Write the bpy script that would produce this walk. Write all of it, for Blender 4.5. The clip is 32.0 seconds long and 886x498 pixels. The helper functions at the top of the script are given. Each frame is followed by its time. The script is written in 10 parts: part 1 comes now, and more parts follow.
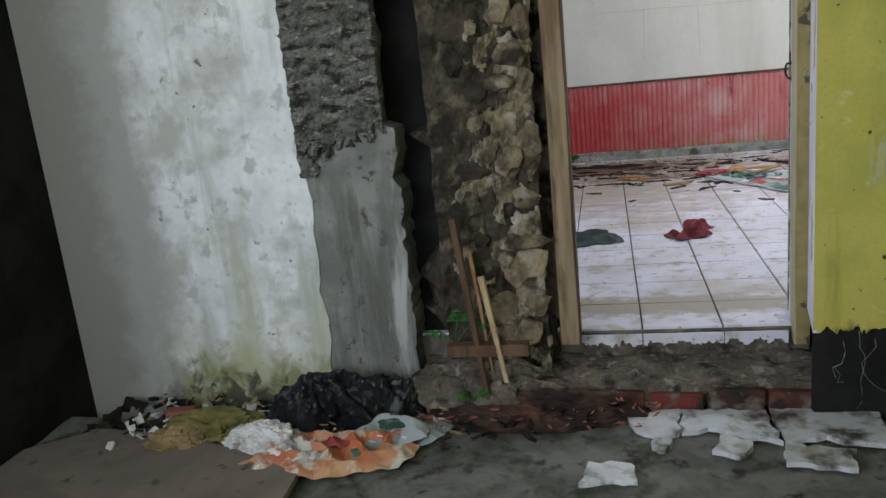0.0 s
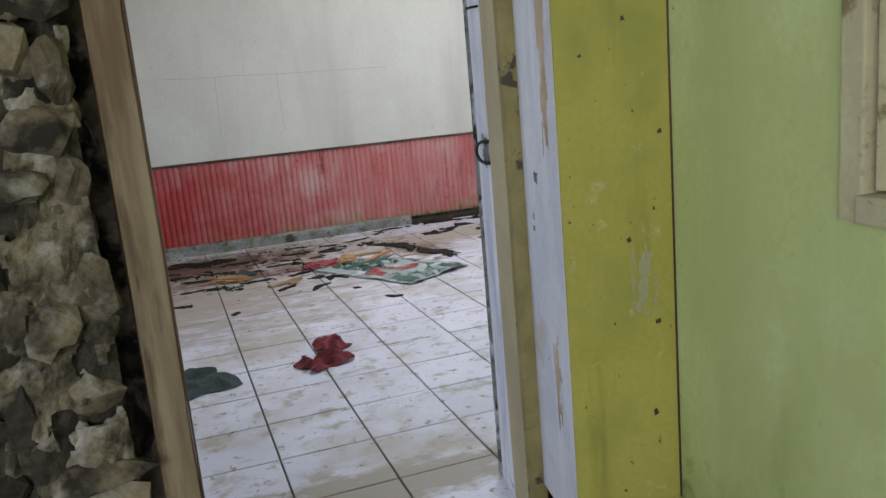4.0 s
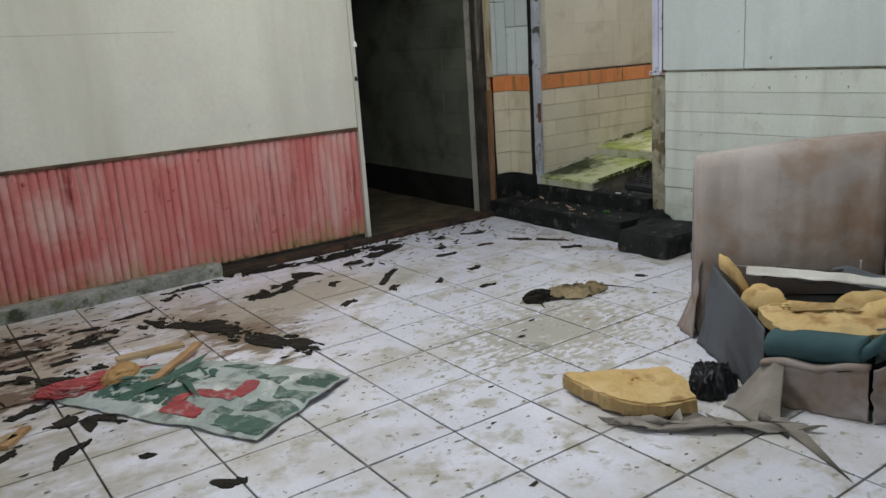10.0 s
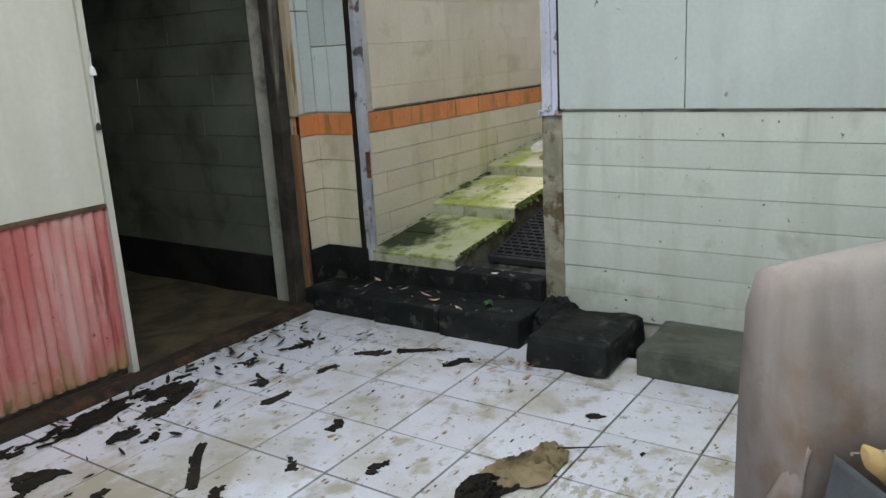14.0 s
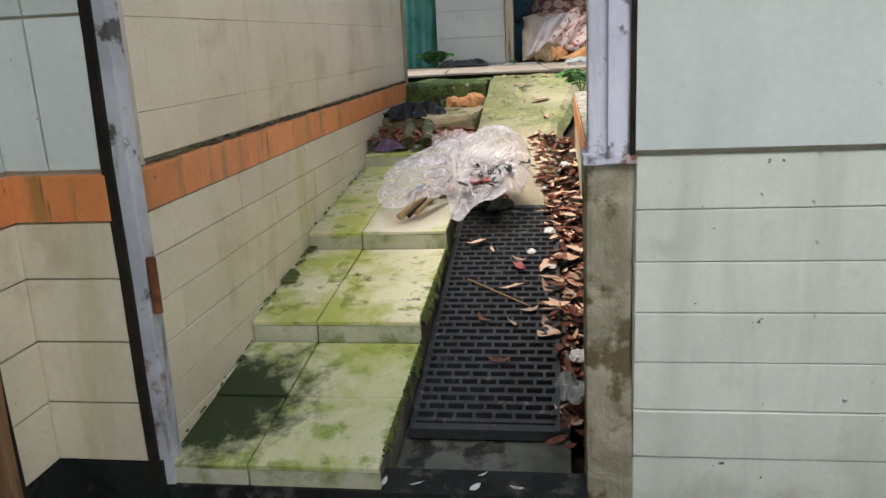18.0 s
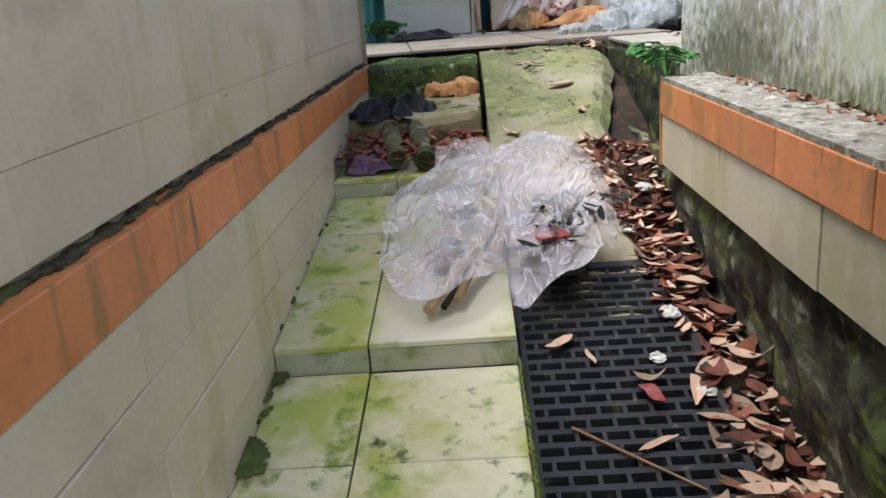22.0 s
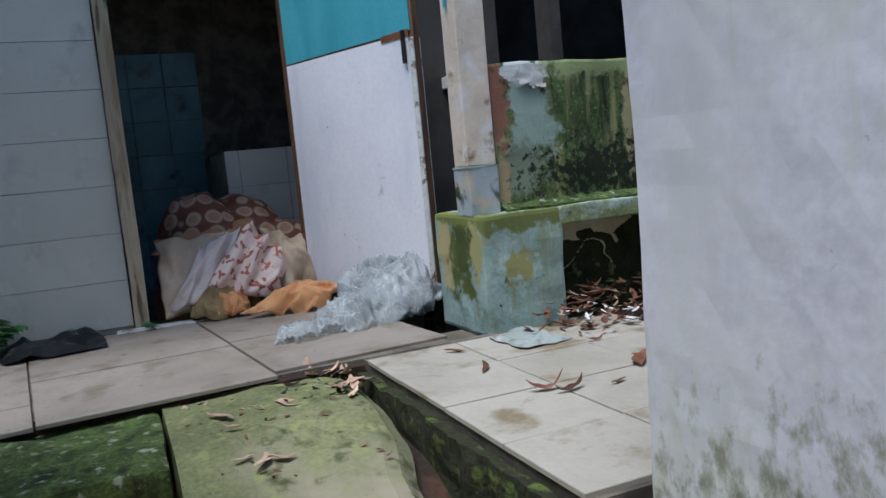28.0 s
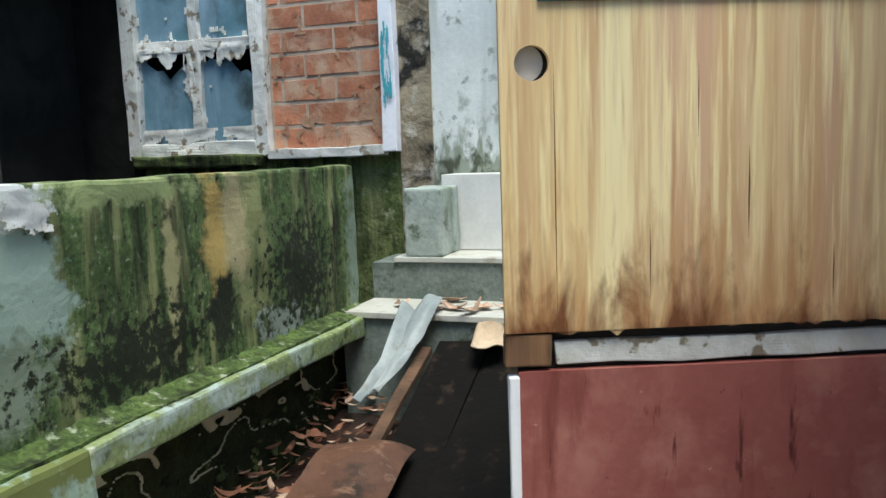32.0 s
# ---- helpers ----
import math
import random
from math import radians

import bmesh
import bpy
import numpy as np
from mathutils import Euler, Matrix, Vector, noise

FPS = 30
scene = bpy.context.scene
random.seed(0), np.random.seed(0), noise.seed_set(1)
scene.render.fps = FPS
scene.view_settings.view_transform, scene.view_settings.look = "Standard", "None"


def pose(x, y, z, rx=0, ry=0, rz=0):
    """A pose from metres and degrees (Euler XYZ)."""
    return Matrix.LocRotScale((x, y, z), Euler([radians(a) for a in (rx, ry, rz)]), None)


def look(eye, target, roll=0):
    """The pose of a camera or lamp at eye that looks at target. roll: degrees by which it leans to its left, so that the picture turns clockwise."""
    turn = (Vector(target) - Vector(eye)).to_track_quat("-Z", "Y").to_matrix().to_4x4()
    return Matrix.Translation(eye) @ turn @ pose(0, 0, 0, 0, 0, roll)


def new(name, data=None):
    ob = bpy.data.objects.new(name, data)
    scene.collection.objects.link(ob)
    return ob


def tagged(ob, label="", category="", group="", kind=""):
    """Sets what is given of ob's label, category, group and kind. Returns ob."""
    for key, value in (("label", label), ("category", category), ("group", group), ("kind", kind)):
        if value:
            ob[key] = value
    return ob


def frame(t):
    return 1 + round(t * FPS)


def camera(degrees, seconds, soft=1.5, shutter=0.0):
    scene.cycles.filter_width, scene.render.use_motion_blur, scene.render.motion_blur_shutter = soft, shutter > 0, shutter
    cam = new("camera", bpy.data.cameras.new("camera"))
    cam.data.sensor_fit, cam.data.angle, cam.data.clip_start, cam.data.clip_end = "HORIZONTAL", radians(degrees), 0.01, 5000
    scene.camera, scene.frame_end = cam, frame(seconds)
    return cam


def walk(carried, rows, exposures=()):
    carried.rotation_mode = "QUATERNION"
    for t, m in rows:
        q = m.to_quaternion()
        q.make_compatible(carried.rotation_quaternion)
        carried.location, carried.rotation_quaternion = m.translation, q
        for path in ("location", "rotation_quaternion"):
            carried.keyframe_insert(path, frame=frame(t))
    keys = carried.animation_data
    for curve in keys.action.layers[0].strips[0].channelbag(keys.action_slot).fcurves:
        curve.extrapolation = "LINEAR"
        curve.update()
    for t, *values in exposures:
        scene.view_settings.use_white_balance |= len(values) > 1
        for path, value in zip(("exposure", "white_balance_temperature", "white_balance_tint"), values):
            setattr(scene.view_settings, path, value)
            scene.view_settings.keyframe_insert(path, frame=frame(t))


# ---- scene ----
cam = camera(58.12, 32.0)
PATH = [
    (0, (0.015, 0.066, 1.122), (-0.403, 1.961, 0.641), -5.86),
    (0.5, (-0.045, 0.270, 1.139), (-0.322, 2.205, 0.714), -7.31),
    (1, (-0.037, 0.415, 1.133), (-0.063, 2.369, 0.707), -7.47),
    (1.5, (-0.119, 0.576, 1.118), (0.143, 2.504, 0.657), -7.84),
    (2, (-0.197, 0.655, 1.139), (0.281, 2.544, 0.686), -8.49),
    (2.5, (-0.179, 0.714, 1.140), (0.452, 2.567, 0.730), -8.30),
    (4.5, (-0.099, 1.531, 1.092), (0.561, 3.371, 0.669), -3.58),
    (5, (-0.108, 1.699, 1.076), (0.638, 3.491, 0.596), -1.63),
    (5.5, (-0.048, 1.811, 1.066), (0.788, 3.561, 0.577), -2.51),
    (6, (0.072, 2.067, 1.052), (0.954, 3.789, 0.546), -4.16),
    (6.5, (0.087, 2.209, 1.072), (0.963, 3.941, 0.590), -4.33),
    (7, (0.073, 2.441, 1.081), (0.956, 4.174, 0.615), -3.93),
    (7.5, (0.107, 2.618, 1.089), (1.010, 4.343, 0.629), -3.36),
    (8, (0.235, 2.826, 1.085), (1.066, 4.599, 0.676), -3.57),
    (8.5, (0.275, 3.007, 1.071), (0.992, 4.820, 0.624), -4.51),
    (9, (0.266, 3.268, 1.062), (1.056, 5.042, 0.586), -3.69),
    (9.5, (0.313, 3.361, 1.101), (1.272, 5.050, 0.623), -3.10),
    (10, (0.379, 3.405, 1.102), (1.485, 4.999, 0.614), -3.80),
    (10.5, (0.515, 3.575, 1.066), (1.839, 4.980, 0.545), -4.17),
    (11, (0.654, 3.670, 1.119), (2.193, 4.826, 0.579), -4.70),
    (11.5, (0.698, 3.677, 1.189), (2.360, 4.676, 0.699), -5.15),
    (12, (0.745, 3.891, 1.208), (2.365, 4.994, 0.809), -6.93),
    (12.5, (0.654, 4.222, 1.220), (2.112, 5.535, 0.832), -7.70),
    (13, (0.724, 4.395, 1.179), (2.116, 5.763, 0.745), -6.44),
    (13.5, (0.902, 4.605, 1.182), (2.385, 5.861, 0.713), -4.11),
    (14, (1.015, 4.890, 1.169), (2.611, 5.992, 0.680), -3.21),
    (14.5, (1.135, 5.119, 1.156), (2.809, 6.091, 0.654), -3.08),
    (16.5, (2.083, 5.959, 1.110), (3.883, 6.675, 0.615), -1.03),
    (17, (2.211, 6.158, 1.115), (4.068, 6.707, 0.615), -0.83),
    (17.5, (2.285, 6.345, 1.136), (4.182, 6.729, 0.631), -1.47),
    (18, (2.388, 6.416, 1.126), (4.299, 6.711, 0.618), -2.84),
    (18.5, (2.619, 6.475, 1.146), (4.544, 6.646, 0.632), -4.11),
    (19, (2.780, 6.513, 1.134), (4.709, 6.558, 0.609), -4.36),
    (19.5, (3.000, 6.642, 1.149), (4.925, 6.572, 0.613), -3.73),
    (20, (3.127, 6.691, 1.152), (5.049, 6.645, 0.600), -5.07),
    (20.5, (3.338, 6.700, 1.145), (5.259, 6.794, 0.599), -6.08),
    (21, (3.416, 6.763, 1.132), (5.322, 7.025, 0.587), -6.03),
    (21.5, (3.490, 6.872, 1.129), (5.383, 7.142, 0.543), -5.91),
    (22, (3.557, 6.870, 1.128), (5.465, 6.959, 0.537), -4.40),
    (22.5, (3.571, 6.810, 1.158), (5.493, 6.706, 0.615), -2.64),
    (23, (3.569, 6.788, 1.192), (5.508, 6.595, 0.739), -2.11),
    (23.5, (3.572, 6.788, 1.266), (5.537, 6.606, 0.939), -2.43),
    (24, (3.545, 6.812, 1.301), (5.531, 6.723, 1.082), -2.30),
    (24.5, (3.559, 6.831, 1.308), (5.551, 6.758, 1.155), -2.39),
    (26.5, (4.271, 6.908, 1.261), (6.233, 6.541, 1.140), -4.65),
    (27, (4.618, 6.947, 1.407), (6.522, 6.358, 1.235), -4.47),
    (27.5, (4.741, 6.935, 1.465), (6.579, 6.174, 1.260), -5.03),
    (28, (5.099, 6.888, 1.490), (6.933, 6.121, 1.278), -5.49),
    (28.5, (5.252, 6.906, 1.605), (7.099, 6.168, 1.402), -4.18),
    (29, (5.432, 6.914, 1.617), (7.255, 6.111, 1.437), -3.12),
    (29.5, (5.726, 6.918, 1.671), (7.443, 5.913, 1.467), -2.48),
    (30, (5.815, 6.889, 1.721), (7.444, 5.749, 1.502), -3.15),
    (30.5, (6.033, 6.841, 1.728), (7.535, 5.548, 1.457), -4.21),
    (31, (6.087, 6.781, 1.792), (7.345, 5.252, 1.508), -2.32),
    (31.5, (6.138, 6.666, 1.809), (7.103, 4.930, 1.574), -1.27),
    (32, (6.334, 6.599, 1.848), (7.008, 4.732, 1.608), -1.98),
]
EXPOSURES = [(0.0, 0.85, 6300, 14), (2.0, 0.8, 6300, 14), (6.0, 0.48, 6300, 11), (9.0, 0.32, 6700, 9), (11.0, 0.52, 6700, 7), (12.0, 0.4, 6700, 7), (12.5, 0.28, 6700, 6), (13.0, 0.47, 6600, 6), (14.0, 0.57, 6500, 5), (17.0, 0.75, 6800, 9), (20.0, 0.58, 6700, 10), (22.0, 0.4, 6100, 10), (24.0, 0.02, 5800, 10), (27.0, -0.18, 5500, 8), (28.6, -0.3, 5750, 10), (30.0, -0.22, 6000, 0), (31.0, -0.28, 6300, 1), (32.0, 0.22, 6250, 2)]
walk(cam, [(t, look(eye, target, roll)) for t, eye, target, roll in PATH], EXPOSURES)

# ---- light ----
world = bpy.data.worlds.new("sky")
scene.world = world
world.use_nodes = True
wn = world.node_tree.nodes
sky = wn.new("ShaderNodeTexSky")
sky.sky_type, sky.sun_disc = "NISHITA", False
sky.sun_elevation, sky.sun_rotation = radians(70), radians(-35)
world.node_tree.links.new(sky.outputs[0], wn["Background"].inputs[0])
wn["Background"].inputs[1].default_value = 0.15


def lamp_sun(strength, angle, elevation, rotation):
    data = bpy.data.lights.new("sun", "SUN")
    data.energy, data.angle, data.color = strength, radians(angle), (1.0, 0.94, 0.84)
    ob = new("sun", data)
    e, r = radians(elevation), radians(rotation)
    ob.matrix_world = look((0, 0, 20), (-math.sin(r) * math.cos(e), -math.cos(r) * math.cos(e), 20 - math.sin(e)))


def fill_light(name, eye, target, width, height, watts, colour=(0.93, 0.97, 1.0)):
    data = bpy.data.lights.new(name, "AREA")
    data.shape, data.size, data.size_y, data.energy, data.color = "RECTANGLE", width, height, watts, colour
    ob = new(name, data)
    ob.matrix_world = look(eye, target)


lamp_sun(4.0, 30, 70, -35)
# four unseen area lamps, added to brighten the closed rooms
fill_light("fill_west_unseen", (-1.9, 5.0, 1.7), (0.5, 5.0, 0.9), 2.6, 1.4, 7)
fill_light("fill_rear_unseen", (-0.7, -2.05, 1.6), (-0.35, 1.0, 1.25), 1.6, 1.2, 14)
fill_light("fill_roof_unseen", (2.0, 5.6, 2.72), (2.0, 5.6, 0.0), 1.5, 1.5, 41)
fill_light("fill_entrance_unseen", (-2.3, -0.6, 1.6), (0.5, 1.9, 1.0), 2.0, 1.3, 48)

# ---- materials ----
def mat(name, base, alt=None, scale=6.0, rough=0.75, bump=0.25, grain=90.0, spots=(), streaks=(), low=None, metal=0.0, vary=0.12, stretch=(1, 1, 1), grain_depth=0.05, spec=0.4, layers=()):
    """Two-scale procedural surface. spots, streaks: (colour, cover 0..1, scale, sharpness). low: (colour, height from, height to).
    layers: growth from the foot up: (colour, foot, top, noise scale, upright stretch, weight of the height, from, to)."""
    m = bpy.data.materials.new(name)
    m.use_nodes = True
    t = m.node_tree
    n, link = t.nodes, t.links.new
    bsdf = n["Principled BSDF"]
    geo = n.new("ShaderNodeNewGeometry")

    def coords(stretching):
        mp = n.new("ShaderNodeMapping")
        mp.inputs["Scale"].default_value = stretching
        link(geo.outputs["Position"], mp.inputs["Vector"])
        return mp.outputs[0]

    def noisy(sc, detail=5.0, where=None, distort=0.0):
        x = n.new("ShaderNodeTexNoise")
        x.inputs["Scale"].default_value, x.inputs["Detail"].default_value = sc, detail
        x.inputs["Roughness"].default_value, x.inputs["Distortion"].default_value = 0.6, distort
        link(where or coords(stretch), x.inputs["Vector"])
        return x.outputs["Fac"]

    def ramp(fac, lo, hi):
        r = n.new("ShaderNodeMapRange")
        r.clamp = True
        r.inputs["From Min"].default_value, r.inputs["From Max"].default_value = lo, hi
        link(fac, r.inputs["Value"])
        return r.outputs[0]

    def mix(fac, a, b, kind="MIX"):
        x = n.new("ShaderNodeMix")
        x.data_type, x.blend_type = "RGBA", kind
        for sock, v in ((x.inputs[0], fac), (x.inputs[6], a), (x.inputs[7], b)):
            if isinstance(v, (int, float)):
                sock.default_value = v
            elif isinstance(v, tuple):
                sock.default_value = (*v, 1.0)
            else:
                link(v, sock)
        return x.outputs[2]

    def times(a, b):
        x = n.new("ShaderNodeMath")
        x.operation = "MULTIPLY"
        for sock, v in ((x.inputs[0], a), (x.inputs[1], b)):
            if isinstance(v, (int, float)):
                sock.default_value = v
            else:
                link(v, sock)
        return x.outputs[0]

    def above(cover):
        q = min(max(1.0 - cover, 0.02), 0.9995)
        return 0.5 + 0.085 * 4.91 * (q ** 0.14 - (1.0 - q) ** 0.14)

    broad = noisy(scale, 6.0, None, 0.4)
    col = mix(ramp(broad, 0.4, 0.6), base, alt or tuple(c * 0.72 for c in base))
    fine = noisy(grain, 3.0)
    grey = n.new("ShaderNodeMapRange")
    grey.inputs["To Min"].default_value, grey.inputs["To Max"].default_value = 1.0 - grain_depth, 1.0 + grain_depth
    grey.inputs["From Min"].default_value, grey.inputs["From Max"].default_value = 0.3, 0.7
    link(fine, grey.inputs["Value"])
    col = mix(1.0, col, grey.outputs[0], "MULTIPLY")
    if vary:
        info = n.new("ShaderNodeObjectInfo")
        v = n.new("ShaderNodeMapRange")
        v.inputs["To Min"].default_value, v.inputs["To Max"].default_value = 1.0 - vary, 1.0 + vary
        link(info.outputs["Random"], v.inputs["Value"])
        col = mix(1.0, col, v.outputs[0], "MULTIPLY")
    for colour, cover, sc, sharp in spots:
        f = noisy(sc, 6.0, None, 0.15)
        edge = above(cover)
        col = mix(ramp(f, edge - 0.07 * (1.0 - sharp), edge + 0.1 * (1.0 - sharp) + 0.008), col, colour)
    for colour, cover, sc, sharp in streaks:
        f = noisy(sc, 6.0, coords((1.0, 1.0, 0.13)), 0.3)
        edge = above(cover)
        col = mix(ramp(f, edge - 0.07 * (1.0 - sharp), edge + 0.12 * (1.0 - sharp) + 0.008), col, colour)
    if low:
        colour, z0, z1 = low
        sep = n.new("ShaderNodeSeparateXYZ")
        link(geo.outputs["Position"], sep.inputs[0])
        up = ramp(sep.outputs[2], z1, z0)
        rise = n.new("ShaderNodeMath")
        rise.operation = "MULTIPLY_ADD"
        rise.inputs[1].default_value = 0.42
        link(up, rise.inputs[0])
        link(noisy(8.0, 10.0, coords((1, 1, 0.6)), 0.3), rise.inputs[2])
        tone = mix(ramp(noisy(26.0, 6.0), 0.42, 0.58), colour, tuple(c * 0.4 for c in colour))
        col = mix(ramp(rise.outputs[0], 0.72, 0.84), col, tone)
    for colour, z0, z1, sc, squash, weight, lo, hi in layers:
        sep = n.new("ShaderNodeSeparateXYZ")
        link(geo.outputs["Position"], sep.inputs[0])
        rise = n.new("ShaderNodeMath")
        rise.operation = "MULTIPLY_ADD"
        rise.inputs[1].default_value = weight
        link(ramp(sep.outputs[2], z1, z0), rise.inputs[0])
        link(noisy(sc, 9.0, coords((1, 1, squash)), 0.5), rise.inputs[2])
        col = mix(ramp(rise.outputs[0], lo, hi), col, colour)
    link(col, bsdf.inputs["Base Color"])
    rg = n.new("ShaderNodeMapRange")
    rg.inputs["To Min"].default_value, rg.inputs["To Max"].default_value = max(rough - 0.14, 0.04), min(rough + 0.14, 1.0)
    link(broad, rg.inputs["Value"])
    link(rg.outputs[0], bsdf.inputs["Roughness"])
    bsdf.inputs["Metallic"].default_value = metal
    bsdf.inputs["Specular IOR Level"].default_value = spec
    if bump:
        b1, b2 = n.new("ShaderNodeBump"), n.new("ShaderNodeBump")
        b1.inputs["Strength"].default_value, b1.inputs["Distance"].default_value = bump, 0.02
        b2.inputs["Strength"].default_value, b2.inputs["Distance"].default_value = bump * 0.8, 0.004
        link(broad, b1.inputs["Height"])
        link(fine, b2.inputs["Height"])
        link(b1.outputs[0], b2.inputs["Normal"])
        link(b2.outputs[0], bsdf.inputs["Normal"])
    return m


def filmy(name, colour, cover, rough=0.3, crease=0.6):
    """A thin clear film: cloudy where it is creased, see-through between."""
    m = mat(name, colour, tuple(c * 0.9 for c in colour), 9.0, rough, 0.12, 30.0, vary=0.0, spec=0.7)
    t = m.node_tree
    x, r = t.nodes.new("ShaderNodeTexNoise"), t.nodes.new("ShaderNodeMapRange")
    x.inputs["Scale"].default_value, x.inputs["Detail"].default_value, x.inputs["Distortion"].default_value = 6.0, 4.0, 0.3
    geo = t.nodes.new("ShaderNodeNewGeometry")
    t.links.new(geo.outputs["Position"], x.inputs["Vector"])
    r.inputs["From Min"].default_value, r.inputs["From Max"].default_value = 0.4, 0.62
    r.inputs["To Min"].default_value, r.inputs["To Max"].default_value = cover * 0.65, min(1.0, cover * 1.3)
    mp, ridge, dist, bp = t.nodes.new("ShaderNodeMapping"), t.nodes.new("ShaderNodeTexNoise"), t.nodes.new("ShaderNodeMath"), t.nodes.new("ShaderNodeBump")
    mp.inputs["Scale"].default_value, mp.inputs["Rotation"].default_value = (3.4, 8.0, 5.0), (0.2, 0.3, 0.6)
    t.links.new(geo.outputs["Position"], mp.inputs["Vector"])
    ridge.inputs["Scale"].default_value, ridge.inputs["Detail"].default_value, ridge.inputs["Distortion"].default_value = 1.6, 5.0, 0.9
    t.links.new(mp.outputs[0], ridge.inputs["Vector"])
    dist.operation = "PINGPONG"
    dist.inputs[1].default_value = 0.07
    t.links.new(ridge.outputs["Fac"], dist.inputs[0])
    bp.inputs["Strength"].default_value, bp.inputs["Distance"].default_value = crease, 0.12
    t.links.new(dist.outputs[0], bp.inputs["Height"])
    t.links.new(bp.outputs[0], t.nodes["Principled BSDF"].inputs["Normal"])
    t.links.new(x.outputs["Fac"], r.inputs["Value"])
    fold, total = t.nodes.new("ShaderNodeMapRange"), t.nodes.new("ShaderNodeMath")
    fold.inputs["From Min"].default_value, fold.inputs["From Max"].default_value = 0.05, 0.07
    fold.inputs["To Min"].default_value, fold.inputs["To Max"].default_value = 0.0, 0.3
    t.links.new(dist.outputs[0], fold.inputs["Value"])
    total.operation, total.use_clamp = "ADD", True
    t.links.new(r.outputs[0], total.inputs[0])
    t.links.new(fold.outputs[0], total.inputs[1])
    t.links.new(total.outputs[0], t.nodes["Principled BSDF"].inputs["Alpha"])
    return m


BLACKISH, MOSS, DARK_MOSS, DIRT, RUST = (0.02, 0.019, 0.016), (0.12, 0.17, 0.035), (0.035, 0.05, 0.016), (0.11, 0.085, 0.06), (0.2, 0.075, 0.03)
M = {}
M["plaster_white"] = mat("old_white_plaster", (0.84, 0.86, 0.88), (0.7, 0.73, 0.74), 3.6, 0.85, 0.5, 40, [((0.52, 0.54, 0.5), 0.2, 4, 0.3), ((0.56, 0.58, 0.56), 0.14, 14, 0.5), ((0.2, 0.2, 0.18), 0.022, 17, 0.85)], [((0.5, 0.53, 0.49), 0.22, 6, 0.3)],
                          layers=[((0.5, 0.52, 0.34), -0.3, 0.75, 3.5, 0.6, 0.42, 0.66, 0.95), ((0.3, 0.31, 0.16), -0.3, 0.35, 9.0, 0.7, 0.5, 0.78, 0.95), ((0.1, 0.1, 0.07), -0.3, 0.12, 14.0, 0.8, 0.55, 0.84, 0.98)])
M["plaster_grey"] = mat("grey_cement_render", (0.27, 0.28, 0.26), (0.18, 0.19, 0.175), 5, 0.9, 0.7, 55, [((0.07, 0.07, 0.06), 0.08, 16, 0.6)], [((0.46, 0.47, 0.46), 0.14, 9, 0.6), ((0.13, 0.135, 0.12), 0.3, 10, 0.2)])
M["rubble"] = mat("rubble_mortar", (0.32, 0.27, 0.19), (0.16, 0.13, 0.09), 7, 0.95, 1.0, 40, [(BLACKISH, 0.22, 6, 0.5), ((0.45, 0.42, 0.36), 0.15, 10, 0.4)], grain_depth=0.2)
M["stone"] = mat("rubble_stone", (0.24, 0.19, 0.12), (0.12, 0.095, 0.06), 10, 0.9, 0.8, 60, [((0.36, 0.33, 0.26), 0.18, 12, 0.2), ((0.03, 0.024, 0.016), 0.32, 7, 0.3)], vary=0.3, grain_depth=0.25)
# near-black base colour carries the darkness of unlit rooms and recesses
M["dark_wall"] = mat("near_black_wall", (0.02, 0.02, 0.018), (0.011, 0.011, 0.01), 4, 0.95, 0.8, 40, spec=0.15)
M["yellow_wall"] = mat("mustard_wall_paint", (0.54, 0.48, 0.11), (0.48, 0.43, 0.09), 3, 0.7, 0.12, 70, [((0.12, 0.1, 0.05), 0.012, 26, 0.85), ((0.1, 0.08, 0.04), 0.012, 48, 0.85), ((0.36, 0.35, 0.08), 0.2, 4, 0.0), ((0.6, 0.56, 0.28), 0.02, 14, 0.4)], [((0.42, 0.38, 0.05), 0.2, 3, 0.1), ((0.32, 0.3, 0.07), 0.07, 12, 0.2)], (DARK_MOSS, 0.0, 0.2), grain_depth=0.06)
M["green_wall"] = mat("pale_lime_wall_paint", (0.61, 0.69, 0.33), (0.54, 0.61, 0.25), 2.2, 0.7, 0.12, 70, [((0.2, 0.2, 0.12), 0.01, 34, 0.85), ((0.5, 0.56, 0.24), 0.25, 5, 0.0)], [((0.5, 0.57, 0.24), 0.2, 6, 0.1)], grain_depth=0.06,
                       layers=[((0.36, 0.42, 0.13), -0.35, 0.75, 4.0, 0.5, 0.5, 0.62, 0.98), ((0.17, 0.21, 0.055), -0.3, 0.5, 13.0, 0.6, 0.55, 0.74, 1.0), ((0.035, 0.045, 0.018), -0.3, 0.3, 22.0, 0.7, 0.6, 0.84, 1.0)])
M["reveal_white"] = mat("bluish_white_paint", (0.87, 0.87, 0.95), (0.76, 0.78, 0.87), 5, 0.7, 0.2, 60, [((0.6, 0.48, 0.38), 0.06, 4, 0.2), ((0.2, 0.22, 0.22), 0.012, 12, 0.8)], [((0.88, 0.9, 0.96), 0.2, 9, 0.3)])
M["jamb_wood"] = mat("weathered_painted_wood", (0.52, 0.44, 0.3), (0.4, 0.33, 0.22), 9, 0.75, 0.4, 70, [((0.16, 0.11, 0.06), 0.14, 14, 0.7)], [((0.3, 0.22, 0.13), 0.3, 16, 0.4)], stretch=(1, 1, 0.12))
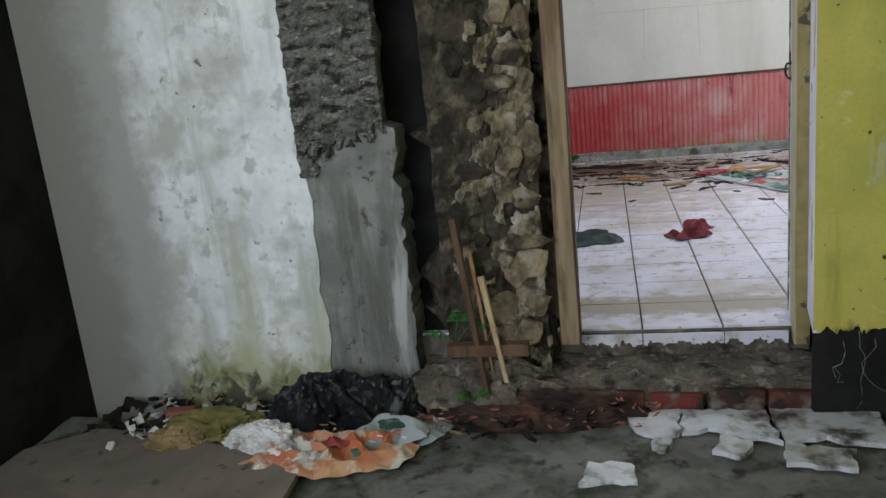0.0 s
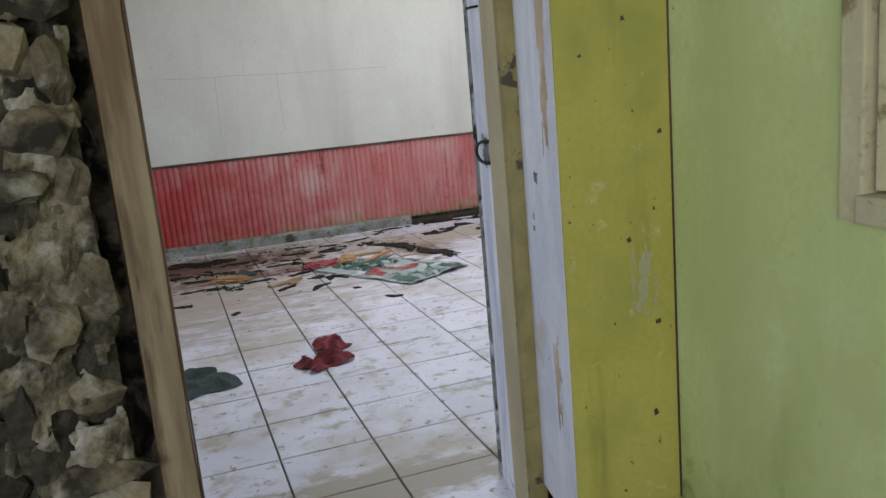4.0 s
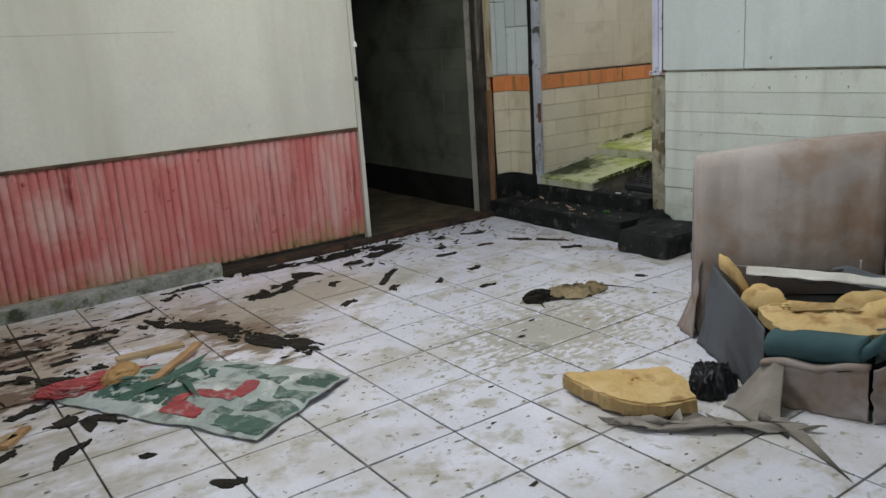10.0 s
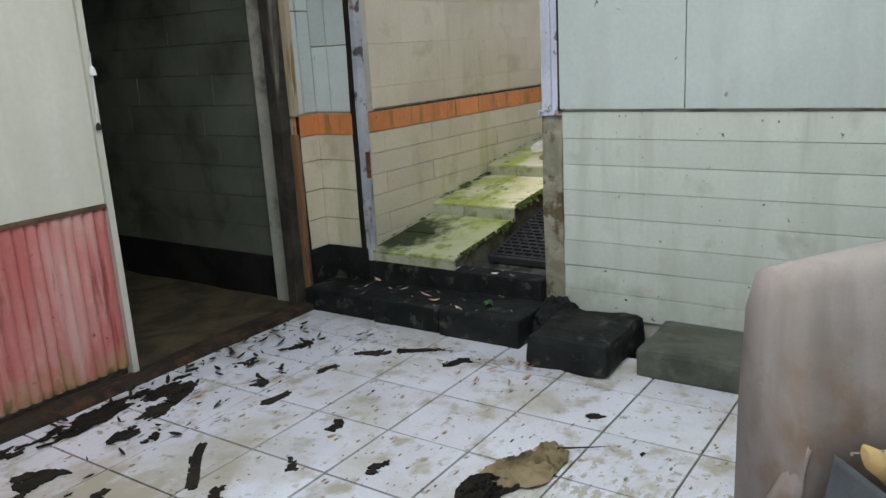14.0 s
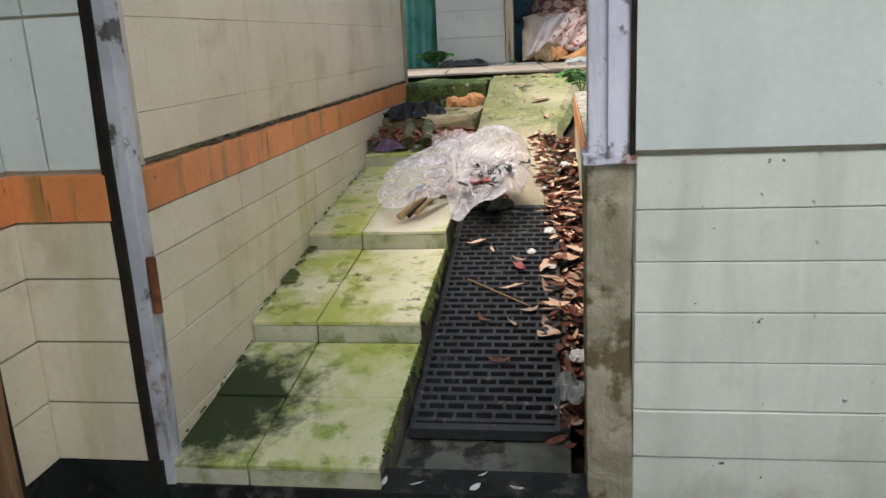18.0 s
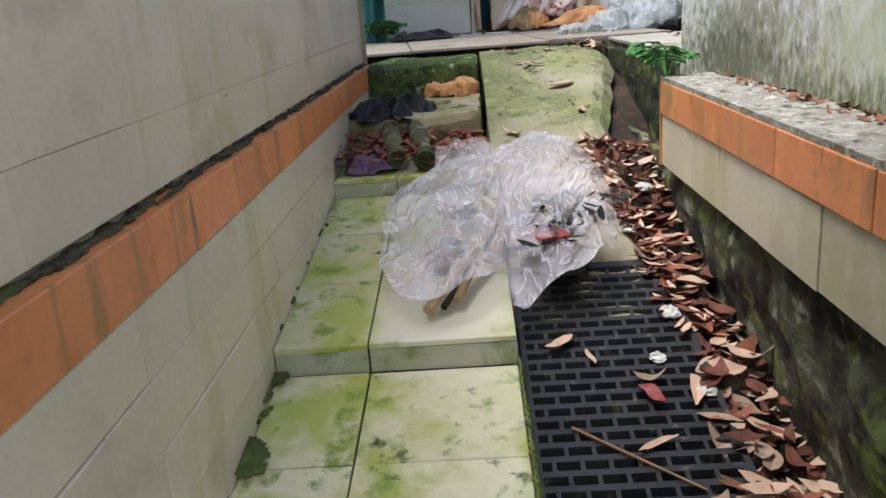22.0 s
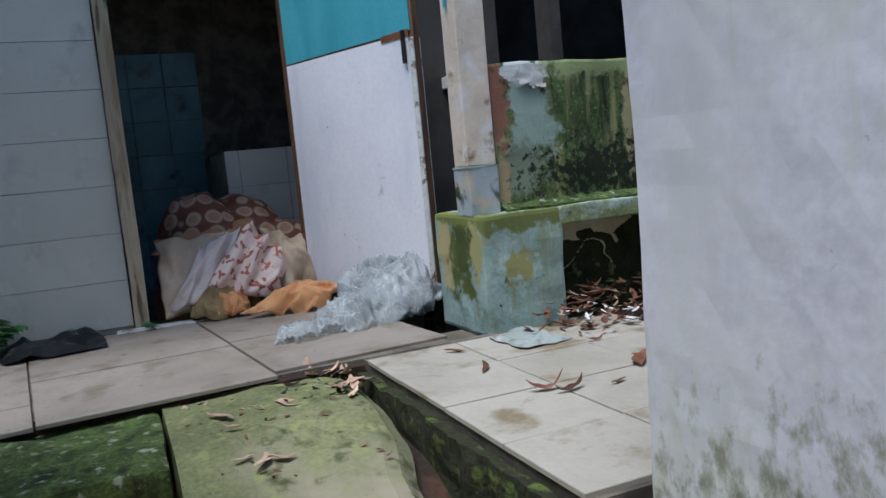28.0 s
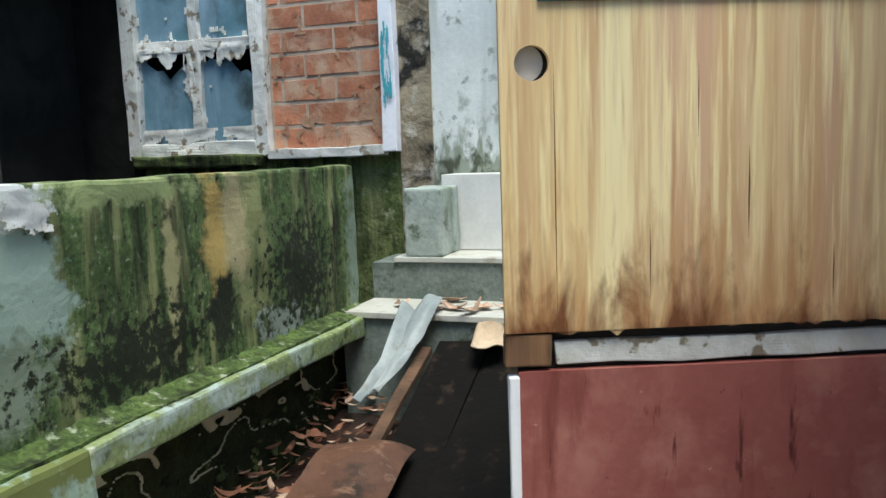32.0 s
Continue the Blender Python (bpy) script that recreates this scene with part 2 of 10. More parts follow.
M["jamb_brown"] = mat("brown_bare_wood", (0.24, 0.13, 0.065), (0.14, 0.075, 0.04), 9, 0.8, 0.5, 70, [], [((0.07, 0.04, 0.025), 0.3, 16, 0.5)], stretch=(1, 1, 0.12))
M["door_white"] = mat("flaking_white_door_paint", (0.9, 0.9, 0.96), (0.8, 0.81, 0.9), 5, 0.55, 0.2, 60, [((0.36, 0.36, 0.38), 0.03, 10, 0.6), ((0.7, 0.72, 0.84), 0.2, 12, 0.3)], [((0.6, 0.63, 0.78), 0.24, 14, 0.35), ((0.93, 0.93, 0.97), 0.25, 9, 0.3), ((0.4, 0.4, 0.44), 0.03, 24, 0.6)])
M["cream_panel"] = mat("cream_painted_board", (0.62, 0.6, 0.53), (0.57, 0.55, 0.49), 1.6, 0.7, 0.03, 50, [((0.44, 0.41, 0.35), 0.004, 14, 0.7)], [((0.55, 0.53, 0.46), 0.2, 2, 0.0)], grain_depth=0.04)
M["red_sheet"] = mat("faded_red_corrugated_sheet", (0.55, 0.24, 0.23), (0.52, 0.16, 0.15), 1.2, 0.6, 0.2, 60, [((0.2, 0.03, 0.03), 0.02, 22, 0.7), ((0.62, 0.46, 0.42), 0.08, 2.0, 0.0)], [((0.46, 0.11, 0.1), 0.3, 4, 0.0), ((0.62, 0.38, 0.35), 0.16, 9, 0.1), ((0.24, 0.05, 0.05), 0.05, 16, 0.4)], layers=[((0.4, 0.26, 0.14), 0.02, 0.26, 12.0, 0.4, 0.45, 0.7, 1.0), ((0.14, 0.14, 0.04), 0.02, 0.15, 22.0, 0.6, 0.5, 0.8, 1.0)])
M["concrete"] = mat("damp_concrete", (0.16, 0.16, 0.145), (0.09, 0.09, 0.08), 7, 0.7, 0.6, 70, [(DARK_MOSS, 0.15, 6, 0.3), (BLACKISH, 0.12, 10, 0.4)])
M["floor_tile"] = mat("dirty_white_floor_tile", (0.74, 0.74, 0.83), (0.66, 0.66, 0.74), 2.4, 0.32, 0.08, 80, [((0.46, 0.42, 0.35), 0.2, 1.6, 0.0), ((0.42, 0.39, 0.33), 0.16, 8, 0.25), ((0.3, 0.27, 0.22), 0.06, 19, 0.6), ((0.12, 0.1, 0.08), 0.025, 30, 0.8)], vary=0.05, spec=0.5)
M["grout"] = mat("dark_grout", (0.2, 0.18, 0.145), (0.1, 0.09, 0.075), 9, 0.95, 0.4, 80)
M["wall_tile"] = mat("cream_wall_tile", (0.68, 0.62, 0.49), (0.62, 0.56, 0.43), 2.5, 0.35, 0.06, 70, [((0.46, 0.4, 0.27), 0.05, 4, 0.1), ((0.2, 0.17, 0.12), 0.006, 24, 0.8)], [((0.46, 0.45, 0.22), 0.1, 5, 0.2)], vary=0.05, spec=0.5)
M["room_tile"] = mat("pale_grey_wall_tile", (0.69, 0.73, 0.67), (0.63, 0.67, 0.61), 3, 0.42, 0.04, 70, [((0.5, 0.5, 0.43), 0.08, 4, 0.2), ((0.13, 0.12, 0.1), 0.012, 24, 0.9), ((0.1, 0.09, 0.07), 0.006, 44, 0.9)], [((0.56, 0.58, 0.52), 0.16, 6, 0.2)], vary=0.04, grain_depth=0.04)
M["room_board"] = mat("pale_grey_board", (0.58, 0.63, 0.62), (0.52, 0.57, 0.56), 1.8, 0.6, 0.03, 60, [((0.2, 0.18, 0.15), 0.012, 18, 0.9)], [((0.5, 0.53, 0.51), 0.2, 2.5, 0.0)], grain_depth=0.04)
M["orange_tile"] = mat("orange_trim_tile", (0.74, 0.29, 0.11), (0.66, 0.24, 0.09), 6, 0.4, 0.06, 60, [((0.4, 0.16, 0.06), 0.07, 9, 0.3), ((0.1, 0.05, 0.02), 0.012, 26, 0.7)], [((0.4, 0.2, 0.07), 0.12, 15, 0.4), ((0.16, 0.09, 0.03), 0.02, 30, 0.6)], vary=0.12)
M["yellow_tile"] = mat("mossy_yellow_floor_tile", (0.74, 0.71, 0.5), (0.66, 0.64, 0.36), 3, 0.5, 0.12, 80, [((0.46, 0.51, 0.13), 0.5, 5, 0.2), ((0.24, 0.3, 0.05), 0.15, 12, 0.4), ((0.06, 0.08, 0.02), 0.04, 16, 0.5)], vary=0.1)
M["rubber"] = mat("black_rubber", (0.04, 0.042, 0.046), (0.026, 0.027, 0.03), 12, 0.5, 0.2, 80, [((0.14, 0.12, 0.1), 0.05, 30, 0.6)])
M["wet_stone"] = mat("wet_black_stone", (0.02, 0.022, 0.022), (0.01, 0.012, 0.011), 6, 0.75, 0.8, 60, [((0.07, 0.07, 0.062), 0.1, 14, 0.5)], vary=0.25, spec=0.2)
M["green_stone"] = mat("algae_covered_block", (0.12, 0.13, 0.105), (0.07, 0.08, 0.06), 5, 0.8, 0.7, 60, [((0.14, 0.14, 0.12), 0.14, 8, 0.3)])
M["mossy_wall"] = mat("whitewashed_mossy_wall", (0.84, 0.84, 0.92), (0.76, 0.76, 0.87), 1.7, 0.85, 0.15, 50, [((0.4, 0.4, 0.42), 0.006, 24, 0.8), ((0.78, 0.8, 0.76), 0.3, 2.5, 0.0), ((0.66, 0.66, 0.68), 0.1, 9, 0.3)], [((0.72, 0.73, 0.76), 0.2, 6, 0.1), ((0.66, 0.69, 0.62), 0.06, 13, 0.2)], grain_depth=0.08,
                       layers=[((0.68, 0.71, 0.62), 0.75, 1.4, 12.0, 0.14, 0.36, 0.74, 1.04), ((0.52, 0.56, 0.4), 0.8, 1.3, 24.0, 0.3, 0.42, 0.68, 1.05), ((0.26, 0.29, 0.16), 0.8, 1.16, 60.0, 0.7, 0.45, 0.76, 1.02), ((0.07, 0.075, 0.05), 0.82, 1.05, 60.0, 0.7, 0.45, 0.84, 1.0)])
M["green_concrete"] = mat("algae_green_concrete", (0.21, 0.225, 0.1), (0.15, 0.165, 0.075), 3.5, 0.85, 0.3, 70, [((0.34, 0.31, 0.22), 0.26, 1.6, 0.0), ((0.07, 0.085, 0.03), 0.12, 12, 0.3), ((0.28, 0.3, 0.13), 0.12, 18, 0.4), ((0.05, 0.05, 0.03), 0.02, 34, 0.7)], grain_depth=0.25)
M["moss_bank"] = mat("moss_bank", (0.1, 0.15, 0.04), (0.05, 0.08, 0.02), 12, 0.95, 0.5, 90, [((0.02, 0.028, 0.01), 0.2, 16, 0.4), ((0.32, 0.36, 0.26), 0.1, 26, 0.5)], grain_depth=0.5)
M["ledge"] = mat("crumbling_mortar_ledge", (0.34, 0.33, 0.3), (0.25, 0.24, 0.21), 18, 0.95, 0.6, 110, [((0.16, 0.13, 0.09), 0.16, 34, 0.5), ((0.05, 0.055, 0.03), 0.08, 26, 0.6), ((0.56, 0.55, 0.52), 0.12, 44, 0.5)], grain_depth=0.3)
M["platform_tile"] = mat("dusty_beige_floor_tile", (0.32, 0.28, 0.24), (0.26, 0.225, 0.19), 3, 0.6, 0.1, 80, [((0.2, 0.165, 0.125), 0.2, 6, 0.3), ((0.06, 0.05, 0.04), 0.02, 24, 0.6)], vary=0.05)
M["parapet"] = mat("moss_grown_parapet", (0.1, 0.135, 0.04), (0.05, 0.07, 0.02), 9, 0.95, 0.9, 70, [((0.17, 0.2, 0.075), 0.2, 17, 0.3), ((0.3, 0.31, 0.2), 0.045, 24, 0.5)], [((0.2, 0.22, 0.1), 0.2, 11, 0.2), ((0.016, 0.021, 0.009), 0.4, 9, 0.15), ((0.012, 0.016, 0.008), 0.14, 22, 0.3)], grain_depth=0.45)
M["block"] = mat("mossy_turquoise_block", (0.33, 0.45, 0.43), (0.26, 0.37, 0.35), 6, 0.9, 0.25, 70, [((0.22, 0.28, 0.19), 0.16, 12, 0.3), ((0.46, 0.54, 0.5), 0.1, 14, 0.4), ((0.05, 0.07, 0.04), 0.03, 26, 0.7)], [((0.24, 0.3, 0.2), 0.16, 7, 0.2)], grain_depth=0.15)
M["post"] = mat("peeling_cream_post", (0.68, 0.6, 0.5), (0.6, 0.52, 0.42), 5, 0.8, 0.5, 60, [((0.78, 0.77, 0.76), 0.22, 7, 0.4), ((0.3, 0.2, 0.11), 0.05, 10, 0.5)])
M["blue_tile"] = mat("grimy_teal_tile", (0.13, 0.28, 0.3), (0.09, 0.2, 0.22), 3, 0.3, 0.06, 60, [(BLACKISH, 0.06, 6, 0.2)])
M["leaf_white"] = mat("scuffed_white_door_skin", (0.88, 0.88, 0.93), (0.84, 0.84, 0.9), 2.5, 0.5, 0.03, 60, [((0.5, 0.52, 0.58), 0.012, 8, 0.6), ((0.25, 0.22, 0.2), 0.006, 34, 0.8)], [((0.7, 0.74, 0.82), 0.14, 4, 0.1)], grain_depth=0.04)
M["leaf_blue"] = mat("turquoise_door_skin", (0.1, 0.42, 0.5), (0.08, 0.38, 0.46), 2, 0.5, 0.04, 60, [((0.4, 0.55, 0.55), 0.006, 14, 0.6)], [((0.06, 0.32, 0.4), 0.16, 5, 0.1)])
M["plywood"] = mat("weathered_plywood", (0.78, 0.57, 0.28), (0.9, 0.77, 0.42), 3.5, 0.45, 0.06, 70, [((0.92, 0.82, 0.5), 0.35, 6, 0.0), ((0.62, 0.38, 0.25), 0.22, 8, 0.0), ((0.64, 0.42, 0.22), 0.3, 26, 0.1), ((0.5, 0.28, 0.14), 0.07, 40, 0.3), ((0.88, 0.74, 0.42), 0.25, 55, 0.2)], stretch=(1.0, 1.0, 0.04), grain_depth=0.08,
                    layers=[((0.5, 0.27, 0.12), 1.48, 1.95, 26.0, 0.15, 0.45, 0.68, 0.95), ((0.17, 0.065, 0.025), 1.48, 1.8, 15.0, 0.3, 0.5, 0.78, 0.96)])
M["red_panel"] = mat("faded_oxide_red_panel", (0.34, 0.11, 0.095), (0.28, 0.08, 0.07), 3, 0.55, 0.1, 80, [((0.42, 0.18, 0.15), 0.2, 5, 0.1), ((0.05, 0.03, 0.03), 0.008, 34, 0.8), ((0.55, 0.36, 0.3), 0.008, 40, 0.8)], [((0.19, 0.05, 0.04), 0.16, 12, 0.4), ((0.1, 0.02, 0.02), 0.06, 30, 0.7)], layers=[((0.2, 0.055, 0.045), 0.95, 1.3, 4.0, 1.0, 0.5, 0.72, 0.84)])
M["brick"] = mat("orange_red_brick", (0.5, 0.21, 0.12), (0.42, 0.17, 0.1), 8, 0.9, 0.4, 70, [((0.5, 0.34, 0.24), 0.26, 7, 0.2), ((0.12, 0.05, 0.03), 0.05, 18, 0.5)], vary=0.25, grain_depth=0.15)
M["brick_red"] = mat("dark_red_brick", (0.17, 0.035, 0.026), (0.1, 0.022, 0.018), 9, 0.85, 0.7, 60, [(BLACKISH, 0.3, 9, 0.4), ((0.14, 0.12, 0.09), 0.12, 12, 0.4)], vary=0.2)
M["mortar"] = mat("pale_mortar", (0.56, 0.47, 0.38), (0.46, 0.36, 0.28), 9, 0.95, 0.5, 60)
M["charred"] = mat("charred_wood", (0.005, 0.0045, 0.004), (0.008, 0.007, 0.006), 9, 0.95, 0.5, 70, [((0.03, 0.02, 0.015), 0.08, 14, 0.4)], spec=0.15)
M["step_tile"] = mat("pale_worn_step_tile", (0.6, 0.6, 0.56), (0.5, 0.5, 0.45), 5, 0.5, 0.1, 70, [((0.3, 0.26, 0.2), 0.12, 9, 0.3)])
M["step_side"] = mat("grey_green_render", (0.2, 0.23, 0.21), (0.12, 0.15, 0.13), 6, 0.9, 0.4, 60, [(DARK_MOSS, 0.12, 12, 0.4)], grain_depth=0.2)
M["sheet_grey"] = mat("pale_grey_sheet", (0.38, 0.42, 0.43), (0.28, 0.32, 0.33), 6, 0.6, 0.1, 60, [((0.24, 0.24, 0.22), 0.08, 12, 0.5)])
M["stub_grey"] = mat("grey_green_stub", (0.4, 0.45, 0.42), (0.3, 0.35, 0.32), 7, 0.9, 0.3, 60, [((0.12, 0.15, 0.1), 0.14, 14, 0.4)], [((0.2, 0.25, 0.18), 0.2, 9, 0.2)], grain_depth=0.15)
M["seam_dirt"] = mat("brown_dirt_and_moss", (0.085, 0.07, 0.042), (0.045, 0.04, 0.024), 14, 0.95, 0.8, 90, [((0.2, 0.25, 0.06), 0.2, 3.0, 0.2), ((0.02, 0.018, 0.012), 0.2, 30, 0.5)], grain_depth=0.4)
M["kerb_grey"] = mat("stained_grey_kerb", (0.34, 0.34, 0.31), (0.22, 0.22, 0.2), 6, 0.9, 0.4, 60, [((0.05, 0.055, 0.035), 0.2, 8, 0.4), ((0.12, 0.15, 0.05), 0.12, 12, 0.4)], grain_depth=0.25)
M["steel_grey"] = mat("worn_grey_steel", (0.52, 0.54, 0.6), (0.4, 0.42, 0.47), 6, 0.6, 0.2, 60, [(RUST, 0.14, 8, 0.6), ((0.08, 0.08, 0.08), 0.14, 14, 0.7)], [((0.12, 0.11, 0.1), 0.12, 14, 0.5)])
M["bread_tan"] = mat("baked_tan_foam", (0.46, 0.27, 0.11), (0.34, 0.17, 0.06), 14, 0.6, 0.3, 90)
M["pale_sheet"] = mat("pale_pinkish_sheet", (0.68, 0.6, 0.56), (0.58, 0.5, 0.46), 6, 0.9, 0.3, 150, [((0.4, 0.3, 0.24), 0.1, 8, 0.2)])
M["soil"] = mat("dark_soil", (0.035, 0.024, 0.016), (0.018, 0.012, 0.009), 6, 0.95, 1.0, 50, [((0.07, 0.035, 0.02), 0.25, 12, 0.4)])
M["ground"] = mat("bare_earth", (0.13, 0.1, 0.065), (0.08, 0.07, 0.04), 2, 0.95, 0.6, 30)
M["steel_blue"] = mat("pale_blue_painted_steel", (0.62, 0.63, 0.74), (0.52, 0.53, 0.64), 6, 0.5, 0.15, 60, [(RUST, 0.09, 8, 0.6), ((0.14, 0.14, 0.16), 0.07, 14, 0.7)], [((0.44, 0.46, 0.56), 0.2, 12, 0.3)])
M["iron"] = mat("dark_iron", (0.03, 0.03, 0.032), (0.05, 0.04, 0.035), 14, 0.5, 0.3, 60, metal=0.7)
M["sofa"] = mat("mauve_grey_upholstery", (0.42, 0.37, 0.35), (0.36, 0.31, 0.29), 2.6, 0.95, 0.2, 220, [((0.28, 0.19, 0.14), 0.25, 3, 0.15)], [((0.32, 0.27, 0.25), 0.2, 5, 0.1)])
M["grey_cloth"] = mat("slate_grey_lining", (0.12, 0.13, 0.145), (0.09, 0.095, 0.105), 4, 0.9, 0.2, 160)
M["teal_cloth"] = mat("dark_teal_lining", (0.06, 0.12, 0.13), (0.04, 0.085, 0.095), 5, 0.85, 0.2, 160)
M["foam"] = mat("yellowed_foam", (0.62, 0.45, 0.22), (0.56, 0.38, 0.16), 7, 0.95, 0.4, 140, [((0.38, 0.22, 0.09), 0.12, 9, 0.3)])
M["foam_skin"] = mat("crusted_foam", (0.5, 0.36, 0.17), (0.4, 0.26, 0.11), 12, 0.95, 0.5, 120)
M["white_cloth"] = mat("soiled_white_cloth", (0.68, 0.66, 0.62), (0.56, 0.54, 0.5), 7, 0.9, 0.3, 150)
M["black_plastic"] = mat("black_plastic_bag", (0.012, 0.014, 0.017), (0.008, 0.009, 0.011), 9, 0.4, 0.5, 60, spec=0.3)
M["clear_plastic"] = filmy("clear_plastic_film", (0.9, 0.87, 0.95), 0.38, 0.14)
M["clear_thin"] = filmy("thin_clear_film", (0.84, 0.81, 0.88), 0.1, 0.18)
M["grey_plastic"] = filmy("cloudy_grey_plastic", (0.44, 0.48, 0.5), 0.55, 0.3, 0.2)
for m_ in (M["grey_plastic"],):
    m_.node_tree.nodes["Principled BSDF"].inputs["Specular IOR Level"].default_value = 0.3
M["red_cloth"] = mat("dark_red_rag", (0.25, 0.045, 0.05), (0.16, 0.03, 0.035), 10, 0.9, 0.3, 150)
M["green_cloth"] = mat("dark_green_rag", (0.06, 0.085, 0.08), (0.04, 0.055, 0.05), 9, 0.9, 0.3, 150)
M["brown_cloth"] = mat("olive_brown_rag", (0.3, 0.22, 0.11), (0.16, 0.11, 0.05), 9, 0.9, 0.4, 150)
M["beige_cloth"] = mat("taupe_cloth", (0.34, 0.3, 0.27), (0.26, 0.23, 0.2), 5, 0.95, 0.3, 150)
M["orange_cloth"] = mat("tan_orange_cloth", (0.62, 0.33, 0.15), (0.5, 0.24, 0.1), 7, 0.9, 0.3, 150, [((0.3, 0.13, 0.06), 0.12, 8, 0.2)])
M["cream_cloth"] = mat("cream_cloth", (0.62, 0.5, 0.37), (0.52, 0.4, 0.28), 6, 0.9, 0.3, 150, [((0.36, 0.26, 0.17), 0.12, 5, 0.1)])
M["purple_cloth"] = mat("faded_purple_rag", (0.2, 0.13, 0.22), (0.13, 0.09, 0.14), 9, 0.9, 0.4, 150)
M["banner"] = mat("silver_grey_banner", (0.38, 0.42, 0.41), (0.27, 0.31, 0.29), 5, 0.45, 0.2, 80, [((0.16, 0.18, 0.16), 0.14, 12, 0.3), ((0.58, 0.6, 0.58), 0.12, 9, 0.3)])
M["banner_red"] = mat("banner_red_print", (0.36, 0.055, 0.06), (0.28, 0.05, 0.055), 7, 0.5, 0.1, 80, [((0.4, 0.3, 0.29), 0.1, 20, 0.4)])
M["banner_green"] = mat("banner_green_print", (0.06, 0.13, 0.1), (0.045, 0.09, 0.07), 7, 0.5, 0.1, 80, [((0.26, 0.3, 0.28), 0.2, 18, 0.3)])
M["stick"] = mat("weathered_stick", (0.42, 0.25, 0.13), (0.3, 0.17, 0.08), 14, 0.85, 0.4, 90)
M["bark"] = mat("black_rotten_bark", (0.012, 0.011, 0.009), (0.026, 0.02, 0.014), 12, 0.9, 0.6, 80, vary=0.3, spec=0.25)
M["dry_leaf"] = mat("dry_brown_leaf", (0.2, 0.088, 0.05), (0.12, 0.05, 0.03), 14, 0.7, 0.3, 80, vary=0.5)
M["pale_leaf"] = mat("pale_dry_leaf", (0.56, 0.4, 0.3), (0.42, 0.28, 0.2), 14, 0.7, 0.3, 80, vary=0.35)
M["fern"] = mat("fern_green", (0.07, 0.22, 0.055), (0.045, 0.14, 0.035), 14, 0.6, 0.2, 60, vary=0.2)
M["paper"] = mat("crumpled_paper", (0.7, 0.7, 0.7), (0.55, 0.55, 0.54), 9, 0.8, 0.3, 80, [((0.3, 0.28, 0.25), 0.14, 14, 0.6)])
M["packaging"] = mat("orange_printed_packaging", (0.55, 0.16, 0.07), (0.6, 0.38, 0.22), 5, 0.35, 0.4, 60, [((0.6, 0.58, 0.5), 0.24, 9, 0.7)])
M["cardboard"] = mat("damp_grey_board", (0.19, 0.165, 0.135), (0.14, 0.12, 0.1), 2.5, 0.85, 0.2, 80, [((0.07, 0.06, 0.045), 0.06, 14, 0.5)])
M["tarp"] = mat("green_tarpaulin", (0.3, 0.74, 0.56), (0.18, 0.56, 0.4), 5, 0.5, 0.3, 60, [], [((0.5, 0.82, 0.7), 0.25, 9, 0.2)])
M["dusty_glass"] = mat("dusty_window_glass", (0.05, 0.065, 0.06), (0.08, 0.095, 0.085), 3, 0.28, 0.05, 80, [], [((0.2, 0.22, 0.2), 0.28, 9, 0.3)], spec=0.6)
M["pane_blue"] = mat("grimy_blue_glass", (0.2, 0.32, 0.42), (0.11, 0.22, 0.28), 3, 0.3, 0.05, 60, [((0.06, 0.09, 0.1), 0.14, 5, 0.0)], [((0.3, 0.42, 0.54), 0.2, 7, 0.1)])
M["flake_white"] = mat("flaking_white_frame", (0.72, 0.73, 0.72), (0.58, 0.58, 0.55), 12, 0.8, 0.4, 60, [((0.24, 0.2, 0.15), 0.14, 16, 0.8)])
M["peel"] = mat("peeled_wall_patch", (0.58, 0.46, 0.3), (0.5, 0.4, 0.27), 4, 0.85, 0.4, 60, [((0.4, 0.45, 0.43), 0.22, 9, 0.7), ((0.68, 0.68, 0.64), 0.18, 6, 0.6)])
M["ceiling"] = mat("stained_ceiling_board", (0.5, 0.49, 0.45), (0.42, 0.41, 0.37), 1.5, 0.85, 0.1, 40)
M["pipe"] = mat("dirty_bamboo", (0.13, 0.13, 0.075), (0.075, 0.08, 0.042), 9, 0.85, 0.5, 80, [(DARK_MOSS, 0.3, 10, 0.4), ((0.26, 0.24, 0.17), 0.14, 16, 0.4)], grain_depth=0.25)
M["white_plastic"] = mat("white_plastic", (0.75, 0.75, 0.74), (0.66, 0.66, 0.65), 6, 0.4, 0.1, 60)
M["win_wood"] = mat("pale_yellow_window_wood", (0.6, 0.55, 0.34), (0.5, 0.45, 0.28), 7, 0.6, 0.3, 70, [((0.25, 0.2, 0.1), 0.1, 14, 0.6)])
M["soil_brown"] = mat("brown_dirt_floor", (0.11, 0.085, 0.05), (0.05, 0.04, 0.025), 5, 0.95, 0.6, 50)
M["jamb_worn"] = mat("worn_bare_wood", (0.4, 0.31, 0.19), (0.27, 0.2, 0.12), 9, 0.8, 0.4, 70, [((0.1, 0.07, 0.04), 0.2, 12, 0.5)], [((0.17, 0.11, 0.06), 0.35, 14, 0.3)], stretch=(1, 1, 0.12))
M["jamb_dark"] = mat("rotten_black_wood", (0.06, 0.05, 0.04), (0.03, 0.026, 0.02), 9, 0.9, 0.5, 70, [], [((0.2, 0.18, 0.15), 0.25, 9, 0.5)])
M["rough_col"] = mat("stained_rough_concrete", (0.42, 0.39, 0.3), (0.27, 0.25, 0.18), 8, 0.9, 0.8, 70, [((0.14, 0.11, 0.06), 0.25, 9, 0.6)])
